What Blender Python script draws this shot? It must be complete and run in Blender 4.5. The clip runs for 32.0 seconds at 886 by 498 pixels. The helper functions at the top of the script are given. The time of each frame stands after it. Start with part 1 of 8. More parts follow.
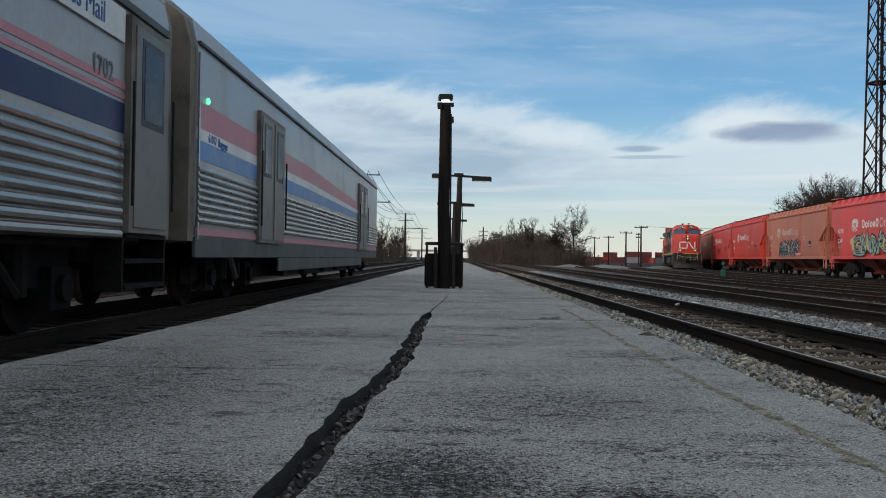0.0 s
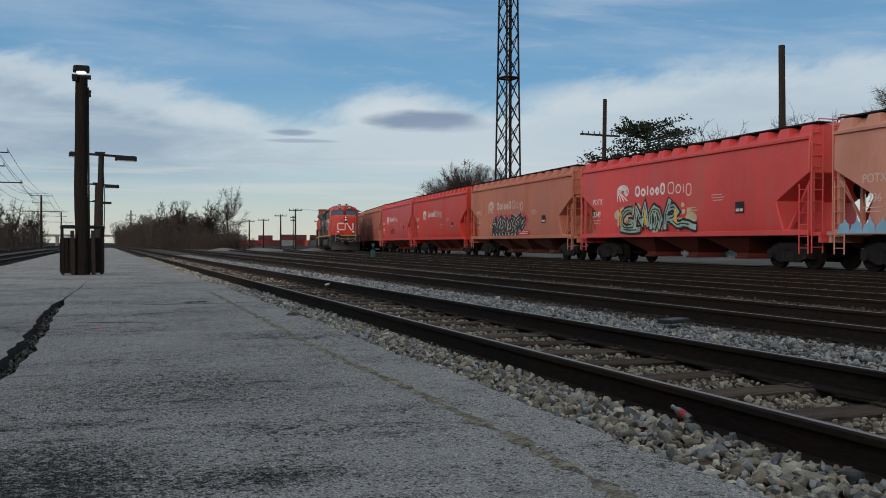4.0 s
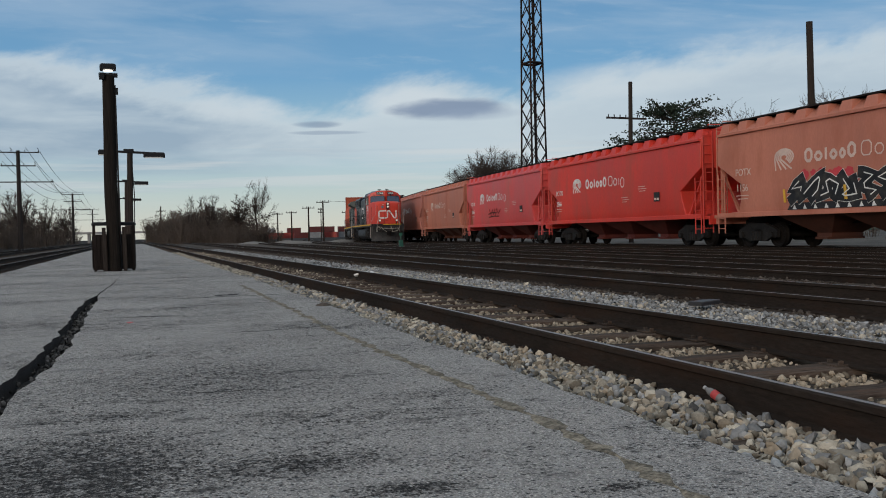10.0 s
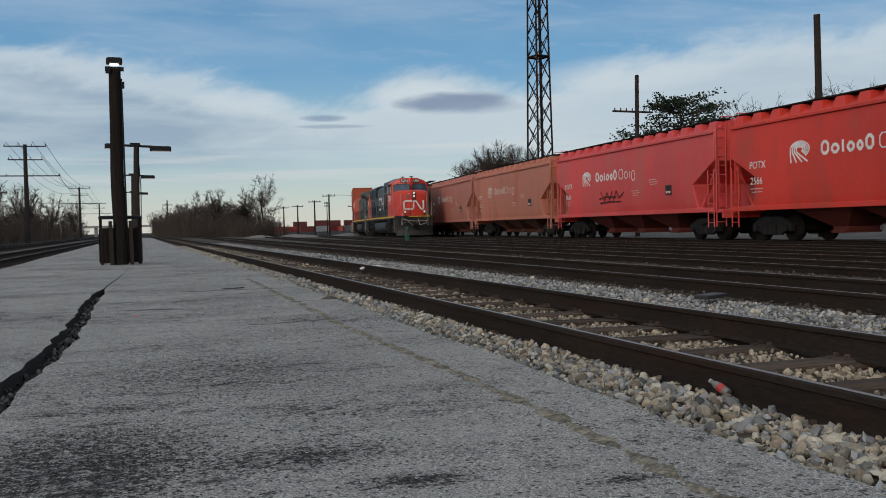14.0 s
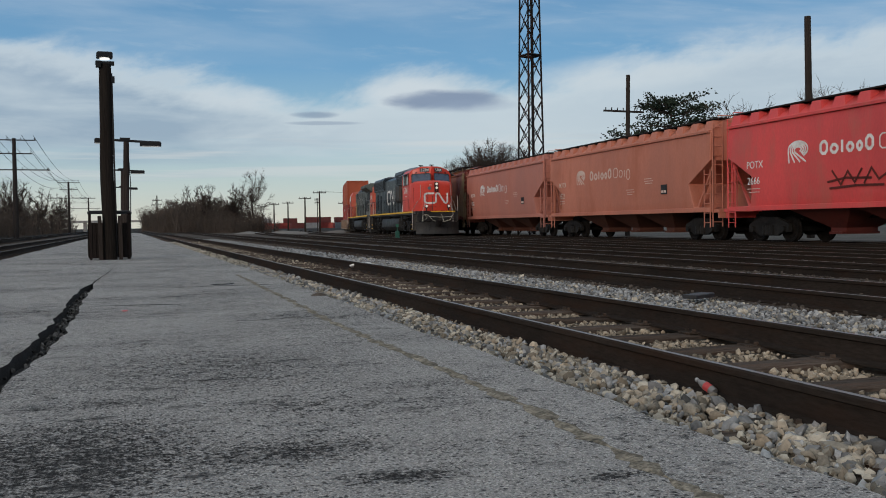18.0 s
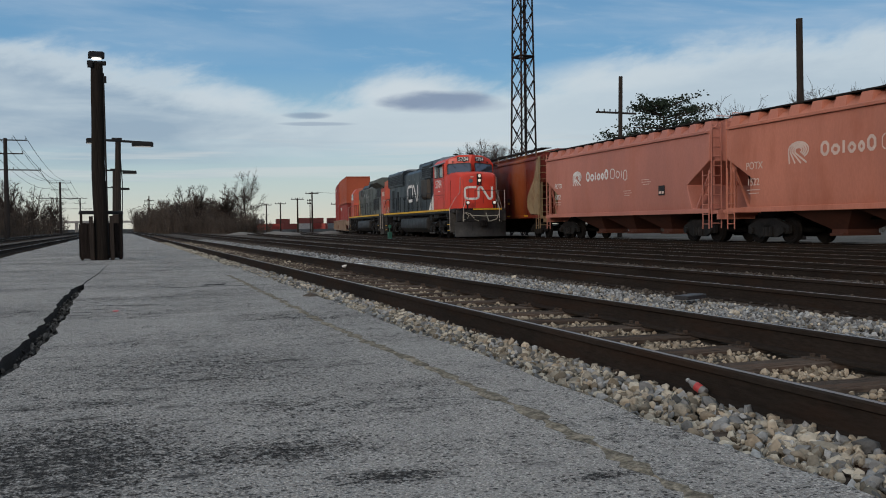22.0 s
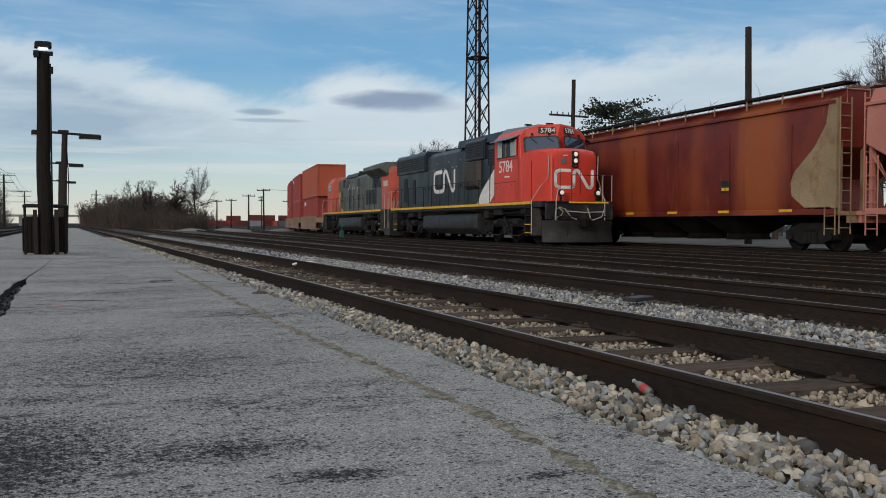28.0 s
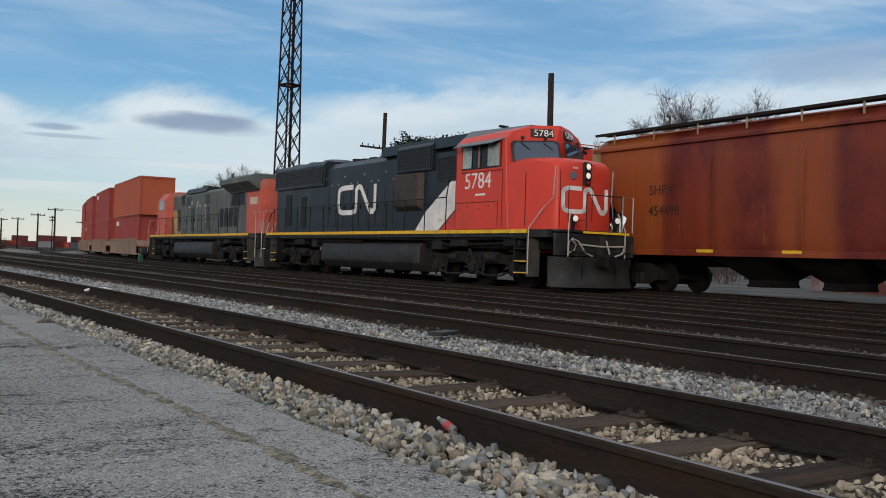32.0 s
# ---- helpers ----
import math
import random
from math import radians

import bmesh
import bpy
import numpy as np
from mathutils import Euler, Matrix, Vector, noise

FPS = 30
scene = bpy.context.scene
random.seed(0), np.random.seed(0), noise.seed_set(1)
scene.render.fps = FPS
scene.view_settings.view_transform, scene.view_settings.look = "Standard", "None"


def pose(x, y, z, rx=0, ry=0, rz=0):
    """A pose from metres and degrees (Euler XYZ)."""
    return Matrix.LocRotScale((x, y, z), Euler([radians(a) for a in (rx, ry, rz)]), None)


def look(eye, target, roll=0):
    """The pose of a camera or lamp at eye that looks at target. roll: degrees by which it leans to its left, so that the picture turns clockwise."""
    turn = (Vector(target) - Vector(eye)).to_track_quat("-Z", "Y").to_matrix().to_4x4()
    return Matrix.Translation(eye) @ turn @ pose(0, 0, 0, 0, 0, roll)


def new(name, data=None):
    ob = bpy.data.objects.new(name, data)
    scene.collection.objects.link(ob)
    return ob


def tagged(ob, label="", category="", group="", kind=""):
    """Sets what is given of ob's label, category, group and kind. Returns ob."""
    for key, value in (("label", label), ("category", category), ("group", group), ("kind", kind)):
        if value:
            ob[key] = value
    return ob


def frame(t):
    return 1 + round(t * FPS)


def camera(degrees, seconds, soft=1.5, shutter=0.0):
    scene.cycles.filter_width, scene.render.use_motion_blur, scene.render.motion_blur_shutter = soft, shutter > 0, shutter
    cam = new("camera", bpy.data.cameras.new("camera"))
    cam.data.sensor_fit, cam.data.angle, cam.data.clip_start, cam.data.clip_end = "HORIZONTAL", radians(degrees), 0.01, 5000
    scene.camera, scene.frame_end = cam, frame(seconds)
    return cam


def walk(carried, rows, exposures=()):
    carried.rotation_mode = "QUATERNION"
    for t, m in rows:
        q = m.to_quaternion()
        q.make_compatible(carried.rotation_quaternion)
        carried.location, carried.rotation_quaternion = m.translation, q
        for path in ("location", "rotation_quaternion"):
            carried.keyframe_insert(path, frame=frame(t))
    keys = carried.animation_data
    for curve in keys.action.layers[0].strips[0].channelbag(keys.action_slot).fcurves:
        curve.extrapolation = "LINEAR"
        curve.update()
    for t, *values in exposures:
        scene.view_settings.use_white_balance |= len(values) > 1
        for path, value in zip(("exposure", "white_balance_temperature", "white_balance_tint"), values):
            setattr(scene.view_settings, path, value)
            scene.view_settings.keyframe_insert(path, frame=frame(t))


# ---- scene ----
cam = camera(51.0, 32.0, 1.0)
PATH = [
    (0, (-0.109, -0.062, 0.782), (-0.134, 1.938, 0.8), 0.9),
    (0.5, (-0.109, -0.103, 0.776), (-0.095, 1.897, 0.792), 1.5),
    (1, (-0.048, -0.059, 0.767), (0.211, 1.925, 0.778), 0.5),
    (1.5, (-0.035, 0.017, 0.774), (0.451, 1.957, 0.78), 0.4),
    (2, (-0.003, 0.006, 0.764), (0.653, 1.896, 0.766), 0.1),
    (2.5, (0.01, 0.004, 0.754), (0.715, 1.876, 0.753), -0.1),
    (3, (0.008, 0.008, 0.756), (0.713, 1.879, 0.75), 0.1),
    (3.5, (0.006, 0.007, 0.756), (0.705, 1.881, 0.747), 0.2),
    (5.5, (0.005, 0.002, 0.757), (0.681, 1.885, 0.737), -0.3),
    (6, (0.004, 0.0, 0.758), (0.673, 1.885, 0.735), -0.5),
    (6.5, (0.002, -0.003, 0.754), (0.665, 1.884, 0.728), -0.7),
    (7, (0.002, 0.002, 0.751), (0.661, 1.891, 0.723), -0.8),
    (7.5, (0.002, 0.003, 0.75), (0.655, 1.893, 0.72), -1.0),
    (8, (0.002, -0.002, 0.749), (0.651, 1.889, 0.717), -1.1),
    (8.5, (0.003, 0.0, 0.751), (0.648, 1.892, 0.717), -1.0),
    (9, (0.003, -0.001, 0.748), (0.645, 1.892, 0.713), -1.1),
    (9.5, (0.003, 0.002, 0.749), (0.643, 1.896, 0.714), -1.2),
    (10, (0.007, 0.0, 0.746), (0.644, 1.896, 0.71), -1.3),
    (10.5, (0.005, -0.001, 0.745), (0.64, 1.896, 0.709), -1.3),
    (11, (0.008, -0.002, 0.748), (0.64, 1.895, 0.711), -1.2),
    (11.5, (0.006, -0.001, 0.747), (0.637, 1.897, 0.711), -1.1),
    (12, (0.006, -0.007, 0.748), (0.635, 1.892, 0.712), -1.1),
    (12.5, (0.008, -0.004, 0.747), (0.636, 1.894, 0.711), -1.2),
    (13, (0.008, -0.002, 0.745), (0.635, 1.897, 0.706), -1.2),
    (13.5, (0.015, 0.001, 0.743), (0.639, 1.9, 0.698), -1.3),
    (14, (0.009, -0.002, 0.742), (0.633, 1.897, 0.693), -1.3),
    (14.5, (0.011, -0.003, 0.744), (0.635, 1.896, 0.692), -1.3),
    (16.5, (0.008, -0.01, 0.744), (0.651, 1.883, 0.688), -0.8),
    (17, (0.01, -0.011, 0.742), (0.651, 1.882, 0.687), -0.8),
    (17.5, (0.011, -0.011, 0.741), (0.652, 1.883, 0.687), -0.8),
    (18, (0.011, -0.015, 0.74), (0.655, 1.878, 0.686), -0.8),
    (18.5, (0.011, -0.015, 0.74), (0.655, 1.878, 0.686), -0.8),
    (19, (0.022, -0.008, 0.741), (0.665, 1.884, 0.687), -0.7),
    (19.5, (0.019, -0.008, 0.739), (0.663, 1.885, 0.686), -0.7),
    (20, (0.014, -0.013, 0.74), (0.66, 1.88, 0.687), -0.7),
    (20.5, (0.016, -0.015, 0.739), (0.662, 1.876, 0.687), -0.7),
    (21, (0.015, -0.014, 0.74), (0.665, 1.877, 0.688), -0.8),
    (21.5, (0.021, -0.011, 0.737), (0.675, 1.878, 0.685), -0.8),
    (22, (0.017, -0.016, 0.736), (0.676, 1.872, 0.684), -0.7),
    (22.5, (0.019, -0.014, 0.739), (0.682, 1.872, 0.689), -0.6),
    (23, (0.022, -0.014, 0.739), (0.706, 1.865, 0.689), -0.5),
    (23.5, (0.022, -0.016, 0.738), (0.73, 1.854, 0.687), -0.5),
    (24, (0.023, -0.014, 0.733), (0.735, 1.855, 0.68), -0.5),
    (24.5, (0.028, -0.011, 0.733), (0.747, 1.854, 0.68), -0.4),
    (25, (0.028, -0.013, 0.731), (0.753, 1.85, 0.679), -0.2),
    (25.5, (0.026, -0.009, 0.733), (0.755, 1.853, 0.681), -0.0),
    (27.5, (0.03, -0.015, 0.731), (0.781, 1.838, 0.679), 0.1),
    (28, (0.03, -0.01, 0.731), (0.785, 1.841, 0.678), 0.2),
    (28.5, (0.034, -0.014, 0.73), (0.811, 1.828, 0.679), 0.3),
    (29, (0.034, -0.017, 0.729), (0.822, 1.821, 0.681), 0.5),
    (29.5, (0.05, -0.008, 0.726), (0.849, 1.825, 0.681), 0.8),
    (30, (0.07, 0.011, 0.727), (0.914, 1.824, 0.71), 1.3),
    (30.5, (0.094, 0.024, 0.732), (0.961, 1.827, 0.732), 1.1),
    (31, (0.108, 0.038, 0.744), (0.997, 1.83, 0.761), 0.7),
    (31.5, (0.071, 0.023, 0.752), (1.088, 1.744, 0.767), 1.7),
    (32, (0.052, 0.049, 0.759), (1.17, 1.708, 0.778), 1.9),
]
walk(cam, [(t, look(eye, target, roll)) for t, eye, target, roll in PATH], [(0.0, 0.26), (0.6, 0.12), (1.2, 0.0), (25.0, 0.0), (28.0, 0.15), (32.0, 0.24)])

# ---- world and sun ----
SUN_AZ, SUN_EL = 228.0, 14.0          # degrees clockwise from +y, and above the horizon
world = bpy.data.worlds.new("sky")
scene.world = world
world.use_nodes = True
wn, wl = world.node_tree.nodes, world.node_tree.links
wn.clear()


def wnode(kind, **kw):
    n = wn.new(kind)
    for k, v in kw.items():
        n.inputs[k].default_value = v
    return n


w_out, w_bg = wn.new("ShaderNodeOutputWorld"), wn.new("ShaderNodeBackground")
w_sky = wn.new("ShaderNodeTexSky")
w_sky.sky_type, w_sky.sun_disc = "NISHITA", False
w_sky.sun_elevation, w_sky.sun_rotation = radians(SUN_EL), radians(SUN_AZ)
w_sky.air_density, w_sky.dust_density, w_sky.ozone_density = 1.0, 1.2, 2.0
w_tc = wn.new("ShaderNodeTexCoord")
w_sep = wn.new("ShaderNodeSeparateXYZ")
wl.new(w_tc.outputs["Generated"], w_sep.inputs[0])


def wmath(op, a, b=None, clamp=False):
    n = wn.new("ShaderNodeMath")
    n.operation, n.use_clamp = op, clamp
    for i, v in enumerate((a, b)):
        if v is None:
            continue
        if isinstance(v, (int, float)):
            n.inputs[i].default_value = v
        else:
            wl.new(v, n.inputs[i])
    return n.outputs[0]


def wmix(fac, a, b):
    n = wn.new("ShaderNodeMix")
    n.data_type = "RGBA"
    for i, v in ((0, fac), (6, a), (7, b)):
        if isinstance(v, (int, float)):
            n.inputs[i].default_value = v
        elif isinstance(v, tuple):
            n.inputs[i].default_value = (*v, 1)
        else:
            wl.new(v, n.inputs[i])
    return n.outputs[2]


def wramp(v, lo, hi):
    n = wn.new("ShaderNodeMapRange")
    n.interpolation_type = "SMOOTHSTEP"
    n.inputs[1].default_value, n.inputs[2].default_value = lo, hi
    wl.new(v, n.inputs[0])
    return n.outputs[0]


# the direction as azimuth (clockwise from +y) and elevation, in degrees
w_z = wmath("MAXIMUM", w_sep.outputs[2], 0.0)
w_az = wmath("MULTIPLY", wmath("ARCTAN2", w_sep.outputs[0], w_sep.outputs[1]), 57.2958)
w_el = wmath("MULTIPLY", wmath("ARCSINE", w_sep.outputs[2]), 57.2958)


def wnoise(sx, sy, detail, off, lean=0.0, rough=0.55):
    """Noise over azimuth and elevation, drawn out along the horizon."""
    c = wn.new("ShaderNodeCombineXYZ")
    wl.new(wmath("MULTIPLY", wmath("ADD", w_az, wmath("MULTIPLY", w_el, lean)), sx), c.inputs[0])
    wl.new(wmath("MULTIPLY", w_el, sy), c.inputs[1])
    c.inputs[2].default_value = off
    n = wnode("ShaderNodeTexNoise", Scale=1.0, Detail=detail, Roughness=rough, Distortion=0.3)
    wl.new(c.outputs[0], n.inputs["Vector"])
    return n.outputs[0]


def wcurve(v, lo, hi, stops, full=1.0):
    """A smooth run of values or colours along v."""
    r = wn.new("ShaderNodeValToRGB")
    r.color_ramp.interpolation = "B_SPLINE" if full > 1 else "LINEAR"
    e = r.color_ramp.elements
    while len(e) < len(stops):
        e.new(0.5)
    for k, (at, val) in enumerate(stops):
        e[k].position = (at - lo) / (hi - lo)
        e[k].color = (*val, 1) if isinstance(val, tuple) else (val / full, val / full, val / full, 1)
    wl.new(wmath("DIVIDE", wmath("SUBTRACT", v, lo), hi - lo, True), r.inputs[0])
    return r.outputs[0]


def cloud_bank(az, el, wide, high, edge, wobble=0.7):
    """How far a direction lies inside one small cloud, from 0 to 1."""
    wob = wmath("MULTIPLY", wmath("SUBTRACT", wnoise(0.35, 1.1, 6.0, az), 0.5), wobble * 2)
    dx = wmath("DIVIDE", wmath("SUBTRACT", w_az, az), wide)
    dz = wmath("DIVIDE", wmath("SUBTRACT", w_el, el), high)
    r = wmath("ADD", wmath("ADD", wmath("MULTIPLY", dx, dx), wmath("MULTIPLY", dz, dz)), wob)
    return wramp(r, 1.0 + edge, 1.0 - edge)


# clear sky: the sky model, washed towards the pale horizon of dusk
w_clear = wcurve(w_el, -1.0, 32.0, [(-1.0, (0.80, 0.76, 0.66)), (0.6, (0.74, 0.75, 0.67)), (2.2, (0.60, 0.70, 0.69)), (4.2, (0.45, 0.63, 0.71)), (7.0, (0.29, 0.515, 0.69)), (9.5, (0.165, 0.395, 0.655)), (14.0, (0.145, 0.335, 0.58)), (32.0, (0.16, 0.35, 0.58))])
w_tint = wn.new("ShaderNodeMix")
w_tint.data_type, w_tint.blend_type = "RGBA", "MIX"
w_tint.inputs[0].default_value = 0.88
w_skys = wn.new("ShaderNodeVectorMath")
w_skys.operation = "SCALE"
w_skys.inputs[3].default_value = 0.16
wl.new(w_sky.outputs[0], w_skys.inputs[0])
wl.new(w_skys.outputs[0], w_tint.inputs[6])
wl.new(w_clear, w_tint.inputs[7])
# thin veils high up, thicker towards the right
w_veil = wmath("MULTIPLY", wramp(wnoise(0.055, 0.30, 7.0, 2.3, 2.0), 0.40, 0.66), wcurve(w_az, -60.0, 100.0, [(-60.0, 0.50), (0.0, 0.42), (22.0, 0.52), (34.0, 0.70), (60.0, 0.80), (100.0, 0.6)]))
w_all = wmix(wmath("MULTIPLY", w_veil, wramp(w_el, 7.5, 12.5)), w_tint.outputs[2], (0.46, 0.60, 0.76))
w_wisp = wmath("MULTIPLY", wramp(wnoise(0.16, 0.9, 8.0, 7.1, 1.5, 0.62), 0.54, 0.74), wramp(w_el, 8.0, 11.0))
w_all = wmix(wmath("MULTIPLY", w_wisp, 0.26), w_all, (0.56, 0.68, 0.79))
# the long bank: its upper rim rises and falls, bright along the rim and lavender grey below
w_rim = wmath("MULTIPLY", wcurve(w_az, -40.0, 80.0, [(-40.0, 9.5), (-20.0, 10.6), (-10.0, 10.2), (-3.4, 10.2), (0.0, 9.1), (3.0, 9.2), (5.3, 8.5), (8.0, 7.7), (9.8, 6.8), (12.3, 6.9), (14.5, 8.1), (16.5, 9.2), (19.0, 9.0), (21.5, 8.0), (24.0, 7.7), (27.0, 8.8), (31.0, 9.9), (36.0, 10.4), (42.0, 9.9), (50.0, 10.4), (60.0, 11.0), (80.0, 10.0)], 16.0), 16.0)
w_warp = wmath("ADD", wmath("MULTIPLY", wmath("SUBTRACT", wnoise(0.22, 0.42, 7.0, 4.4, -0.8, 0.6), 0.5), 3.4), wmath("MULTIPLY", wmath("SUBTRACT", wnoise(0.9, 1.6, 5.0, 9.4, -0.8), 0.5), 1.0))
w_d = wmath("SUBTRACT", wmath("SUBTRACT", w_el, w_rim), w_warp)
w_lav = wmath("MULTIPLY", wcurve(w_az, -40.0, 80.0, [(-40.0, 1.0), (3.0, 1.0), (9.0, 0.6), (14.0, 0.18), (24.0, 0.16), (36.0, 0.35), (80.0, 0.7)]), wmath("MULTIPLY", wramp(w_d, -0.2, -2.0), wcurve(wnoise(0.12, 0.55, 6.0, 1.7), 0.0, 1.0, [(0.0, 0.1), (0.35, 0.35), (0.62, 1.0), (1.0, 1.0)])))
w_cloud = wmix(w_lav, (0.69, 0.775, 0.825), (0.355, 0.46, 0.58))
w_floor = wramp(wmath("ADD", w_el, wmath("MULTIPLY", wmath("SUBTRACT", wnoise(0.10, 1.1, 6.0, 5.2), 0.5), 3.0)), 2.7, 5.6)
w_all = wmix(wmath("MULTIPLY", wmath("MULTIPLY", wramp(w_d, 1.1, -0.9), w_floor), 0.84), w_all, w_cloud)
# pale streaks low down, and bands of lavender haze between them
w_low = wmath("MULTIPLY", wramp(w_el, 1.6, 3.0), wramp(w_el, 6.2, 4.6))
w_all = wmix(wmath("MULTIPLY", wmath("MULTIPLY", wramp(wnoise(0.07, 1.5, 6.0, 3.3), 0.48, 0.66), w_low), 0.5), w_all, (0.72, 0.755, 0.765))
w_all = wmix(wmath("MULTIPLY", wmath("MULTIPLY", wramp(wnoise(0.06, 1.2, 5.0, 8.3), 0.52, 0.70), w_low), 0.40), w_all, (0.44, 0.55, 0.65))
# overhead the thin cloud closes into an even grey-white sheet
w_all = wmix(wmath("MULTIPLY", wramp(w_sep.outputs[2], 0.26, 0.55), 0.9), w_all, (0.70, 0.745, 0.79))
# the bright billow round the long grey cloud, that cloud, and smaller streaks
w_all = wmix(wmath("MULTIPLY", cloud_bank(16.6, 8.0, 2.4, 0.85, 0.9), 0.6), w_all, (0.73, 0.805, 0.855))
w_all = wmix(wmath("MULTIPLY", cloud_bank(29.5, 8.9, 5.0, 0.9, 0.95), 0.4), w_all, (0.70, 0.78, 0.83))
w_all = wmix(wmath("MULTIPLY", cloud_bank(6.3, 7.7, 2.6, 0.7, 0.95), 0.5), w_all, (0.71, 0.79, 0.845))
w_all = wmix(wmath("MULTIPLY", cloud_bank(19.0, 7.55, 3.1, 0.56, 0.8, 1.0), 0.86), w_all, (0.225, 0.305, 0.45))
w_all = wmix(wmath("MULTIPLY", cloud_bank(20.8, 7.2, 2.4, 0.35, 0.9, 0.6), 0.45), w_all, (0.33, 0.42, 0.56))
w_all = wmix(wmath("MULTIPLY", cloud_bank(11.1, 6.72, 1.3, 0.19, 0.85, 1.0), 0.8), w_all, (0.28, 0.38, 0.51))
w_all = wmix(wmath("MULTIPLY", cloud_bank(11.7, 6.22, 1.9, 0.11, 0.9, 1.0), 0.65), w_all, (0.33, 0.42, 0.54))
w_all = wmix(wmath("MULTIPLY", cloud_bank(57.0, 11.7, 5.0, 1.2, 0.9), 0.55), w_all, (0.30, 0.40, 0.55))
wl.new(w_all, w_bg.inputs[0])
w_bg.inputs[1].default_value = 0.86
wl.new(w_bg.outputs[0], w_out.inputs[0])

sun_data = bpy.data.lights.new("sun", "SUN")
sun_data.energy, sun_data.angle, sun_data.color = 1.25, radians(12), (1.0, 0.83, 0.70)
sun = new("sun", sun_data)
sun_dir = Vector((math.sin(radians(SUN_AZ)) * math.cos(radians(SUN_EL)), math.cos(radians(SUN_AZ)) * math.cos(radians(SUN_EL)), math.sin(radians(SUN_EL))))
sun.matrix_world = look(sun_dir * 300, (0, 0, 0))

# ---- tools ----
class Shape:
    """Collects vertices and faces; made() turns them into one mesh."""

    def __init__(self):
        self.v, self.f = [], []

    def add(self, verts, faces):
        k = len(self.v)
        self.v += [tuple(p) for p in verts]
        self.f += [tuple(i + k for i in f) for f in faces]
        return self

    def box(self, c, s, rx=0, ry=0, rz=0):
        m = Euler([radians(a) for a in (rx, ry, rz)]).to_matrix() if (rx or ry or rz) else None
        pts = []
        for dz in (-0.5, 0.5):
            for dx, dy in ((-0.5, -0.5), (0.5, -0.5), (0.5, 0.5), (-0.5, 0.5)):
                p = Vector((dx * s[0], dy * s[1], dz * s[2]))
                pts.append((m @ p if m else p) + Vector(c))
        return self.add(pts, [(3, 2, 1, 0), (4, 5, 6, 7), (0, 1, 5, 4), (1, 2, 6, 5), (2, 3, 7, 6), (3, 0, 4, 7)])

    def cbox(self, c, s, b=0.02, rz=0):
        """A box with chamfered upright and top edges."""
        x, y, z = s[0] / 2, s[1] / 2, s[2] / 2
        ring = lambda d: [(-x + d, -y + d + b), (-x + d + b, -y + d), (x - d - b, -y + d), (x - d, -y + d + b), (x - d, y - d - b), (x - d - b, y - d), (-x + d + b, y - d), (-x + d, y - d - b)]  # noqa: E731
        ca, sa = math.cos(radians(rz)), math.sin(radians(rz))
        rings = [[(px * ca - py * sa + c[0], px * sa + py * ca + c[1], h + c[2]) for px, py in ring(d)] for d, h in ((0, -z), (0, z - b), (b * 0.8, z))]
        return self.loft(rings)

    def loft(self, rings, caps=True, closed=True):
        n, k = len(rings[0]), len(self.v)
        for r in rings:
            self.v += [tuple(p) for p in r]
        for a in range(len(rings) - 1):
            for i in range(n if closed else n - 1):
                j = (i + 1) % n
                self.f.append((k + a * n + i, k + a * n + j, k + (a + 1) * n + j, k + (a + 1) * n + i))
        if caps:
            self.f.append(tuple(k + i for i in reversed(range(n))))
            self.f.append(tuple(k + (len(rings) - 1) * n + i for i in range(n)))
        return self

    def tube(self, pts, r, seg=6, caps=True):
        pts = [Vector(p) for p in pts]
        rs = r if isinstance(r, (list, tuple)) else [r] * len(pts)
        rings = []
        for i, p in enumerate(pts):
            d = (pts[min(i + 1, len(pts) - 1)] - pts[max(i - 1, 0)]).normalized()
            a = d.cross(Vector((0, 0, 1)) if abs(d.z) < 0.9 else Vector((1, 0, 0))).normalized()
            b = d.cross(a)
            rings.append([p + (a * math.cos(q) + b * math.sin(q)) * rs[i] for q in (2 * math.pi * s / seg for s in range(seg))])
        return self.loft(rings, caps)

    def cyl(self, p0, p1, r, seg=16, r1=None):
        return self.tube([p0, p1], [r, r if r1 is None else r1], seg)

    def turned(self, profile, axis_y=False, c=(0, 0, 0), seg=20):
        """A body of revolution about z (or x with axis_y) from (radius, height) pairs."""
        rings = []
        for r, h in profile:
            ring = []
            for s in range(seg):
                q = 2 * math.pi * s / seg
                ring.append((c[0] + h, c[1] + r * math.cos(q), c[2] + r * math.sin(q)) if axis_y else (c[0] + r * math.cos(q), c[1] + r * math.sin(q), c[2] + h))
            rings.append(ring)
        return self.loft(rings)

    def prism(self, prof, y0, y1):
        """A profile of (x, z) drawn from y0 to y1."""
        return self.loft([[(x, y0, z) for x, z in prof], [(x, y1, z) for x, z in prof]])

    def slab(self, poly, x0, x1):
        """A polygon of (y, z) drawn across from x0 to x1."""
        return self.loft([[(x0, y, z) for y, z in poly], [(x1, y, z) for y, z in poly]])

    def plate(self, poly, z0, z1):
        """A polygon of (x, y) drawn up from z0 to z1."""
        return self.loft([[(x, y, z0) for x, y in poly], [(x, y, z1) for x, y in poly]])

    def made(self, name, fix=True):
        me = bpy.data.meshes.new(name)
        me.from_pydata(self.v, [], self.f)
        if fix:
            bm = bmesh.new()
            bm.from_mesh(me)
            bmesh.ops.recalc_face_normals(bm, faces=bm.faces)
            bm.to_mesh(me)
            bm.free()
        return me


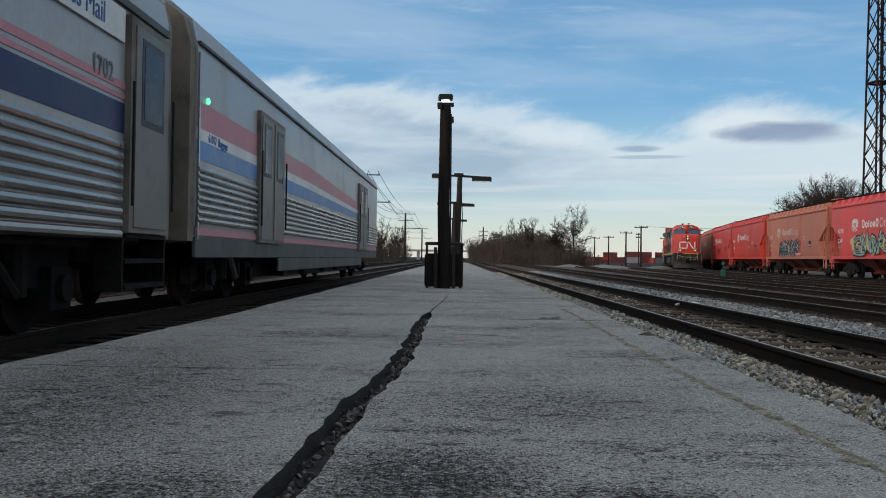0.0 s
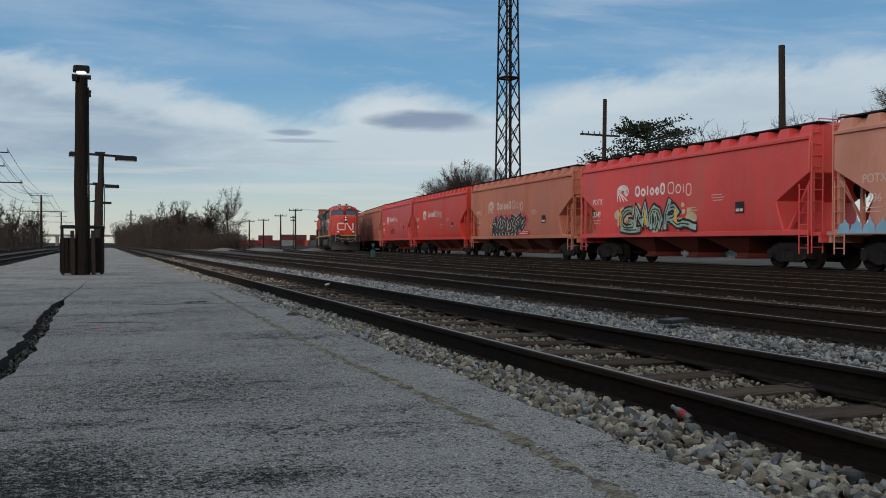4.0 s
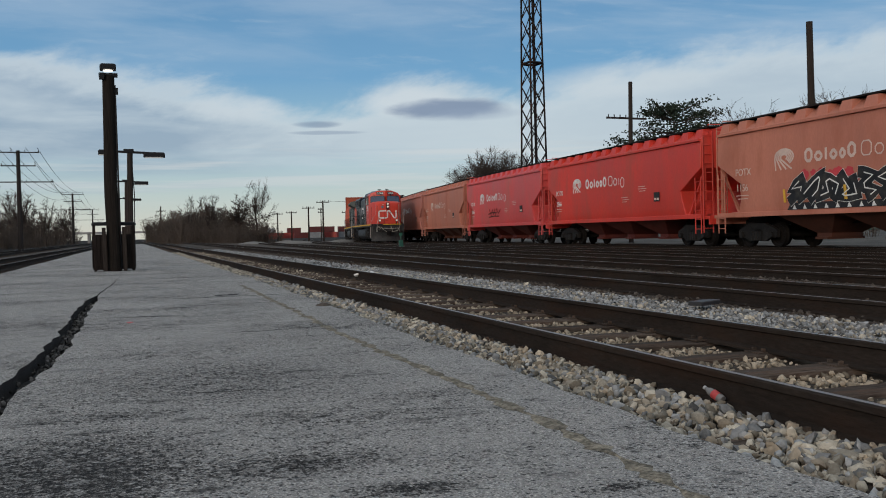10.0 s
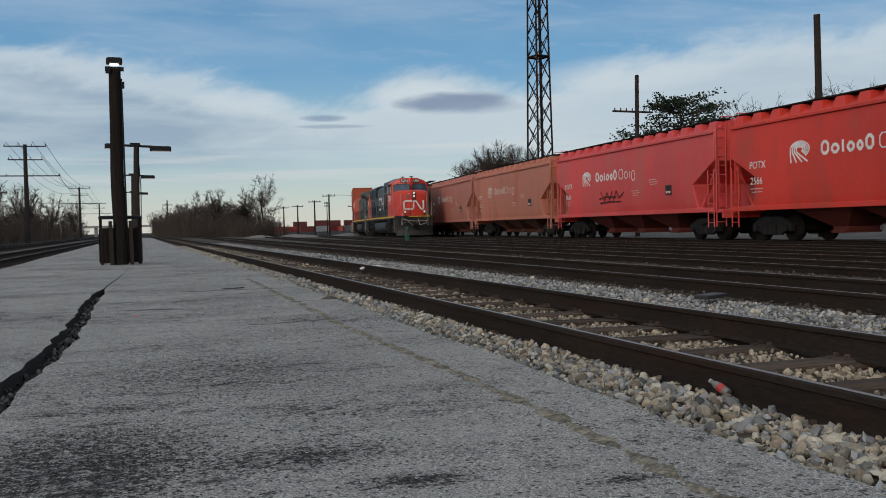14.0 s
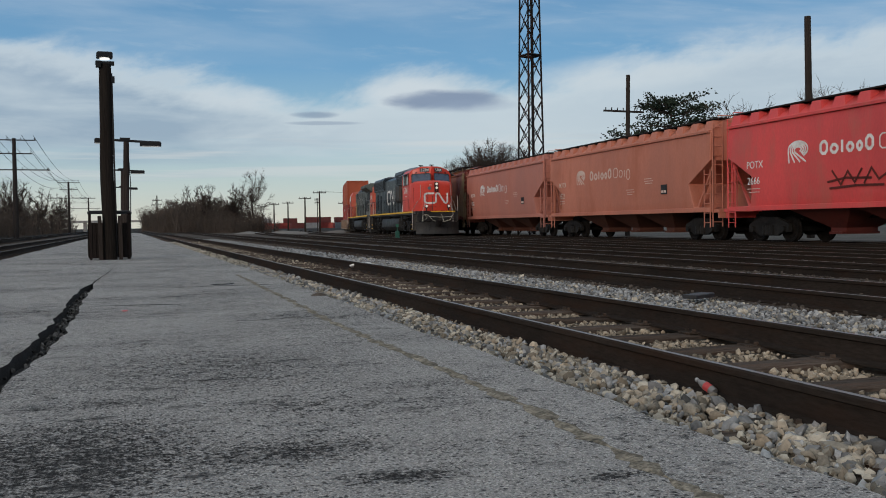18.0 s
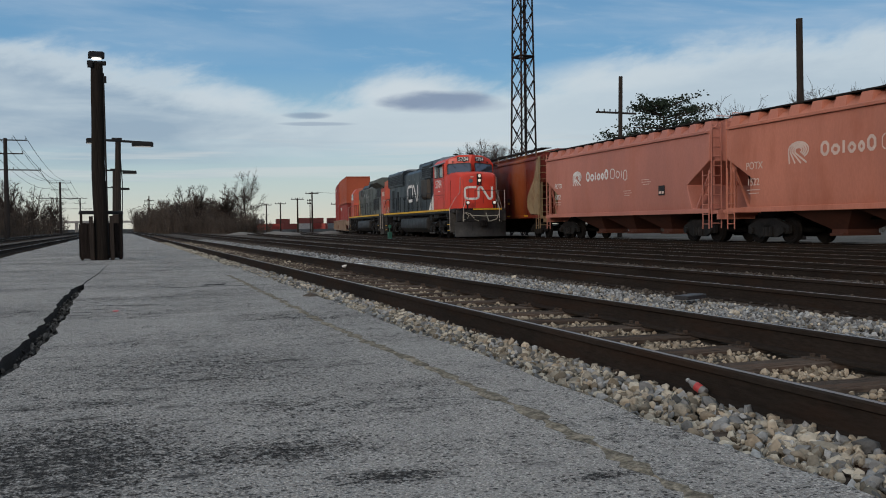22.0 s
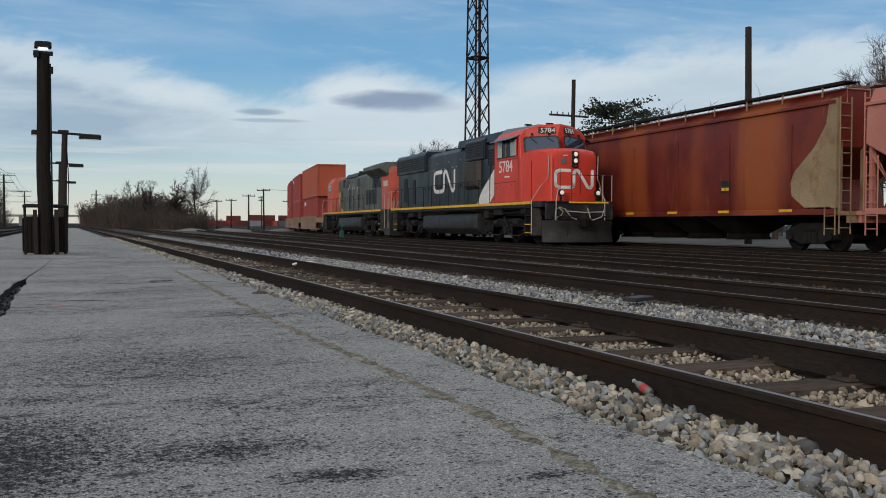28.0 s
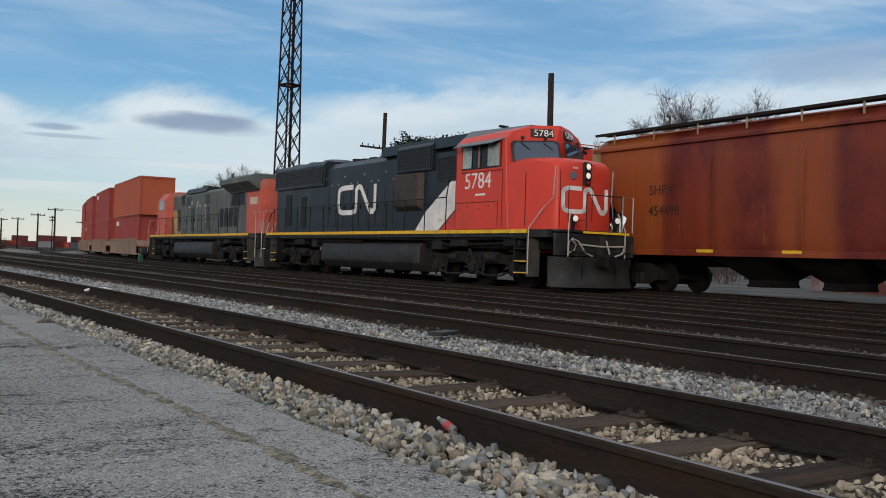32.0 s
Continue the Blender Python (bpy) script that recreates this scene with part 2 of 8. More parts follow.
def put(name, shape, material, parent=None, label="", loc=None, smooth=False, bevel=0.0, fix=True):
    """One mesh object from a Shape (or a mesh), under parent if given."""
    me = shape if isinstance(shape, bpy.types.Mesh) else shape.made(name, fix)
    if material is not None and not me.materials:
        me.materials.append(material)
    if smooth:
        me.polygons.foreach_set("use_smooth", [True] * len(me.polygons))
        if smooth is not True:
            me.set_sharp_from_angle(angle=radians(smooth))
    ob = new(name, me)
    if parent is not None:
        ob.parent = parent
    if loc is not None:
        ob.location = loc
    if label:
        ob["label"] = label
    if bevel:
        mod = ob.modifiers.new("bevel", "BEVEL")
        mod.width, mod.segments, mod.limit_method, mod.angle_limit = bevel, 2, "ANGLE", radians(40)
    return ob


def thing(name, label, category, group="", kind="", m=None):
    ob = tagged(new(name), label, category, group, kind)
    ob.empty_display_size = 0.2
    if m is not None:
        ob.matrix_basis = m
    return ob


def letters(name, text, size, material, parent, m, depth=0.004, align="LEFT"):
    """Writing in the built-in font, as a mesh; it reads along x and stands along y of the pose m."""
    cu = bpy.data.curves.new(name, "FONT")
    cu.body, cu.size, cu.extrude, cu.align_x = text, size, depth, align
    tmp = bpy.data.objects.new(name, cu)
    me = bpy.data.meshes.new_from_object(tmp)
    bpy.data.objects.remove(tmp)
    me.transform(m)
    me.materials.clear()
    me.materials.append(material)
    ob = new(name, me)
    ob.parent = parent
    return ob


SIDE = Matrix(((0, 0, -1, 0), (-1, 0, 0, 0), (0, 1, 0, 0), (0, 0, 0, 1)))   # writing on a vehicle's -x side: reads towards -y


def on_side(x, y, z):
    return Matrix.Translation((x, y, z)) @ SIDE


# ---- materials ----
def mat(name, c, rough=0.6, metal=0.0, fine=40.0, fvar=0.10, big=1.2, bvar=0.16, bump=0.15, stain=None, amt=0.35, sscale=2.0, lo=0.5, stretch=(1, 1, 1), island=0.0, rand=0.0, spec=0.3):
    """Paint, wood, stone or metal: colour varied at two scales, a stain that grows in patches, fine relief."""
    m = bpy.data.materials.new(name)
    m.use_nodes = True
    nt = m.node_tree
    n, l = nt.nodes, nt.links
    b = n["Principled BSDF"]
    tc, mp = n.new("ShaderNodeTexCoord"), n.new("ShaderNodeMapping")
    mp.inputs["Scale"].default_value = stretch
    l.new(tc.outputs["Object"], mp.inputs[0])

    def noise_tex(scale, detail=5.0, vec=mp.outputs[0]):
        t = n.new("ShaderNodeTexNoise")
        t.inputs["Scale"].default_value, t.inputs["Detail"].default_value, t.inputs["Roughness"].default_value = scale, detail, 0.6
        l.new(vec, t.inputs["Vector"])
        return t.outputs[0]

    def ramp(v, a0, a1, b0, b1):
        r = n.new("ShaderNodeMapRange")
        for i, q in enumerate((a0, a1, b0, b1)):
            r.inputs[i + 1].default_value = q
        l.new(v, r.inputs[0])
        return r.outputs[0]

    def times(a, bb):
        q = n.new("ShaderNodeMath")
        q.operation = "MULTIPLY"
        l.new(a, q.inputs[0])
        if isinstance(bb, float):
            q.inputs[1].default_value = bb
        else:
            l.new(bb, q.inputs[1])
        return q.outputs[0]

    f1, f2 = noise_tex(fine), noise_tex(big, 3.0)
    val = times(ramp(f1, 0.3, 0.7, 1 - fvar, 1 + fvar), ramp(f2, 0.3, 0.7, 1 - bvar, 1 + bvar))
    if island:
        g = n.new("ShaderNodeNewGeometry")
        val = times(val, ramp(g.outputs["Random Per Island"], 0, 1, 1 - island, 1 + island))
    if rand:
        oi = n.new("ShaderNodeObjectInfo")
        val = times(val, ramp(oi.outputs["Random"], 0, 1, 1 - rand, 1 + rand))
    col = n.new("ShaderNodeVectorMath")
    col.operation = "SCALE"
    col.inputs[0].default_value = c
    l.new(val, col.inputs[3])
    out = col.outputs[0]
    if stain is not None:
        s = ramp(noise_tex(sscale, 6.0), lo, lo + 0.18, 0.0, amt)
        mx = n.new("ShaderNodeMix")
        mx.data_type = "RGBA"
        l.new(s, mx.inputs[0])
        l.new(out, mx.inputs[6])
        mx.inputs[7].default_value = (*stain, 1)
        out = mx.outputs[2]
    l.new(out, b.inputs["Base Color"])
    l.new(ramp(f2, 0.3, 0.7, max(rough - 0.1, 0.02), min(rough + 0.1, 1.0)), b.inputs["Roughness"])
    b.inputs["Metallic"].default_value = metal
    b.inputs["Specular IOR Level"].default_value = spec
    if bump:
        bp = n.new("ShaderNodeBump")
        bp.inputs["Strength"].default_value, bp.inputs["Distance"].default_value = bump, 0.02
        l.new(f1, bp.inputs["Height"])
        l.new(bp.outputs[0], b.inputs["Normal"])
    return m


def glow(name, c, strength):
    m = mat(name, c, 0.4, bump=0)
    b = m.node_tree.nodes["Principled BSDF"]
    b.inputs["Emission Color"].default_value, b.inputs["Emission Strength"].default_value = (*c, 1), strength
    return m


def glass(name, c, rough=0.05):
    m = mat(name, c, rough, bump=0, fvar=0.02, bvar=0.05)
    m.node_tree.nodes["Principled BSDF"].inputs["Specular IOR Level"].default_value = 0.8
    return m


def rust_streaked():
    """Maroon paint that has turned orange in broad upright fields, with runs of dark water stain and a rusty foot."""
    m = mat("rust_streaked_paint", (0.125, 0.018, 0.012), 0.5, fine=14, fvar=0.12, big=1.3, bvar=0.25, bump=0.08)
    n, l = m.node_tree.nodes, m.node_tree.links
    b = n["Principled BSDF"]
    out = b.inputs["Base Color"].links[0].from_socket
    tc = n.new("ShaderNodeTexCoord")

    def layer(scale, stretch, lo, hi, amount, colour):
        nonlocal out
        mp, t, r, x = n.new("ShaderNodeMapping"), n.new("ShaderNodeTexNoise"), n.new("ShaderNodeMapRange"), n.new("ShaderNodeMix")
        mp.inputs["Scale"].default_value = stretch
        t.inputs["Scale"].default_value, t.inputs["Detail"].default_value, t.inputs["Roughness"].default_value = scale, 6.0, 0.6
        r.interpolation_type = "SMOOTHSTEP"
        for i, q in enumerate((lo, hi, 0.0, amount)):
            r.inputs[i + 1].default_value = q
        x.data_type = "RGBA"
        l.new(tc.outputs["Object"], mp.inputs[0])
        l.new(mp.outputs[0], t.inputs["Vector"])
        l.new(t.outputs[0], r.inputs[0])
        l.new(r.outputs[0], x.inputs[0])
        l.new(out, x.inputs[6])
        x.inputs[7].default_value = (*colour, 1)
        out = x.outputs[2]

    def field(y0, y1, soft, amount, colour):
        """One broad field along the car, with a wandering edge."""
        nonlocal out
        sep, t, r0, r1, mu, x = n.new("ShaderNodeSeparateXYZ"), n.new("ShaderNodeTexNoise"), n.new("ShaderNodeMapRange"), n.new("ShaderNodeMapRange"), n.new("ShaderNodeMath"), n.new("ShaderNodeMix")
        l.new(tc.outputs["Object"], sep.inputs[0])
        t.inputs["Scale"].default_value, t.inputs["Detail"].default_value = 0.9, 5.0
        up = n.new("ShaderNodeMapping")
        up.inputs["Scale"].default_value = (1, 1, 0.25)
        l.new(tc.outputs["Object"], up.inputs[0])
        l.new(up.outputs[0], t.inputs["Vector"])
        ad, sc = n.new("ShaderNodeMath"), n.new("ShaderNodeMath")
        sc.operation, ad.operation, mu.operation = "MULTIPLY_ADD", "ADD", "MULTIPLY"
        sc.inputs[1].default_value, sc.inputs[2].default_value = 2.4, -1.2
        l.new(t.outputs[0], sc.inputs[0])
        l.new(sep.outputs[1], ad.inputs[0])
        l.new(sc.outputs[0], ad.inputs[1])
        for r, a0, a1, top in ((r0, y0 - soft, y0 + soft, 1.0), (r1, y1 + soft, y1 - soft, amount)):
            r.interpolation_type = "SMOOTHSTEP"
            for i, q in enumerate((a0, a1, 0.0, top)):
                r.inputs[i + 1].default_value = q
            l.new(ad.outputs[0], r.inputs[0])
        l.new(r0.outputs[0], mu.inputs[0])
        l.new(r1.outputs[0], mu.inputs[1])
        x.data_type = "RGBA"
        l.new(mu.outputs[0], x.inputs[0])
        l.new(out, x.inputs[6])
        x.inputs[7].default_value = (*colour, 1)
        out = x.outputs[2]

    layer(0.5, (1, 1, 0.6), 0.46, 0.62, 0.45, (0.22, 0.042, 0.015))
    for y0, y1, soft, amount in ((6.5, 9.6, 0.6, 0.8), (3.9, 4.6, 0.5, 0.2), (0.6, 2.4, 0.6, 0.6), (-3.2, -2.4, 0.5, 0.35), (-7.2, -5.2, 0.6, 0.85)):
        field(y0, y1, soft, amount, (0.31, 0.080, 0.020))
    layer(1.0, (1, 2.2, 0.10), 0.55, 0.70, 0.55, (0.085, 0.018, 0.012))
    layer(2.2, (1, 1.6, 0.25), 0.60, 0.74, 0.40, (0.36, 0.13, 0.04))
    l.new(out, b.inputs["Base Color"])
    return m


DUST, RUST, SOOT = (0.20, 0.16, 0.12), (0.16, 0.055, 0.02), (0.02, 0.018, 0.016)
def worn_concrete():
    """Grey concrete, pitted and blackened in patches, with coarse and fine grain; occlusion in gaps and pits is
    painted.
    """
    m = bpy.data.materials.new("platform_concrete")
    m.use_nodes = True
    n, l = m.node_tree.nodes, m.node_tree.links
    b = n["Principled BSDF"]
    tc = n.new("ShaderNodeTexCoord")

    def tex(scale, detail, rough=0.6, sx=1.0):
        mp, t = n.new("ShaderNodeMapping"), n.new("ShaderNodeTexNoise")
        mp.inputs["Scale"].default_value = (sx, 1, 1)
        l.new(tc.outputs["Object"], mp.inputs[0])
        l.new(mp.outputs[0], t.inputs["Vector"])
        t.inputs["Scale"].default_value, t.inputs["Detail"].default_value, t.inputs["Roughness"].default_value = scale, detail, rough
        return t.outputs[0]

    def ramp(v, a0, a1, b0, b1):
        r = n.new("ShaderNodeMapRange")
        for i, q in enumerate((a0, a1, b0, b1)):
            r.inputs[i + 1].default_value = q
        l.new(v, r.inputs[0])
        return r.outputs[0]

    def calc(op, a, c):
        q = n.new("ShaderNodeMath")
        q.operation = op
        for i, v in enumerate((a, c)):
            if isinstance(v, float):
                q.inputs[i].default_value = v
            else:
                l.new(v, q.inputs[i])
        return q.outputs[0]

    def mix(f, a, c):
        x = n.new("ShaderNodeMix")
        x.data_type = "RGBA"
        for i, v in ((0, f), (6, a), (7, c)):
            if isinstance(v, tuple):
                x.inputs[i].default_value = (*v, 1)
            elif isinstance(v, float):
                x.inputs[i].default_value = v
            else:
                l.new(v, x.inputs[i])
        return x.outputs[2]

    def pebbles(scale, sy):
        mp, v = n.new("ShaderNodeMapping"), n.new("ShaderNodeTexVoronoi")
        mp.inputs["Scale"].default_value = (1, sy, 1)
        l.new(tc.outputs["Object"], mp.inputs[0])
        l.new(mp.outputs[0], v.inputs["Vector"])
        v.inputs["Scale"].default_value = scale
        return v

    cells, dots, chips = pebbles(82, 1.0), pebbles(170, 1.0), pebbles(38, 0.8)
    pits, grain, patch, broad, blot = tex(34, 9.0, 0.84), tex(150, 3.0, 0.7), tex(0.75, 7.0, 0.72, 0.6), tex(0.35, 2.0), tex(7.0, 5.0, 0.7)
    worn = ramp(patch, 0.44, 0.68, 0.0, 0.75)
    # long-worn places: where water stands and feet pass
    for px, py, rx, ry, much in ((-0.20, 3.2, 0.50, 0.72, 1.0), (-0.10, 4.15, 0.45, 0.16, 0.7), (0.47, 3.05, 0.42, 0.20, 0.9), (0.78, 2.62, 0.20, 0.10, 1.0), (1.35, 2.38, 0.15, 0.05, 0.9), (0.40, 5.0, 0.9, 0.9, 0.62), (-2.2, 4.5, 1.1, 3.8, 0.7), (-1.2, 2.9, 0.6, 0.6, 0.8), (1.0, 6.8, 0.5, 0.5, 0.3), (1.3, 4.1, 0.5, 0.14, 0.5)):
        mp, ln = n.new("ShaderNodeMapping"), n.new("ShaderNodeVectorMath")
        mp.inputs["Location"].default_value, mp.inputs["Scale"].default_value = (-px / rx, -py / ry, 0), (1 / rx, 1 / ry, 0)
        ln.operation = "LENGTH"
        l.new(tc.outputs["Object"], mp.inputs[0])
        l.new(mp.outputs[0], ln.inputs[0])
        far_in = calc("ADD", ln.outputs["Value"], ramp(blot, 0.3, 0.7, -0.6, 0.6))
        worn = calc("MAXIMUM", worn, ramp(far_in, 0.4, 1.3, much, 0.0))
    tone, tone2, tone3 = n.new("ShaderNodeSeparateColor"), n.new("ShaderNodeSeparateColor"), n.new("ShaderNodeSeparateColor")
    l.new(cells.outputs["Color"], tone.inputs[0])
    l.new(chips.outputs["Color"], tone2.inputs[0])
    l.new(dots.outputs["Color"], tone3.inputs[0])
    gap = ramp(cells.outputs["Distance"], 0.35, 0.75, 0.0, 1.0)

    def fallen(value, share):
        """1 where value lies under share, with a narrow edge."""
        r = n.new("ShaderNodeMapRange")
        l.new(value, r.inputs[0])
        l.new(calc("ADD", share, 0.03), r.inputs[1])
        l.new(calc("SUBTRACT", share, 0.03), r.inputs[2])
        return r.outputs[0]

    edge = calc("SUBTRACT", calc("SUBTRACT", 0.635, calc("MULTIPLY", worn, 0.125)), calc("MULTIPLY", ramp(blot, 0.3, 0.7, -0.5, 0.5), 0.14))
    hole = fallen(calc("SUBTRACT", 1.0, pits), calc("SUBTRACT", 1.0, edge))
    share = calc("ADD", 0.05, calc("MULTIPLY", worn, calc("MULTIPLY", ramp(blot, 0.35, 0.65, 0.35, 1.0), 0.42)))
    lost = calc("MULTIPLY", fallen(tone.outputs[0], share), ramp(cells.outputs["Distance"], 0.75, 0.45, 0.0, 1.0))
    lost_small = fallen(tone3.outputs[0], calc("ADD", calc("MULTIPLY", share, 0.6), 0.08))
    base = mix(ramp(broad, 0.35, 0.65, 0.0, 1.0), (0.47, 0.455, 0.43), (0.575, 0.555, 0.52))
    base = mix(ramp(tone.outputs[1], 0.0, 1.0, 0.0, 0.6), base, (0.30, 0.292, 0.282))
    base = mix(ramp(tone3.outputs[1], 0.0, 1.0, 0.0, 0.55), base, (0.27, 0.265, 0.255))
    base = mix(ramp(tone3.outputs[2], 0.80, 0.84, 0.0, 0.8), base, (0.72, 0.70, 0.66))
    base = mix(ramp(tone2.outputs[1], 0.93, 0.95, 0.0, 0.35), base, (0.60, 0.59, 0.57))
    base = mix(ramp(grain, 0.44, 0.66, 0.0, 0.5), base, (0.14, 0.137, 0.132))
    # grain gaps and pits mixed towards near-black: painted occlusion of the relief
    base = mix(calc("MULTIPLY", gap, calc("ADD", 0.15, calc("MULTIPLY", worn, 0.25))), base, (0.055, 0.054, 0.053))
    base = mix(calc("MULTIPLY", lost_small, 0.7), base, (0.075, 0.073, 0.072))
    base = mix(calc("MULTIPLY", lost, 0.9), base, (0.030, 0.030, 0.031))
    scuff = calc("MULTIPLY", ramp(tex(5.5, 8.0, 0.72, 0.35), 0.585, 0.62, 0.0, 1.0), ramp(calc("ADD", worn, ramp(blot, 0.3, 0.7, -0.2, 0.5)), 0.1, 0.6, 0.15, 1.0))
    base = mix(calc("MULTIPLY", scuff, 0.8), base, (0.04, 0.04, 0.041))
    base = mix(calc("MULTIPLY", hole, 0.9), base, (0.028, 0.028, 0.029))
    l.new(base, b.inputs["Base Color"])
    b.inputs["Roughness"].default_value = 0.95
    b.inputs["Specular IOR Level"].default_value = 0.15
    bp = n.new("ShaderNodeBump")
    bp.inputs["Strength"].default_value, bp.inputs["Distance"].default_value = 1.0, 0.012
    l.new(calc("SUBTRACT", calc("SUBTRACT", calc("SUBTRACT", calc("MULTIPLY", grain, 0.5), calc("MULTIPLY", gap, 0.6)), hole), lost), bp.inputs["Height"])
    l.new(bp.outputs[0], b.inputs["Normal"])
    return m


M_conc = worn_concrete()
# near-black for cracks and slab sides: their shade is put into the colour
M_crack_shade = mat("crack_shade_black", (0.036, 0.035, 0.035), 0.8, fine=50, bump=0.6, spec=0.08)
M_rubble = mat("crack_rubble", (0.12, 0.112, 0.105), 0.95, fine=40, fvar=0.3, bump=0.6, island=0.7, spec=0.08)
M_seam = mat("dry_grass_seam", (0.235, 0.21, 0.165), 0.95, fine=55, fvar=0.6, big=9, bvar=0.5, bump=0.9, stain=(0.05, 0.046, 0.04), amt=0.9, sscale=22, spec=0.08)
M_ground = mat("yard_cinders", (0.025, 0.023, 0.021), 0.95, fine=18, fvar=0.4, big=0.12, bvar=0.3, bump=0.6, stain=(0.09, 0.082, 0.074), amt=0.5, sscale=0.25, lo=0.55, spec=0.08)
M_dark = mat("oily_ballast", (0.078, 0.066, 0.056), 0.9, fine=14, fvar=0.5, big=0.6, bvar=0.35, bump=1.0, stain=(0.026, 0.022, 0.019), amt=0.7, sscale=1.2, lo=0.52, spec=0.08)
M_bed = mat("ballast_bed", (0.050, 0.042, 0.034), 0.95, fine=22, fvar=0.5, big=1.0, bvar=0.3, bump=1.0, spec=0.08)
M_stone_tan = mat("limestone_ballast", (0.34, 0.308, 0.25), 0.9, fine=45, fvar=0.2, big=3, bvar=0.25, bump=0.5, island=0.6, spec=0.08)
M_stone_brown = mat("stained_ballast", (0.29, 0.245, 0.185), 0.9, fine=45, fvar=0.18, big=2, bvar=0.35, bump=0.4, island=0.6, spec=0.08)
M_stone_grey = mat("granite_ballast", (0.235, 0.238, 0.235), 0.9, fine=45, fvar=0.2, big=3, bvar=0.2, bump=0.5, island=0.6, spec=0.08)
M_stone_dark = mat("dark_ballast", (0.080, 0.068, 0.058), 0.92, fine=45, fvar=0.2, bump=0.4, island=0.5, spec=0.08)
M_rail = mat("rail_steel", (0.025, 0.0195, 0.016), 0.9, metal=0.0, fine=60, fvar=0.3, big=3, bvar=0.3, bump=0.3, stain=(0.038, 0.02, 0.012), amt=0.5, sscale=5, stretch=(1, 0.2, 1), spec=0.08)
M_head = mat("polished_rail_head", (0.25, 0.235, 0.22), 0.42, metal=0.85, fine=30, fvar=0.1, big=1, bvar=0.1, bump=0.05, stretch=(1, 0.1, 1))
M_headdull = mat("dull_rail_head", (0.22, 0.19, 0.17), 0.4, metal=0.75, fine=30, bump=0.05, stretch=(1, 0.1, 1))
M_tie = mat("weathered_tie", (0.068, 0.053, 0.043), 0.9, fine=26, fvar=0.6, big=2.5, bvar=0.25, bump=0.8, stretch=(0.25, 3, 1), rand=0.35, stain=(0.12, 0.062, 0.036), amt=0.5, sscale=3, spec=0.08)
M_oldwood = mat("creosoted_post", (0.019, 0.0155, 0.013), 0.9, fine=22, fvar=0.45, big=3, bvar=0.25, bump=0.8, stretch=(3, 3, 0.12), spec=0.08)
M_greywood = mat("weathered_pole", (0.036, 0.029, 0.025), 0.9, fine=22, fvar=0.35, big=3, bvar=0.2, bump=0.6, stretch=(3, 3, 0.12), spec=0.08)
M_darkpole = mat("dark_pole", (0.035, 0.03, 0.028), 0.9, fine=20, fvar=0.3, bump=0.3, stretch=(3, 3, 0.15), spec=0.08)
M_bin = mat("bin_slats", (0.022, 0.017, 0.015), 0.85, fine=20, fvar=0.35, big=2, bvar=0.2, bump=0.6, stretch=(3, 3, 0.15), spec=0.08)
M_steel = mat("dark_steel", (0.018, 0.018, 0.019), 0.6, metal=0.4, fine=30, bump=0.1, spec=0.25)
M_tower = mat("tower_steel", (0.017, 0.016, 0.0165), 0.7, metal=0.3, fine=12, bump=0.1, stain=RUST, amt=0.3, sscale=2, spec=0.08)
M_wire = mat("wire", (0.02, 0.02, 0.022), 0.7, bump=0)
M_bark = mat("bare_twigs", (0.058, 0.046, 0.040), 0.95, fine=8, fvar=0.3, big=0.3, bvar=0.3, bump=0.2, spec=0.08)
M_brush = mat("brush_twigs", (0.095, 0.076, 0.063), 0.95, fine=3, fvar=0.3, big=0.08, bvar=0.35, bump=0.0, spec=0.08)
M_pine = mat("pine_needles", (0.028, 0.040, 0.028), 0.9, fine=6, fvar=0.3, bump=0.1, island=0.4, spec=0.08)
M_white = mat("white_marking", (0.72, 0.70, 0.67), 0.65, fine=25, fvar=0.12, big=3, bvar=0.12, bump=0.05, stain=(0.4, 0.25, 0.2), amt=0.45, sscale=4, lo=0.55)
M_fadewhite = mat("faded_marking", (0.62, 0.47, 0.40), 0.75, fine=25, fvar=0.12, big=2, bvar=0.12, bump=0.05)
M_black = mat("black_paint", (0.017, 0.017, 0.018), 0.5, fine=30, fvar=0.2, big=2, bvar=0.25, bump=0.08, stain=DUST, amt=0.18, sscale=2.5, spec=0.25)
M_under = mat("running_gear_grime", (0.010, 0.009, 0.0085), 0.8, fine=20, fvar=0.35, big=2, bvar=0.3, bump=0.4, stain=(0.024, 0.020, 0.017), amt=0.5, sscale=3, spec=0.08)
M_fadegrey = mat("pale_grey_metal", (0.33, 0.34, 0.34), 0.6, bump=0.05)
M_cast = mat("grimy_cast_steel", (0.0155, 0.0148, 0.0142), 0.66, fine=20, fvar=0.35, big=2, bvar=0.3, bump=0.3, stain=(0.036, 0.032, 0.029), amt=0.5, sscale=3, spec=0.14)
M_plough = mat("scuffed_black_plough", (0.020, 0.020, 0.020), 0.6, fine=18, fvar=0.3, big=2, bvar=0.4, bump=0.2, stain=(0.055, 0.052, 0.048), amt=0.5, sscale=2.2, lo=0.52)
M_dusty = mat("dusty_dark_plate", (0.060, 0.057, 0.053), 0.75, fine=20, fvar=0.2, big=2, bvar=0.25, bump=0.1, stain=(0.03, 0.028, 0.026), amt=0.5, sscale=3)
M_yellow = mat("yellow_stripe", (0.72, 0.42, 0.02), 0.55, fine=30, fvar=0.12, big=3, bvar=0.15, bump=0.05, stain=DUST, amt=0.3, sscale=5)
M_lamp = glow("headlight_glass", (0.90, 0.82, 0.70), 0.30)
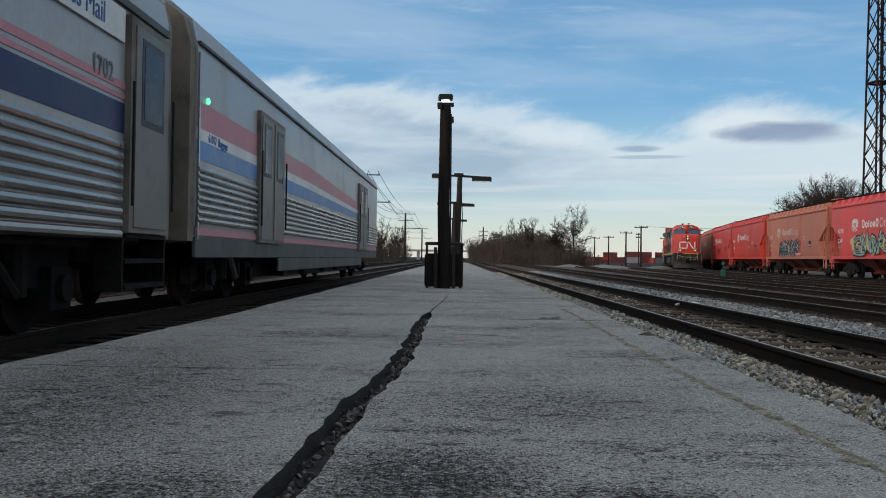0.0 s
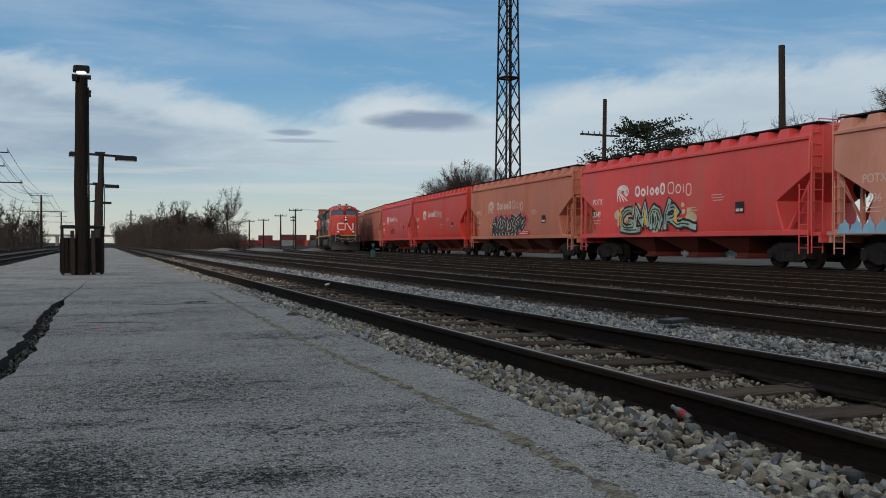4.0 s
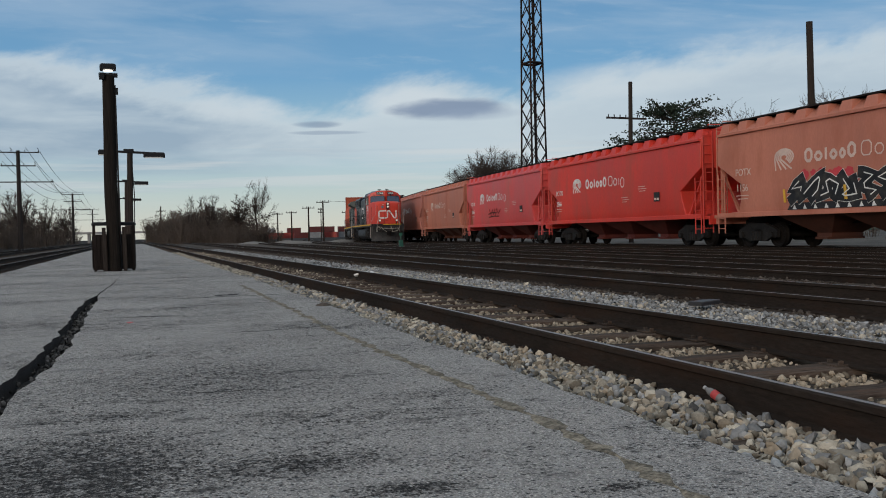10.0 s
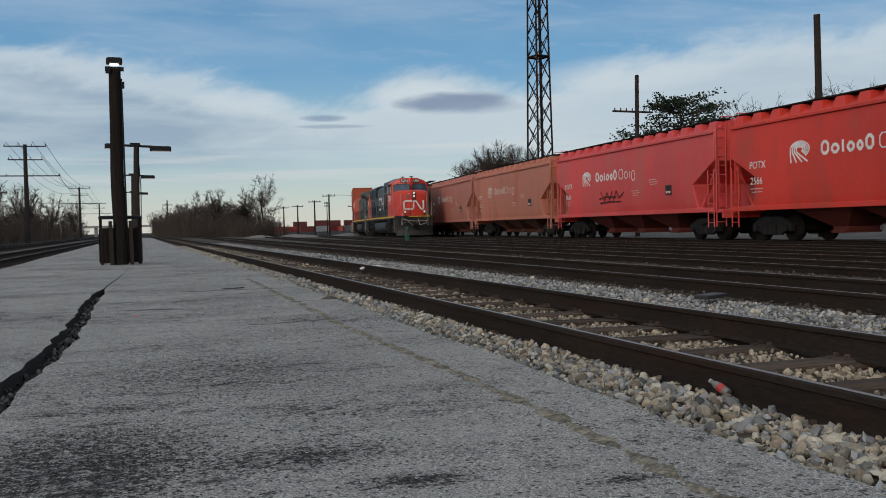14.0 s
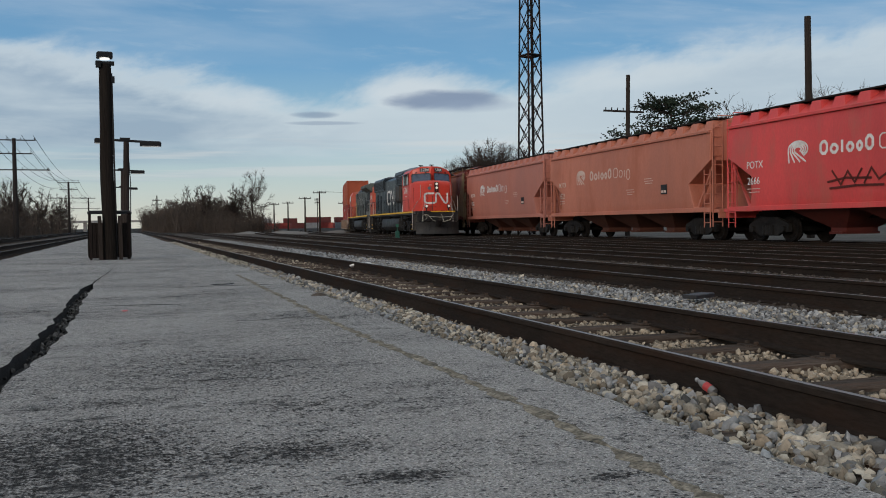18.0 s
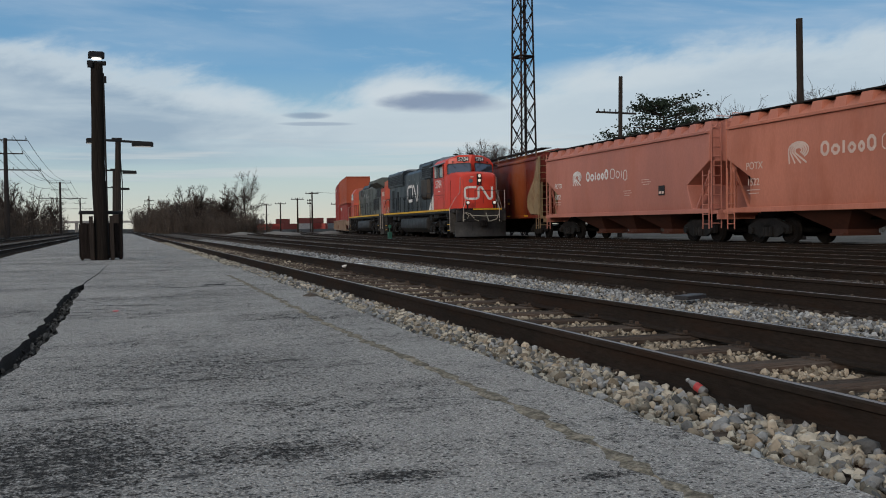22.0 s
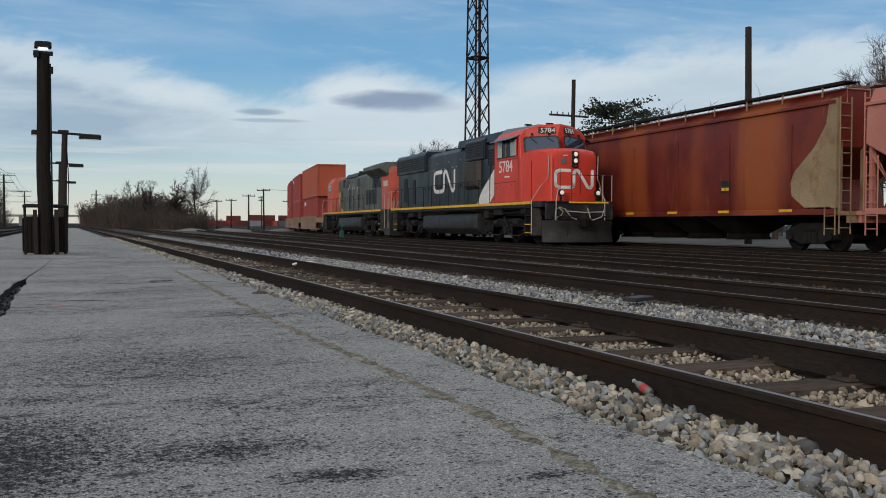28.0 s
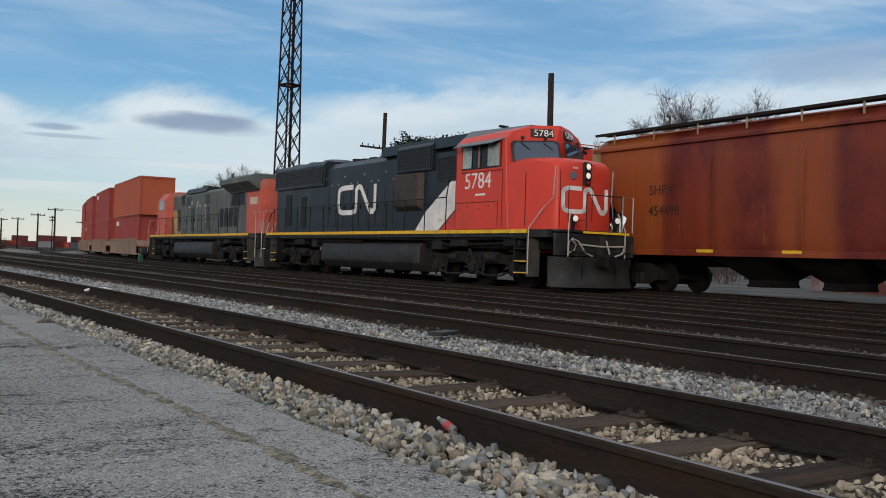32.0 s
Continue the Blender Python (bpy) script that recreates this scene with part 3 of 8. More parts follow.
M_ditch = glow("ditch_light_glass", (0.80, 0.76, 0.68), 0.22)
# opaque pale tone for the outer panes of the cab's side windows
M_pale = mat("pale_window_pane", (0.30, 0.34, 0.31), 0.25, fine=6, fvar=0.15, big=1.5, bvar=0.2, bump=0.0, spec=0.5)
M_tanwood = mat("tan_panel", (0.33, 0.19, 0.12), 0.7, bump=0.05)
# diffusers of unlit lamps, brightened by a faint added emission
M_lens = glow("unlit_lens_added_glow", (0.75, 0.75, 0.72), 0.25)
M_bottle = mat("scuffed_clear_plastic", (0.16, 0.155, 0.15), 0.2, bump=0.05, fvar=0.05, spec=0.6)
M_redlens = mat("red_lens", (0.35, 0.01, 0.015), 0.3, bump=0)
M_greenlamp = glow("green_lamp", (0.08, 1.0, 0.30), 2.5)
M_glass = glass("cab_glass", (0.085, 0.105, 0.14))
M_glass.node_tree.nodes["Principled BSDF"].inputs["Metallic"].default_value = 0.6
M_carglass = glass("tinted_car_glass", (0.02, 0.03, 0.045), 0.3)
M_carglass.node_tree.nodes["Principled BSDF"].inputs["Specular IOR Level"].default_value = 0.10

# ---- where the lines of rails run ----
def bend(c, s, b, start=30.0):
    """Centre line x(y): a straight stretch with slope s, and a bend b beyond start."""
    return lambda y: c + s * (y - 20.0) + b * max(0.0, y - start) ** 2


LINE_1, LINE_2 = bend(3.64, 0, 0), bend(7.74, 0.012, 0.0)
LINE_3, LINE_4 = bend(11.55, 0.022, 0.0003), bend(14.95, 0.028, 0.0006)
LINE_5, LINE_6 = bend(18.25, 0.03, 0.0009), bend(22.5, 0.035, 0.00095)
LINE_L, LINE_LL = bend(-5.05, 0.006, 0), bend(-9.2, 0.0, 0)
RAIL_TOP = 0.0


class Way:
    """A line of rails measured along its length; s = 0 at y = 0, growing with y."""

    def __init__(self, line, lo=-420.0, hi=420.0):
        self.y = np.arange(lo, hi, 0.5)
        self.x = np.array([line(v) for v in self.y])
        d = np.hypot(np.diff(self.x), np.diff(self.y))
        self.s = np.r_[0, np.cumsum(d)]
        self.s -= np.interp(0.0, self.y, self.s)

    def s_at(self, y):
        return float(np.interp(y, self.y, self.s))

    def spot(self, s):
        return float(np.interp(s, self.s, self.x)), float(np.interp(s, self.s, self.y))

    def stance(self, s, wheelbase, z=0.0):
        """Pose of a vehicle whose middle is at s, standing on its two trucks."""
        (xa, ya), (xb, yb) = self.spot(s - wheelbase / 2), self.spot(s + wheelbase / 2)
        return pose((xa + xb) / 2, (ya + yb) / 2, z, 0, 0, math.degrees(-math.atan2(xb - xa, yb - ya)))


# ---- ground ----
g = Shape()
xs = [-2500, -600, -150, -60, -20, 0, 20, 60, 150, 600, 2500]
ys = [-2500, -600, -150, -40, 0, 40, 120, 300, 900, 3500]
for yy in ys:
    for xx in xs:
        g.v.append((xx, yy, -0.30))
for j in range(len(ys) - 1):
    for i in range(len(xs) - 1):
        a = j * len(xs) + i
        g.f.append((a, a + 1, a + 1 + len(xs), a + len(xs)))
tagged(put("ground", g, M_ground), "dark cinder ground of a railway yard", "ground", kind="structure")


def strip(name, left, right, y0, y1, z, step, material, label, category, rough=0.02, seed=1):
    """An uneven sheet between two edges x(y)."""
    rnd = np.random.RandomState(seed)
    s = Shape()
    rows, cols = int((y1 - y0) / step) + 1, 9
    for j in range(rows):
        y = y0 + (y1 - y0) * j / (rows - 1)
        a, b = left(y), right(y)
        for i in range(cols):
            x = a + (b - a) * i / (cols - 1)
            s.v.append((x, y, z + rough * (noise.noise((x * 1.3, y * 1.3, seed)) + 0.5 * noise.noise((x * 4, y * 4, seed)))))
    for j in range(rows - 1):
        for i in range(cols - 1):
            k = j * cols + i
            s.f.append((k, k + 1, k + 1 + cols, k + cols))
    return tagged(put(name, s, material, smooth=True, fix=False), label, category, kind="structure")


strip("ballast_bed_near", lambda y: 1.7, lambda y: 6.4, -12, 130, -0.215, 0.5, M_bed, "brown ballast bed under the track beside the platform", "ballast", 0.03, 3)
strip("ballast_bed_yard", lambda y: 6.35, lambda y: LINE_6(y) + 6.0, -40, 150, -0.205, 0.7, M_dark, "oil-dark ballast of the yard tracks", "ballast", 0.03, 4)
strip("ballast_bed_left", lambda y: -12.0, lambda y: -2.6, -40, 160, -0.24, 0.8, M_dark, "dark ballast beside the platform", "ballast", 0.03, 5)

# ---- platform: two slabs of worn concrete, parted by a long open crack ----
CRACK = [(-20, -0.95), (0, -0.74), (2, -0.70), (3.1, -0.68), (3.6, -0.645), (4.2, -0.625), (4.95, -0.625), (5.4, -0.575), (6.2, -0.53), (7.3, -0.495), (8.5, -0.485), (10.2, -0.50), (12.6, -0.46), (14.5, -0.40), (17.3, -0.28), (19.5, -0.22)]
cy, cx = zip(*CRACK)


def crack_mid(y):
    return float(np.interp(y, cy, cx)) + 0.026 * noise.noise((y * 1.4, 3.0, 0)) + 0.009 * noise.noise((y * 4.5, 1.0, 0))


def crack_half(y):
    w = np.interp(y, [-20, 0, 5, 9, 12.4, 13.2, 19.5, 20], [0.085, 0.085, 0.088, 0.085, 0.075, 0.012, 0.005, 0.0])
    return float(w) * (0.85 + 0.42 * noise.noise((y * 2.6, 9.0, 2)) + 0.10 * noise.noise((y * 9.0, 4.0, 2)))


def edge_right(y):
    return float(np.interp(y, [-20, 3, 6, 10, 16, 40, 150], [1.90, 1.90, 1.93, 2.0, 2.02, 2.0, 1.9])) + 0.03 * noise.noise((y * 0.9, 0, 5)) + 0.02 * noise.noise((y * 3.1, 0, 6))


def edge_left(y):
    return float(np.interp(y, [-20, 6, 12, 20, 150], [-3.25, -3.22, -3.05, -3.0, -2.6])) + 0.03 * noise.noise((y * 0.9, 7, 5)) + 0.02 * noise.noise((y * 3.1, 8, 6))


def top_z(x, y):
    return 0.012 * noise.noise((x * 0.5, y * 0.5, 11)) + 0.004 * noise.noise((x * 2.2, y * 2.2, 12)) - 0.006 * max(0, abs(x) - 1.7)


def platform_slab(name, left, right, label):
    s = Shape()
    yy = list(np.arange(-16, 0, 0.5)) + list(np.arange(0, 14, 0.09)) + list(np.arange(14, 32, 0.3)) + list(np.arange(32, 150, 2.0))
    cols = 14
    for y in yy:
        a, b = left(y), right(y)
        for i in range(cols):
            x = a + (b - a) * i / (cols - 1)
            s.v.append((x, y, top_z(x, y)))
        s.v.append((b, y, -0.30))
        s.v.append((a, y, -0.30))
    n = cols + 2
    for j in range(len(yy) - 1):
        for i in range(n):
            k, q = j * n + i, j * n + (i + 1) % n
            s.f.append((k, q, q + n, k + n))
    ob = put(name, s, M_conc)
    # crack walls and outer edges are coloured near-black in place of shade
    ob.data.materials.append(M_crack_shade)
    ob.data.polygons.foreach_set("material_index", [1 if k % n >= cols - 1 else 0 for k in range(len(ob.data.polygons))])
    ob.data.polygons.foreach_set("use_smooth", [True] * len(ob.data.polygons))
    ob.data.set_sharp_from_angle(angle=radians(35))
    return tagged(ob, label, "platform", kind="structure")


platform_slab("platform_west", edge_left, lambda y: crack_mid(y) - max(crack_half(y), 0.0015), "worn grey concrete station platform")
platform_slab("platform_east", lambda y: crack_mid(y) + max(crack_half(y), 0.0015), edge_right, "worn grey concrete platform beside the track")
s = Shape()
for j, y in enumerate(np.arange(-12, 20, 0.12)):
    for dx, dz in ((-0.20, -0.06), (-0.05, -0.085), (0.05, -0.09), (0.20, -0.06)):
        s.v.append((crack_mid(y) + dx, y, dz - 0.012 + 0.02 * noise.noise((y * 7, dx * 40, 1))))
    if j:
        k = (j - 1) * 4
        s.f += [(k + i, k + i + 1, k + i + 5, k + i + 4) for i in range(3)]
tagged(put("crack_fill", s, M_crack_shade, fix=False), "near-black floor of the platform's crack", "crack", kind="structure")


# ---- stones ----
def icosa():
    t = (1 + 5 ** 0.5) / 2
    v = np.array([(-1, t, 0), (1, t, 0), (-1, -t, 0), (1, -t, 0), (0, -1, t), (0, 1, t), (0, -1, -t), (0, 1, -t), (t, 0, -1), (t, 0, 1), (-t, 0, -1), (-t, 0, 1)], float)
    f = np.array([(0, 11, 5), (0, 5, 1), (0, 1, 7), (0, 7, 10), (0, 10, 11), (1, 5, 9), (5, 11, 4), (11, 10, 2), (10, 7, 6), (7, 1, 8), (3, 9, 4), (3, 4, 2), (3, 2, 6), (3, 6, 8), (3, 8, 9), (4, 9, 5), (2, 4, 11), (6, 2, 10), (8, 6, 7), (9, 8, 1)])
    return v / np.linalg.norm(v[0]), f


def stones(name, spots, sizes, material, label, category="ballast", seed=1, flat=0.75):
    """Many broken stones in one mesh: spots are (n, 3), sizes (n,)."""
    rnd = np.random.RandomState(seed)
    v0, f0 = icosa()
    n = len(spots)
    block = v0 / np.abs(v0).max(1, keepdims=True) * 0.82
    v = (0.55 * v0 + 0.45 * block)[None] * (1 + 0.15 * rnd.uniform(-1, 1, (n, 12, 1))) + 0.12 * rnd.uniform(-1, 1, (n, 12, 3))
    v = v + rnd.uniform(-0.25, 0.25, (n, 1, 3)) * v[:, :, [1, 2, 0]]
    v = v * (sizes[:, None, None] * np.stack([rnd.uniform(0.8, 1.45, n), rnd.uniform(0.6, 1.05, n), rnd.uniform(0.55, 0.95, n) * flat / 0.75], 1)[:, None, :])
    q = rnd.normal(size=(n, 4))
    q[:, 1:3] *= 0.6
    q /= np.linalg.norm(q, axis=1)[:, None]
    w, x, y, z = q.T
    r = np.stack([1 - 2 * (y * y + z * z), 2 * (x * y - z * w), 2 * (x * z + y * w), 2 * (x * y + z * w), 1 - 2 * (x * x + z * z), 2 * (y * z - x * w), 2 * (x * z - y * w), 2 * (y * z + x * w), 1 - 2 * (x * x + y * y)], 1).reshape(n, 3, 3)
    v = np.einsum("nij,nkj->nki", r, v) + spots[:, None]
    f = (f0[None] + (12 * np.arange(n))[:, None, None]).reshape(-1, 3)
    me = bpy.data.meshes.new(name)
    me.vertices.add(12 * n)
    me.vertices.foreach_set("co", v.reshape(-1))
    me.loops.add(f.size)
    me.loops.foreach_set("vertex_index", f.reshape(-1).astype(np.int32))
    me.polygons.add(len(f))
    me.polygons.foreach_set("loop_start", np.arange(0, f.size, 3, dtype=np.int32))
    me.update(calc_edges=True)
    me.materials.append(material)
    me.polygons.foreach_set("use_smooth", [True] * len(me.polygons))
    me.set_sharp_from_angle(angle=radians(52))
    ob = new(name, me)
    return tagged(ob, label, category, kind="stuff")


TIE_Y0, TIE_STEP = 0.37, 0.757        # where the ties of the near track lie


def scatter(x0, x1, y0, y1, per_m2, z, lo, hi, seed, heap=None, cribs=False):
    rnd = np.random.RandomState(seed)
    n = int((x1 - x0) * (y1 - y0) * per_m2)
    x, y = rnd.uniform(x0, x1, n), rnd.uniform(y0, y1, n)
    sz = (lo + (hi - lo) * rnd.rand(n) ** 1.4) * np.where(rnd.rand(n) < 0.12, 1.35, 1.0)
    if cribs:
        off = np.abs((y - TIE_Y0 + TIE_STEP / 2) % TIE_STEP - TIE_STEP / 2)
        keep = (off > 0.15) | (rnd.rand(n) < 0.03)
        x, y, sz, n = x[keep], y[keep], sz[keep], int(keep.sum())
    zz = z + rnd.uniform(-0.015, 0.02, n) + (heap(x, y) if heap is not None else 0)
    return np.stack([x, y, zz], 1), sz


def zones(*parts):
    return np.concatenate([p[0] for p in parts]), np.concatenate([p[1] for p in parts])


R_IN, R_OUT = LINE_1(0) - 0.7175, LINE_1(0) + 0.7175
slope = lambda x, y: -0.085 + 0.050 * np.clip((x - 1.85) / 0.8, 0, 1) + 0.012 * np.sin(y * 2.3) * np.cos(x * 4)  # noqa: E731
stones("ballast_shoulder", *zones(scatter(1.85, 2.80, -9, 1.2, 260, -0.135, 0.014, 0.032, 31, slope), scatter(1.82, 2.80, 1.2, 9, 700, -0.140, 0.012, 0.034, 1, slope), scatter(1.85, 2.80, 9, 22, 380, -0.140, 0.016, 0.036, 2, slope), scatter(1.9, 2.80, 22, 60, 80, -0.135, 0.03, 0.05, 3, slope)), M_stone_tan, "pale limestone ballast between platform and rail")
stones("ballast_cribs", *zones(scatter(R_IN + 0.1, R_OUT - 0.1, -9, 0.5, 200, -0.215, 0.014, 0.028, 34, None, True), scatter(R_IN + 0.1, R_OUT - 0.1, 0.5, 9, 700, -0.215, 0.010, 0.027, 4, None, True), scatter(R_IN + 0.1, R_OUT - 0.1, 9, 22, 260, -0.215, 0.018, 0.03, 5, None, True), scatter(R_IN + 0.1, R_OUT - 0.1, 22, 60, 60, -0.20, 0.026, 0.04, 6, None, True)), M_stone_brown, "brown-stained ballast between the rails")
stones("ballast_between_tracks", *zones(scatter(4.48, 6.2, -9, 0.8, 160, -0.165, 0.014, 0.032, 37), scatter(4.48, 6.2, 0.8, 10, 600, -0.165, 0.010, 0.030, 7), scatter(4.48, 6.15, 10, 24, 260, -0.165, 0.020, 0.036, 8), scatter(4.48, 6.1, 24, 70, 50, -0.16, 0.03, 0.05, 9)), M_stone_grey, "grey crushed-stone ballast between two tracks")
stones("ballast_yard", *zones(scatter(6.2, 12.5, 2.5, 22, 150, -0.205, 0.014, 0.034, 10), scatter(12.5, 18, 6, 40, 40, -0.205, 0.018, 0.040, 11), scatter(6.2, 12.5, 22, 60, 20, -0.20, 0.02, 0.040, 12)), M_stone_dark, "oily dark ballast among the yard tracks")
stones("ballast_shoulder_grey", *zones(scatter(1.82, 2.80, 1.2, 9, 230, -0.133, 0.012, 0.036, 14, slope), scatter(1.85, 2.80, 9, 22, 150, -0.130, 0.018, 0.040, 15, slope)), M_stone_grey, "grey stones among the limestone ballast")
stones("ballast_shoulder_dark", *zones(scatter(1.80, 2.80, 1.2, 9, 190, -0.132, 0.010, 0.034, 16, slope), scatter(1.85, 2.80, 9, 22, 70, -0.130, 0.016, 0.032, 17, slope)), M_stone_brown, "brown-stained stones among the limestone ballast")
stones("ballast_between_pale", *zones(scatter(4.48, 6.2, 0.8, 10, 120, -0.158, 0.010, 0.030, 18), scatter(4.48, 6.15, 10, 24, 60, -0.160, 0.018, 0.034, 19)), M_stone_tan, "pale stones among the grey ballast")
rnd = np.random.RandomState(21)
ry = rnd.uniform(1.5, 12.8, 620)
spots = np.stack([[crack_mid(v) + rnd.normal() * 0.040 for v in ry], ry, rnd.uniform(-0.095, -0.045, 620)], 1)
stones("crack_rubble", spots, rnd.uniform(0.006, 0.022, 620), M_rubble, "crumbled concrete in the crack", "rubble", 22)
s = Shape()
prev = None
for j, y in enumerate(np.arange(1.0, 14.5, 0.05)):
    x = float(np.interp(y, [1, 2.5, 3.3, 5, 7, 9.7, 14.5], [1.45, 1.49, 1.53, 1.51, 1.50, 1.54, 1.60])) + 0.02 * noise.noise((y * 2, 0, 3))
    w = max(0.001, 0.040 * (0.75 + 1.3 * noise.noise((y * 5, 2, 8)) + 1.1 * noise.noise((y * 17, 4, 8))))
    for dx, dz in ((-w, 0.0), (-w * 0.3, 0.006), (w * 0.4, 0.007), (w, 0.0)):
        s.v.append((x + dx, y, top_z(x, y) + 0.001 + dz * (0.6 + noise.noise((y * 14, dx * 90, 0)))))
    if j:
        k = (j - 1) * 4
        s.f += [(k + i, k + i + 1, k + i + 5, k + i + 4) for i in range(3)]
tagged(put("platform_seam", s, M_seam, fix=False), "tan strip of dead grass in a platform seam", "seam", kind="structure")


# cross cracks of the slabs: thin open lines, near-black strips laid over the concrete
def cross_crack(x0, y0, x1, y1, w, seed):
    s = Shape()
    n = 26
    for j in range(n):
        q = j / (n - 1)
        x, y = x0 + (x1 - x0) * q, y0 + (y1 - y0) * q + 0.09 * noise.noise((q * 5, seed, 0)) + 0.03 * noise.noise((q * 17, seed, 1))
        h = w * (0.35 + 0.9 * abs(noise.noise((q * 8, seed, 3)))) * min(1, 6 * q, 6 * (1 - q)) + 0.0008
        s.v += [(x, y - h, top_z(x, y) + 0.0022), (x, y + h, top_z(x, y) + 0.0022)]
        if j:
            s.f.append((2 * j - 2, 2 * j, 2 * j + 1, 2 * j - 1))
    return put("cross_crack", s, M_crack_shade, bpy.data.objects["platform_east"], fix=False)


for row in ((0.35, 11.9, 1.95, 11.95, 0.06, 1), (1.0, 12.2, 1.35, 12.3, 0.20, 2), (0.7, 7.4, 1.55, 7.55, 0.022, 3), (-0.2, 9.4, 0.5, 9.3, 0.05, 4), (-0.9, 14.5, -2.3, 14.4, 0.05, 5), (-1.2, 8.6, -3.0, 8.9, 0.018, 6), (-1.0, 6.3, -3.1, 6.25, 0.02, 7), (0.15, 4.6, 0.9, 4.55, 0.008, 8), (-1.2, 10.8, -2.0, 10.9, 0.02, 9), (-0.2, 18, 1.9, 18.3, 0.04, 10), (-2.8, 22, 1.9, 22.4, 0.05, 11), (0.25, 16, 1.3, 16.1, 0.03, 13), (-2.5, 30, 1.9, 30.5, 0.06, 14)):
    cross_crack(*row)


strip("gravel_lot", lambda y: LINE_6(y) + 5.6, lambda y: LINE_6(y) + 60.0, -30, 120, -0.19, 2.0, mat("pale_gravel_lot", (0.115, 0.109, 0.10), 0.95, fine=6, fvar=0.35, big=0.2, bvar=0.4, bump=0.4, stain=(0.06, 0.056, 0.05), amt=0.7, sscale=0.3, spec=0.08), "pale gravel lot beyond the hopper train", "gravel", 0.03, 9)


# ---- tracks ----
RAIL_PROFILE = [(-0.070, -0.178), (0.070, -0.178), (0.070, -0.166), (0.012, -0.148), (0.010, -0.045), (0.036, -0.034), (0.036, -0.006), (0.028, 0.0), (-0.028, 0.0), (-0.036, -0.006), (-0.036, -0.034), (-0.010, -0.045), (-0.012, -0.148), (-0.070, -0.166)]


def rail_shape(line, off, y0, y1, z):
    s, rings, yy = Shape(), [], list(np.arange(y0, y1 + 0.1, 6.0))
    for y in yy:
        x = line(y) + off
        rings.append([(x + px, y, pz + z) for px, pz in RAIL_PROFILE])
    s.loft(rings)
    return s


def track(name, label, line, y0, y1, z, shiny, tie_lo, tie_hi, tie_each=None):
    t = tagged(new(name), label, "railway track", kind="structure")
    for off in (-0.7535, 0.7535):
        rail = put("rail", rail_shape(line, off, y0, y1, z), M_rail, t, smooth=30)
        top = Shape()
        for j, y in enumerate(np.arange(y0, y1 + 0.1, 6.0)):
            x = line(y) + off
            top.v += [(x - 0.017, y, z + 0.0015), (x + 0.017, y, z + 0.0015)]
            if j:
                top.f.append((2 * j - 2, 2 * j - 1, 2 * j + 1, 2 * j))
        put("rail_head", top, M_headdull if off < 0 and name == "track_near" else shiny, rail, "bright running surface", fix=False)
    rest = Shape()
    for j, y in enumerate(np.arange(tie_lo, tie_hi, 0.52)):
        if tie_each and tie_each[0] <= y <= tie_each[1]:
            continue
        rest.box((line(y), y, z - 0.255), (2.55, 0.22, 0.15))
    if rest.v:
        tagged(put("ties", rest, M_tie, t), kind="stuff")
    return t


T1 = track("track_near", "rusty rails on wooden ties beside the platform", LINE_1, -18, 402, RAIL_TOP, M_head, -8, 110, (1.0, 60.0))
tie_meshes = []
for k in range(4):
    s = Shape()
    rnd = np.random.RandomState(40 + k)
    ring = lambda x, w, h: [(x, -w, -0.15), (x, w, -0.15), (x, w * 0.98, h - 0.012), (x, w * 0.8, h), (x, -w * 0.8, h), (x, -w * 0.98, h - 0.012)]  # noqa: E731
    s.loft([ring(x, 0.125 + rnd.uniform(-0.008, 0.008), rnd.uniform(-0.012, 0.004)) for x in (-1.28, -0.9, -0.5, -0.1, 0.3, 0.7, 1.0, 1.28)])
    for off in (-0.7535, 0.7535):
        s.box((off, 0, 0.004), (0.30, 0.17, 0.012))
        for dx in (-0.085, 0.085):
            for dy in (-0.05, 0.05):
                s.box((off + dx, dy, 0.022), (0.028, 0.02, 0.022))
    me = s.made("tie")
    me.materials.append(M_tie)
    tie_meshes.append(me)
rnd = random.Random(5)
for y in np.arange(TIE_Y0 + TIE_STEP, 60.0, TIE_STEP):
    ob = new("tie", tie_meshes[rnd.randrange(4)])
    ob.parent = T1
    ob.location, ob.rotation_euler = (LINE_1(y), y + rnd.uniform(-0.03, 0.03), -0.172 + rnd.uniform(-0.006, 0.004)), (0, 0, rnd.uniform(-0.02, 0.02))
track("track_second", "dark rails sunk in oily ballast", LINE_2, -12, 390, -0.02, M_headdull, -4, 80)
track("track_third", "dark yard track in oily ballast", LINE_3, -12, 250, -0.05, M_headdull, -4, 80)
track("track_fourth", "dark yard track in oily ballast", LINE_4, -12, 190, -0.06, M_headdull, 0, 80)
track("track_locomotive", "yard track carrying the locomotives", LINE_5, -60, 300, -0.06, M_headdull, 0, 90)
track("track_hopper", "yard track carrying the hopper train", LINE_6, -90, 300, -0.06, M_headdull, 0, 90)
track("track_passenger", "main-line track along the far side of the platform", LINE_L, -380, 402, -0.03, M_head, -10, 120)
track("track_left", "second main-line track beyond the platform", LINE_LL, -20, 402, -0.03, M_head, -10, 120)

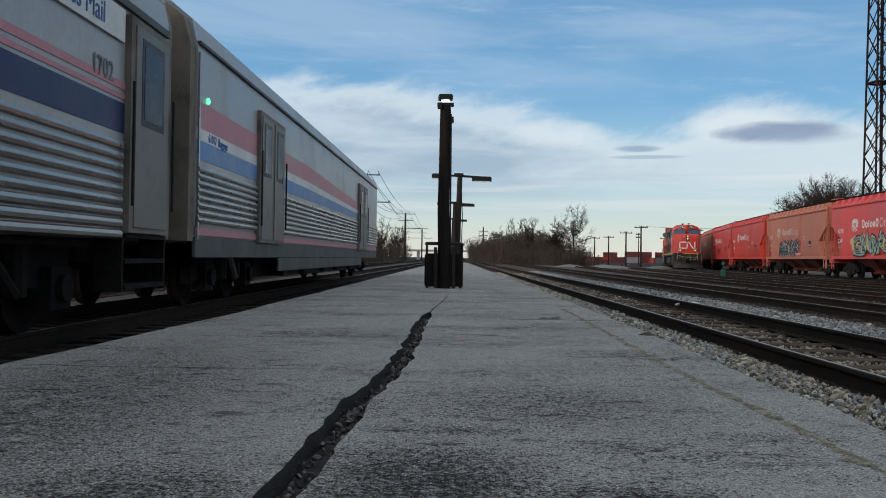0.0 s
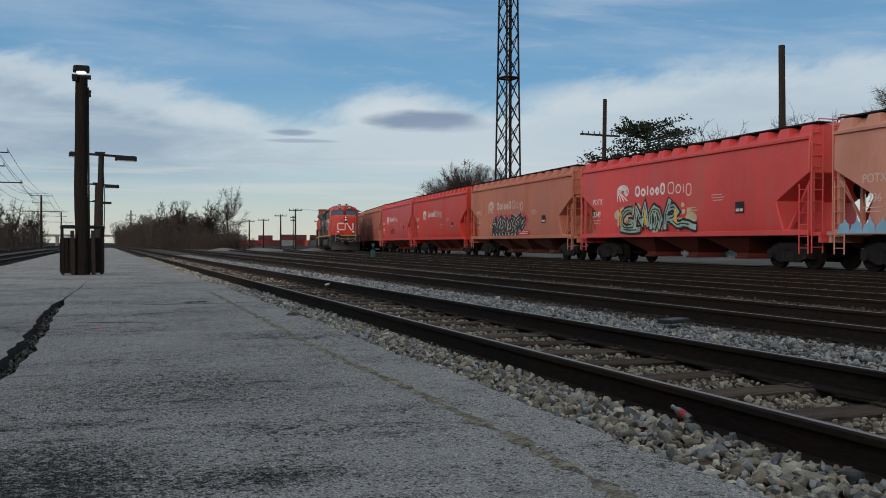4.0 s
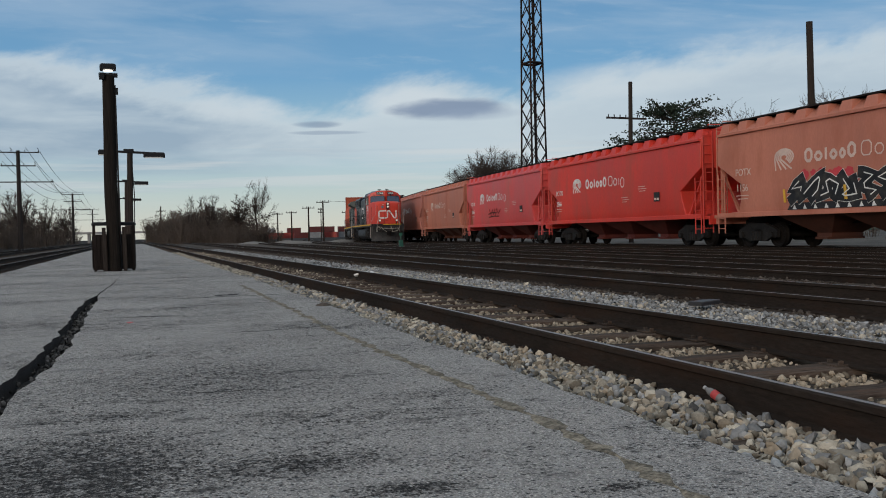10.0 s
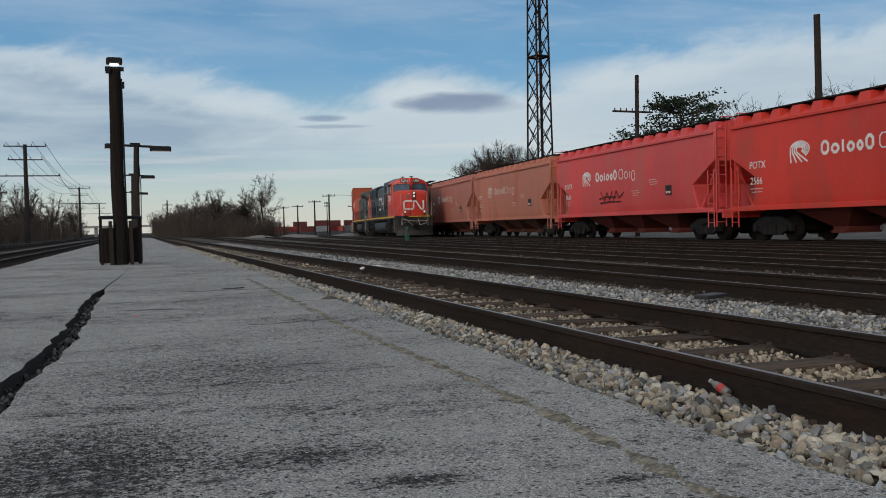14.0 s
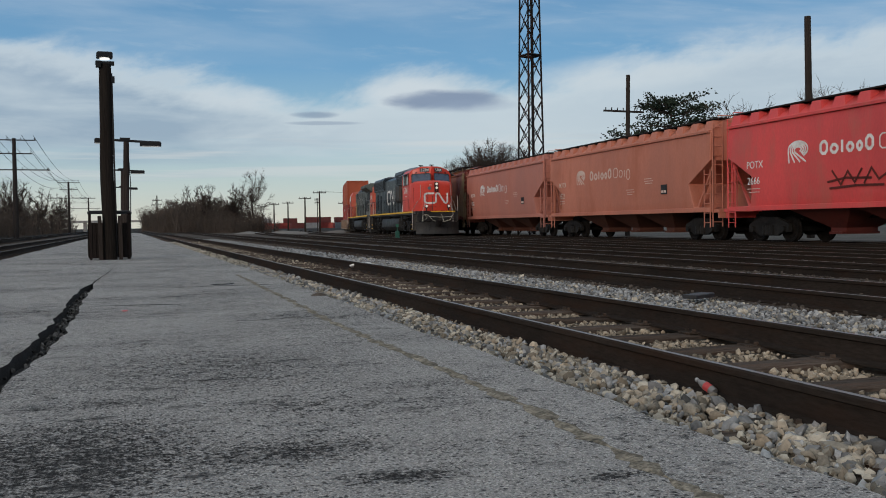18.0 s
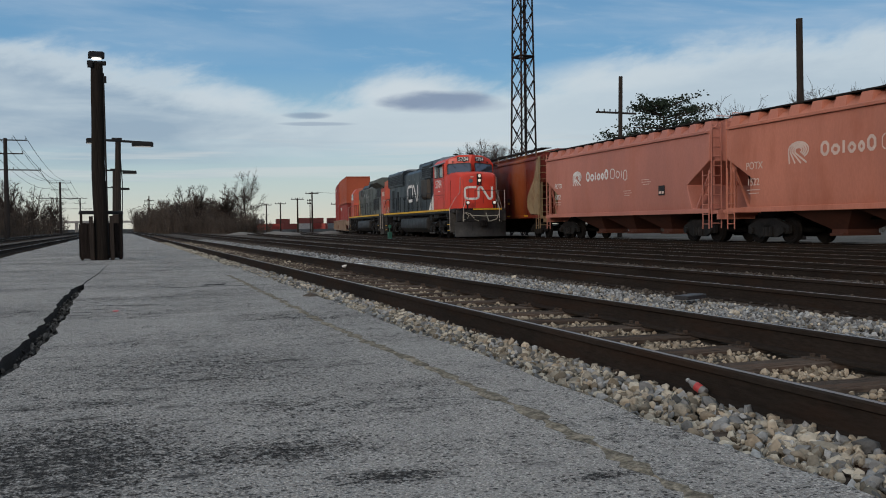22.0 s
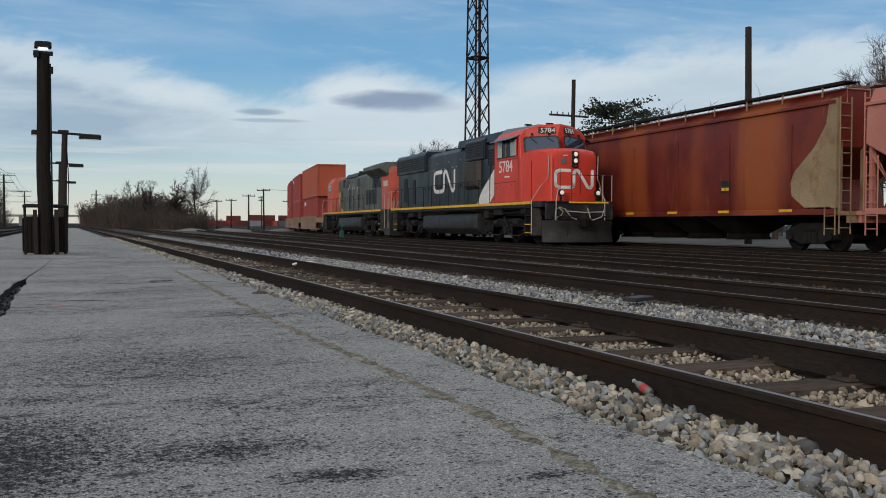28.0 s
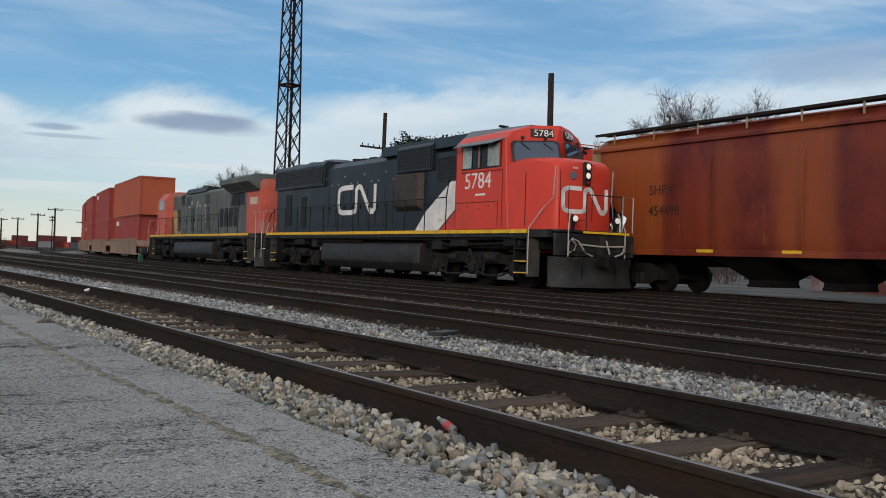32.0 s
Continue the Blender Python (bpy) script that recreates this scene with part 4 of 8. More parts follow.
# ---- running gear ----
def wheelset(parent, y, r, name="wheelset"):
    s = Shape()
    for sx in (-1, 1):
        s.turned([(r * 0.20, sx * 0.66), (r * 0.55, sx * 0.675), (r * 0.80, sx * 0.68), (r * 1.04, sx * 0.655), (r * 1.04, sx * 0.69), (r, sx * 0.70), (r * 0.99, sx * 0.80), (r * 0.84, sx * 0.80), (r * 0.74, sx * 0.755), (r * 0.40, sx * 0.75), (r * 0.24, sx * 0.80), (r * 0.20, sx * 0.95)], True, seg=22)
        s.box((sx * 0.765, r * 0.58, 0), (0.03, 0.10, 0.05))
    s.cyl((-0.98, 0, 0), (0.98, 0, 0), 0.085, 10)
    return put(name, s, M_under, parent, loc=(0, y, r), smooth=35)


def freight_truck(car, yc):
    """Two axles between cast side frames."""
    s = Shape()
    for sx in (-1, 1):
        x = sx * 0.98
        top = [(-1.13, 0.62), (-0.95, 0.70), (-0.45, 0.88), (0.45, 0.88), (0.95, 0.70), (1.13, 0.62), (1.13, 0.36), (0.72, 0.34), (0.48, 0.22), (-0.48, 0.22), (-0.72, 0.34), (-1.13, 0.36)]
        s.slab([(y + yc, z) for y, z in top], x - 0.07, x + 0.07)
        s.box((x + sx * 0.08, yc, 0.42), (0.10, 0.62, 0.34))
        for k in (-0.18, 0.0, 0.18):
            s.cyl((x + sx * 0.10, yc + k, 0.26), (x + sx * 0.10, yc + k, 0.58), 0.075, 8)
        for k in (-0.87, 0.87):
            s.cyl((x + sx * 0.02, yc + k, 0.457), (x + sx * 0.17, yc + k, 0.457), 0.12, 12)
    s.box((0, yc, 0.55), (2.1, 0.40, 0.26))
    tr = put("truck", s, M_cast, car, smooth=30)
    return tr, [wheelset(tr, yc + k, 0.457) for k in (-0.87, 0.87)]


def ladder(name, car, x, y, z0, z1, width, axis, material, rungs):
    """Two rails and rungs; axis 'x' or 'y' is the way it is wide."""
    s = Shape()
    d = Vector((1, 0, 0)) if axis == "x" else Vector((0, 1, 0))
    a, b = Vector((x, y, 0)) - d * width / 2, Vector((x, y, 0)) + d * width / 2
    for p in (a, b):
        s.tube([p + Vector((0, 0, z0)), p + Vector((0, 0, z1))], 0.022, 6)
    for k in range(rungs):
        z = z0 + (z1 - z0) * (k + 0.5) / rungs
        s.tube([a + Vector((0, 0, z)), b + Vector((0, 0, z))], 0.016, 5)
    return put(name, s, material, car)


# ---- hopper cars ----
M_walk = mat("roof_walk_grating", (0.020, 0.017, 0.016), 0.8, fine=30, fvar=0.3, bump=0.3, spec=0.1)


def band(shape, pts, w, x, dx=0.004):
    """A painted band of even width along points (y, z) on a side, as one strip."""
    pts = [Vector(p) for k, p in enumerate(pts) if k == 0 or (Vector(p) - Vector(pts[k - 1])).length > 1e-5]
    rings, last = [], len(pts) - 1
    for k, p in enumerate(pts):
        a = (p - pts[k - 1]).normalized() if k else (pts[1] - p).normalized()
        b = (pts[k + 1] - p).normalized() if k < last else a
        d = a + b
        d = d.normalized() if d.length > 0.2 else a
        n = Vector((-d.y, d.x)) * w / 2 / max(0.62, d.dot(a))
        e = d * w * (-0.2 if k == 0 else 0.2 if k == last else 0)
        rings.append([(x, p.x + e.x + n.x, p.y + e.y + n.y), (x, p.x + e.x - n.x, p.y + e.y - n.y), (x - dx, p.x + e.x - n.x, p.y + e.y - n.y), (x - dx, p.x + e.x + n.x, p.y + e.y + n.y)])
    return shape.loft(rings)


HOP_L, HOP_WB = 16.95, 12.6
HB = 7.95        # half length of the body


def hop_end(z, HB=HB):
    """Half length of the body's side at height z."""
    return float(np.interp(z, [1.15, 1.30, 1.31, 2.25, 3.10, 4.7], [HB - 0.75, HB - 0.75, HB - 1.30, HB - 1.62, HB - 0.02, HB - 0.02]))


def hop_half(z):
    return float(np.interp(z, [1.15, 1.30, 1.9, 3.0, 3.9, 4.22, 4.30, 4.62, 4.66], [1.54, 1.56, 1.60, 1.615, 1.60, 1.56, 1.50, 1.08, 0.9]))


def hopper_car(label, paint, marks, number, dark, style, HB=HB):
    hop_l, base = 2 * HB + HOP_L - 2 * 7.95, HOP_WB + 2 * (HB - 7.95)
    car = thing("hopper_car", label, "hopper car", "cars of the hopper train")
    s = Shape()
    lv = [1.15, 1.30, 1.31, 1.6, 1.9, 2.25, 2.7, 3.1, 3.5, 3.9, 4.22, 4.30, 4.62, 4.66]
    rings = []
    tall = 0.22 if style == 4 else 0.0
    for z in lv:
        e, w = hop_end(z, HB), hop_half(z)
        z += tall if z > 3.8 else 0.0
        rings.append([(-w, -e, z), (w, -e, z), (w, e, z), (-w, e, z)])
    s.loft(rings)
    put("body", s, paint, car, smooth=25, bevel=0.03)
    # side sill, roof-edge ridge and end frames
    for sx in (-1, 1):
        s = Shape()
        s.box((sx * 1.575, 0, 1.20), (0.07, 2 * HB - 0.1, 0.17))
        put("side_sill", s, paint, car, bevel=0.01)
        s = Shape()
        s.slab([(-HB + 0.05, 4.16 + tall), (HB - 0.05, 4.16 + tall), (HB - 0.05, 4.25 + tall), (-HB + 0.05, 4.25 + tall)], sx * 1.50, sx * 1.665)
        put("roof_ridge", s, paint, car)
    for sy in (-1, 1):
        s = Shape()
        s.box((0, sy * (HB + 0.12), 1.16), (3.0, 0.55, 0.12))
        s.box((0, sy * (HB + 0.30), 1.02), (2.9, 0.12, 0.28))
        for x in (-1.42, -0.55, 0.55, 1.42):
            s.box((x, sy * (HB - 0.08), 2.2), (0.10, 0.12, 2.1))
        for x in (-1.42, 1.42):
            s.slab([(sy * (HB - 0.1), 2.95), (sy * (HB - 0.1), 2.75), (sy * (HB - 1.25), 1.28), (sy * (HB - 1.1), 1.28)], x - 0.05, x + 0.05)
        put("end_frame", s, paint, car)
        ladder("end_ladder", car, -1.35, sy * (HB + 0.07), 0.55 if sy < 0 else 1.2, 4.55, 0.42, "x", paint, 11)
        ladder("side_ladder", car, -1.60, sy * (HB - 0.26), 0.52, 2.75, 0.42, "y", paint, 6)
        s = Shape()
        s.tube([(-1.3, sy * (HB + 0.05), 4.4), (-1.3, sy * (HB + 0.05), 4.80), (-0.45, sy * (HB + 0.05), 4.80), (-0.45, sy * (HB + 0.05), 4.6)], 0.02, 5)
        put("grab_rail", s, paint, car)
        s = Shape()
        s.tube([(1.3, sy * (HB + 0.05), 4.4), (1.3, sy * (HB + 0.05), 4.78), (0.45, sy * (HB + 0.05), 4.78), (0.45, sy * (HB + 0.05), 4.6)], 0.02, 5)
        put("grab_rail", s, paint, car)
        s = Shape()
        s.cbox((0, sy * (HB + 0.42), 0.86), (0.42, 0.5, 0.3), 0.04)
        s.cyl((0, sy * (HB + 0.25), 0.86), (0, sy * (hop_l / 2 + 0.02), 0.86), 0.13, 10)
        put("coupler", s, M_under, car)
        s = Shape()
        s.turned([(0.30, -0.03), (0.34, 0.0), (0.30, 0.03), (0.05, 0.05)], c=(0, 0, 0), seg=16)
        me = s.made("brake_wheel")
        me.transform(Matrix.Translation((0.35, sy * (HB + 0.1), 2.6)) @ pose(0, 0, 0, 90, 0, 0))
        put("brake_wheel", me, M_under, car)
    # under the floor: the outlets and the centre sill
    s = Shape()
    s.box((0, 0, 0.98), (0.5, 2 * HB, 0.34))
    put("centre_sill", s, M_under, car)
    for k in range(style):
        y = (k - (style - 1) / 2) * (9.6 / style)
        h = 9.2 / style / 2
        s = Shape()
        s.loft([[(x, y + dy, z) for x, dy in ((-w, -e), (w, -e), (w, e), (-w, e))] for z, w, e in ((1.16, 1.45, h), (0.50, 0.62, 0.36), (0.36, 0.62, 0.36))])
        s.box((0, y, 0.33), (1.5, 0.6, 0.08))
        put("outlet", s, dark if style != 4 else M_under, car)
    # roof walk on brackets, with hatch covers
    for sx in (-1, 1):
        me = None
        for k in range(15 if style != 4 else 0):
            y = -HB + 0.35 + k * (2 * HB - 0.7) / 14
            if me is not None:
                put("roof_bracket", me, None, car, loc=(0, y - y_first, 0))
                continue
            y_first, s = y, Shape()
            s.loft([[(sx * 1.50, y - 0.30, 4.29), (sx * 1.50, y + 0.30, 4.29), (sx * 0.90, y + 0.30, 4.60), (sx * 0.90, y - 0.30, 4.60)],
                    [(sx * 1.42, y - 0.22, 4.63), (sx * 1.42, y + 0.22, 4.63), (sx * 0.85, y + 0.20, 4.69), (sx * 0.85, y - 0.20, 4.69)]])
            me = put("roof_bracket", s, paint, car).data
    for sx in (-1, 1):
        s = Shape()
        if style == 4:
            s.box((sx * 1.16, 0, 5.0), (0.60, 2 * HB + 0.2, 0.03))
            s.box((sx * 1.455, 0, 4.97), (0.03, 2 * HB + 0.2, 0.085))
        else:
            s.box((sx * 1.08, 0, 4.705), (0.56, 2 * HB + 0.2, 0.025))
            s.box((sx * 1.355, 0, 4.695), (0.022, 2 * HB + 0.2, 0.05))
        put("roof_walk", s, M_walk, car)
    s = Shape()
    s.cbox((0, 0, 4.74 + tall), (0.62, 2 * HB - 1.2, 0.16), 0.04)
    put("hatch_cover", s, paint, car)
    trucks = [freight_truck(car, -base / 2), freight_truck(car, base / 2)]
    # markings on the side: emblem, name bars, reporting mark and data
    x = -1.623
    if marks is not None:
        for k in range(4):       # emblem: swept bands that rise, turn over and curl back
            e = Shape()
            d = k * 0.105
            foot = 4.38 - k * 0.28
            arc = [(3.93 + (0.49 - d * 1.0) * math.cos(a), 3.10 + (0.26 - d * 0.55) * math.sin(a)) for a in np.linspace(0.3, math.pi * 1.3, 14)]
            band(e, [(foot, 2.68), (4.42 - k * 0.11, 3.02)] + arc, 0.062, x - 0.0005 * k)
            put("emblem_band", e, marks, car)
        y = 2.87                 # the company's name as plain rounded bars of its letters' widths and heights
        for k, (w, h, up, gap) in enumerate(((0.30, 0.47, 0, 0.06), (0.30, 0.34, 0, 0.06), (0.12, 0.44, 0, 0.07), (0.27, 0.34, 0, 0.06), (0.22, 0.34, 0, 0.06), (0.28, 0.48, 0, 0.16), (0.34, 0.47, 0, 0.09), (0.28, 0.34, 0, 0.09), (0.10, 0.34, 0, 0.08), (0.28, 0.47, -0.13, 0.05))):
            w, gap = w * 1.32, gap * 1.32
            b_ = 0.10 if k < 6 else 0.042
            z, bar = 2.82 + up, Shape()
            y0_, y1_, z0_, z1_ = y - b_ / 2, y - w + b_ / 2, z + b_ / 2, z + h - b_ / 2
            if w < 0.2:
                band(bar, [((y0_ + y1_) / 2, z0_), ((y0_ + y1_) / 2, z1_)], b_, x)
            else:
                c_ = min(0.09, (y0_ - y1_) * 0.4)
                band(bar, [(y0_, z0_ + c_), (y0_, z1_ - c_), (y0_ - c_, z1_), (y1_ + c_, z1_), (y1_, z1_ - c_), (y1_, z0_ + c_), (y1_ + c_, z0_), (y0_ - c_, z0_), (y0_, z0_ + c_)], b_, x)
            put("name_bar", bar, marks, car)
            y -= w + gap
        letters("reporting_mark", "POTX", 0.36, marks, car, on_side(x, 6.75, 2.62))
        letters("car_number", number, 0.36, marks, car, on_side(x, 6.70, 2.05))
        for z, a, b in ((1.88, 6.7, 5.95), (1.76, 6.6, 6.0), (2.20, -1.0, -1.7), (2.10, -1.1, -1.8), (2.00, -1.1, -1.6), (2.62, -2.7, -3.35), (2.52, -2.7, -3.5), (2.42, -2.8, -3.4)):
            bar = Shape()
            bar.slab([(a, z), (b, z), (b, z + 0.026), (a, z + 0.026)], x - 0.003, x)
            put("data_bar", bar, M_fadewhite, car)
    s = Shape()
    s.slab([(-4.15, 1.92), (-4.65, 1.92), (-4.65, 2.32), (-4.15, 2.32)], x - 0.008, x)
    plate = put("placard_plate", s, M_black, car)
    s = Shape()
    for a in (-4.20, -4.42):
        s.slab([(a, 1.98), (a - 0.17, 1.98), (a - 0.17, 2.08), (a, 2.08)], x - 0.012, x - 0.008)
    put("placard", s, M_yellow if style == 4 else M_fadewhite, plate)
    axles = [a for _, some in trucks for a in some]
    return car, axles


def sprayed(car, left, right, z0, z1, strokes_, width, fill, line, halo, spots, seed, rim=None):
    """Bold sprayed strokes nobody can read: dark outlines, coloured bodies, on a cloud of overspray."""
    rnd = random.Random(seed)
    x = -1.623
    place = lambda u, v: (left + (right - left) * u, z0 + (z1 - z0) * v)  # noqa: E731
    for k, (u, v, r) in enumerate(spots):
        cloud = Shape()
        cy_, cz_ = place(u, v)
        ring = [(cy_ + r * math.cos(a) * rnd.uniform(0.75, 1.15), max(1.29, cz_ + r * 0.8 * math.sin(a) * rnd.uniform(0.75, 1.15))) for a in np.linspace(0, 2 * math.pi, 15, endpoint=False)]
        cloud.slab(ring, x - 0.0015 - 0.0001 * k, x)
        put("spray_cloud", cloud, halo, car)
    for k, pts in enumerate(strokes_):
        pts = [place(u, v) for u, v in pts]
        soft = []
        for (a0, b0), (a1, b1) in zip(pts, pts[1:]):
            for q in (0.0, 0.33, 0.66):
                soft.append((a0 + (a1 - a0) * q + rnd.gauss(0, 0.012), b0 + (b1 - b0) * q + rnd.gauss(0, 0.012)))
        soft.append(pts[-1])
        o = x - 0.005 - 0.0004 * k
        if rim is not None:
            s = Shape()
            band(s, soft, width + 0.22, o)
            put("spray_rim", s, rim, car)
            o -= 0.002
        s = Shape()
        band(s, soft, width + 0.19, o - 0.001)
        put("spray_outline", s, line, car)
        s = Shape()
        band(s, soft, width, o - 0.006)
        put("spray_stroke", s, fill, car)
        s = Shape()
        band(s, soft[1:-1:2], width * 0.26, o - 0.0085)
        put("spray_shade", s, rim or line, car)


paint_kw = dict(fine=18, fvar=0.07, bump=0.06)
P_red = mat("red_hopper_paint", (0.57, 0.046, 0.030), 0.48, spec=0.3, big=0.5, bvar=0.16, stain=(0.30, 0.075, 0.05), amt=0.5, sscale=0.9, stretch=(1, 1, 0.35), **paint_kw)
P_rose = mat("faded_red_hopper_paint", (0.60, 0.070, 0.066), 0.48, spec=0.35, big=0.5, bvar=0.16, stain=(0.42, 0.12, 0.09), amt=0.65, sscale=0.9, stretch=(1, 1, 0.35), **paint_kw)
P_salmon = mat("salmon_hopper_paint", (0.465, 0.172, 0.113), 0.6, big=0.5, bvar=0.14, stain=(0.36, 0.11, 0.06), amt=0.65, sscale=0.9, stretch=(1, 1, 0.35), **paint_kw)
P_pink = mat("chalky_pink_hopper_paint", (0.435, 0.175, 0.132), 0.65, big=0.5, bvar=0.14, stain=(0.38, 0.13, 0.08), amt=0.4, sscale=0.9, stretch=(1, 1, 0.35), **paint_kw)
P_pale = mat("sun_bleached_pink_paint", (0.50, 0.235, 0.175), 0.7, big=0.5, bvar=0.14, stain=(0.40, 0.15, 0.09), amt=0.45, sscale=0.9, stretch=(1, 1, 0.35), **paint_kw)
# underside tones: red and brown, several times darker than the body paint
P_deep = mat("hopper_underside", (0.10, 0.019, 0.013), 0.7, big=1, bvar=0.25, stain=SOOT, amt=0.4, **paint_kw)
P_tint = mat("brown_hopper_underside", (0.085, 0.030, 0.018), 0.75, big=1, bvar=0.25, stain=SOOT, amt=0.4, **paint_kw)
P_rust = rust_streaked()
P_cream = mat("weathered_cream_paint", (0.27, 0.20, 0.115), 0.7, fine=14, fvar=0.10, big=1, bvar=0.2, bump=0.08, stain=(0.17, 0.07, 0.03), amt=0.75, sscale=1.4)
P_greymark = mat("dark_lettering", (0.035, 0.022, 0.018), 0.7, bump=0.0)
G_mint = mat("mint_spray", (0.27, 0.36, 0.29), 0.6, fine=12, fvar=0.15, big=1.4, bvar=0.4, bump=0.0, stain=(0.36, 0.50, 0.50), amt=0.9, sscale=0.9, lo=0.46)
G_haze = mat("pale_spray", (0.50, 0.40, 0.27), 0.7, fine=9, fvar=0.2, bump=0.0)
G_white = mat("white_spray", (0.68, 0.66, 0.62), 0.6, bump=0.0)
G_red = mat("red_spray", (0.50, 0.05, 0.06), 0.6, bump=0.0)
G_ochre = mat("ochre_spray", (0.66, 0.38, 0.04), 0.6, bump=0.0)
G_blue = mat("blue_spray", (0.22, 0.42, 0.58), 0.6, bump=0.0)
G_lilac = mat("lilac_spray", (0.36, 0.24, 0.30), 0.6, bump=0.0)
G_brown = mat("brown_spray", (0.20, 0.09, 0.05), 0.6, bump=0.0)
G_tan = mat("tan_spray", (0.45, 0.27, 0.13), 0.6, bump=0.0)

cars = []
c, ax = hopper_car("faded pink covered hopper car with a mural, on the yard track", P_pale, M_fadewhite, "1296", P_tint, 3)
# mural: striped block on a yellow mound with blue grass
x = -1.623
s = Shape()
for k in range(30):
    y = HB - 0.2 - k * 0.5
    if y > -HB:
        s.slab([(y, 1.15), (y - 0.5, 1.15), (y - 0.5, 1.42 + 0.03 * math.sin(k * 2.1)), (y - 0.40, 1.48), (y - 0.30, 1.60 + 0.07 * math.sin(k)), (y - 0.24, 1.46), (y - 0.1, 1.41)], x - 0.003, x)
put("mural_grass", s, G_blue, c)
s = Shape()
s.slab([(3.4, 1.32), (-0.9, 1.32), (-0.7, 1.50), (-0.2, 1.62), (0.3, 1.66), (1.2, 1.74), (2.0, 1.69), (2.5, 1.66), (3.0, 1.50)], x - 0.006, x - 0.003)
put("mural_mound", s, G_ochre, c)
for y in (0.75, 1.85):
    s = Shape()
    s.slab([(y, 1.66), (y - 0.10, 1.66), (y - 0.10, 2.06), (y, 2.06)], x - 0.0095, x - 0.003)
    put("mural_leg", s, G_brown, c)
s = Shape()
s.slab([(2.36, 2.0), (0.24, 2.0), (0.08, 2.25), (0.02, 2.6), (0.10, 3.0), (0.26, 3.3), (0.14, 3.6), (0.22, 3.86), (0.42, 4.04), (0.75, 4.12), (1.85, 4.12), (2.18, 4.04), (2.38, 3.86), (2.46, 3.6), (2.34, 3.3), (2.50, 3.0), (2.58, 2.6), (2.52, 2.25)], x - 0.0045, x - 0.003)
put("mural_outline", s, G_brown, c)
s = Shape()
s.slab([(2.31, 2.05), (0.29, 2.05), (0.14, 2.28), (0.08, 2.6), (0.16, 2.98), (0.34, 3.30), (0.7, 3.40), (1.9, 3.40), (2.26, 3.30), (2.44, 2.98), (2.52, 2.6), (2.46, 2.28)], x - 0.007, x - 0.0045)
put("mural_block", s, G_lilac, c)
for z in (2.36, 2.64, 2.92, 3.16):
    s = Shape()
    s.slab([(2.36, z), (0.22, z), (0.22, z + 0.09), (2.36, z + 0.09)], x - 0.010, x - 0.007)
    put("mural_stripe", s, G_red, c)
s = Shape()
s.slab([(2.28, 3.44), (0.32, 3.44), (0.21, 3.62), (0.28, 3.82), (0.46, 3.98), (0.77, 4.06), (1.83, 4.06), (2.14, 3.98), (2.32, 3.82), (2.39, 3.62)], x - 0.008, x - 0.0045)
put("mural_cap", s, G_tan, c)
cars.append((c, ax))
c, ax = hopper_car("bright red covered hopper car with pale green graffiti", P_rose, M_white, "2349", P_deep, 3)
HOOKS = (((0.18, 0.84), (0.10, 0.80), (0.04, 0.55), (0.04, 0.25), (0.10, 0.10), (0.20, 0.14), (0.22, 0.34), (0.15, 0.38)),
         ((0.03, 0.10), (0.16, 0.03), (0.30, 0.06)), ((0.23, 0.12), (0.25, 0.88), (0.33, 0.28), (0.37, 1.02), (0.41, 0.18)),
         ((0.45, 0.08), (0.44, 0.60), (0.49, 0.86), (0.55, 0.74), (0.58, 0.40), (0.55, 0.10)), ((0.50, 0.62), (0.52, 0.34), (0.49, 0.12)),
         ((0.63, 0.06), (0.64, 0.60), (0.69, 1.10)), ((0.67, 0.78), (0.74, 0.84), (0.78, 0.64), (0.72, 0.46), (0.66, 0.44)), ((0.70, 0.40), (0.78, 0.20), (0.88, 0.22), (0.99, 0.08)))
rnd = random.Random(14)
sprayed(c, 4.25, -1.75, 1.38, 2.46, HOOKS, 0.21, G_mint, M_black, G_haze, [(rnd.uniform(-0.05, 0.98), rnd.uniform(0.0, 0.95) * (1 - 0.5 * max(0, q / 46 - 0.6)), rnd.uniform(0.12, 0.27)) for q in range(60)], 3)
for y in (4.15, 2.05, -0.25):
    s = Shape()
    s.slab([(y, 1.62), (y - 0.16, 1.62), (y - 0.11, 2.22), (y + 0.04, 2.22)], x - 0.020, x - 0.016)
    put("spray_accent", s, G_ochre, c)
cars.append((c, ax))
c, ax = hopper_car("faded salmon covered hopper car with black and white graffiti", P_salmon, M_fadewhite, "1156", P_tint, 3)
ZIGS = (((0.14, 0.95), (0.04, 0.55), (0.17, 0.62), (0.02, 0.10)), ((0.10, 0.15), (0.24, 0.75), (0.30, 0.98), (0.27, 0.45), (0.20, 0.12)), ((0.26, 0.20), (0.36, 0.35), (0.33, 0.90), (0.44, 0.60), (0.40, 0.10)),
        ((0.46, 0.92), (0.52, 0.40), (0.45, 0.14), (0.58, 0.22), (0.55, 0.80)), ((0.60, 0.95), (0.70, 0.80), (0.60, 0.45), (0.72, 0.30), (0.66, 0.10)), ((0.87, 1.02), (0.74, 0.72), (0.84, 0.50), (0.76, 0.14)),
        ((0.84, 0.30), (0.92, 0.62), (0.99, 0.80)), ((0.89, 0.82), (0.94, 0.40), (0.88, 0.12)))
rnd = random.Random(15)
sprayed(c, 3.75, -1.9, 1.50, 2.40, ZIGS, 0.17, M_black, M_black, G_red, [(rnd.uniform(0.08, 1.02), rnd.uniform(0.55, 1.08), rnd.uniform(0.14, 0.26)) for q in range(26)], 8, G_white)
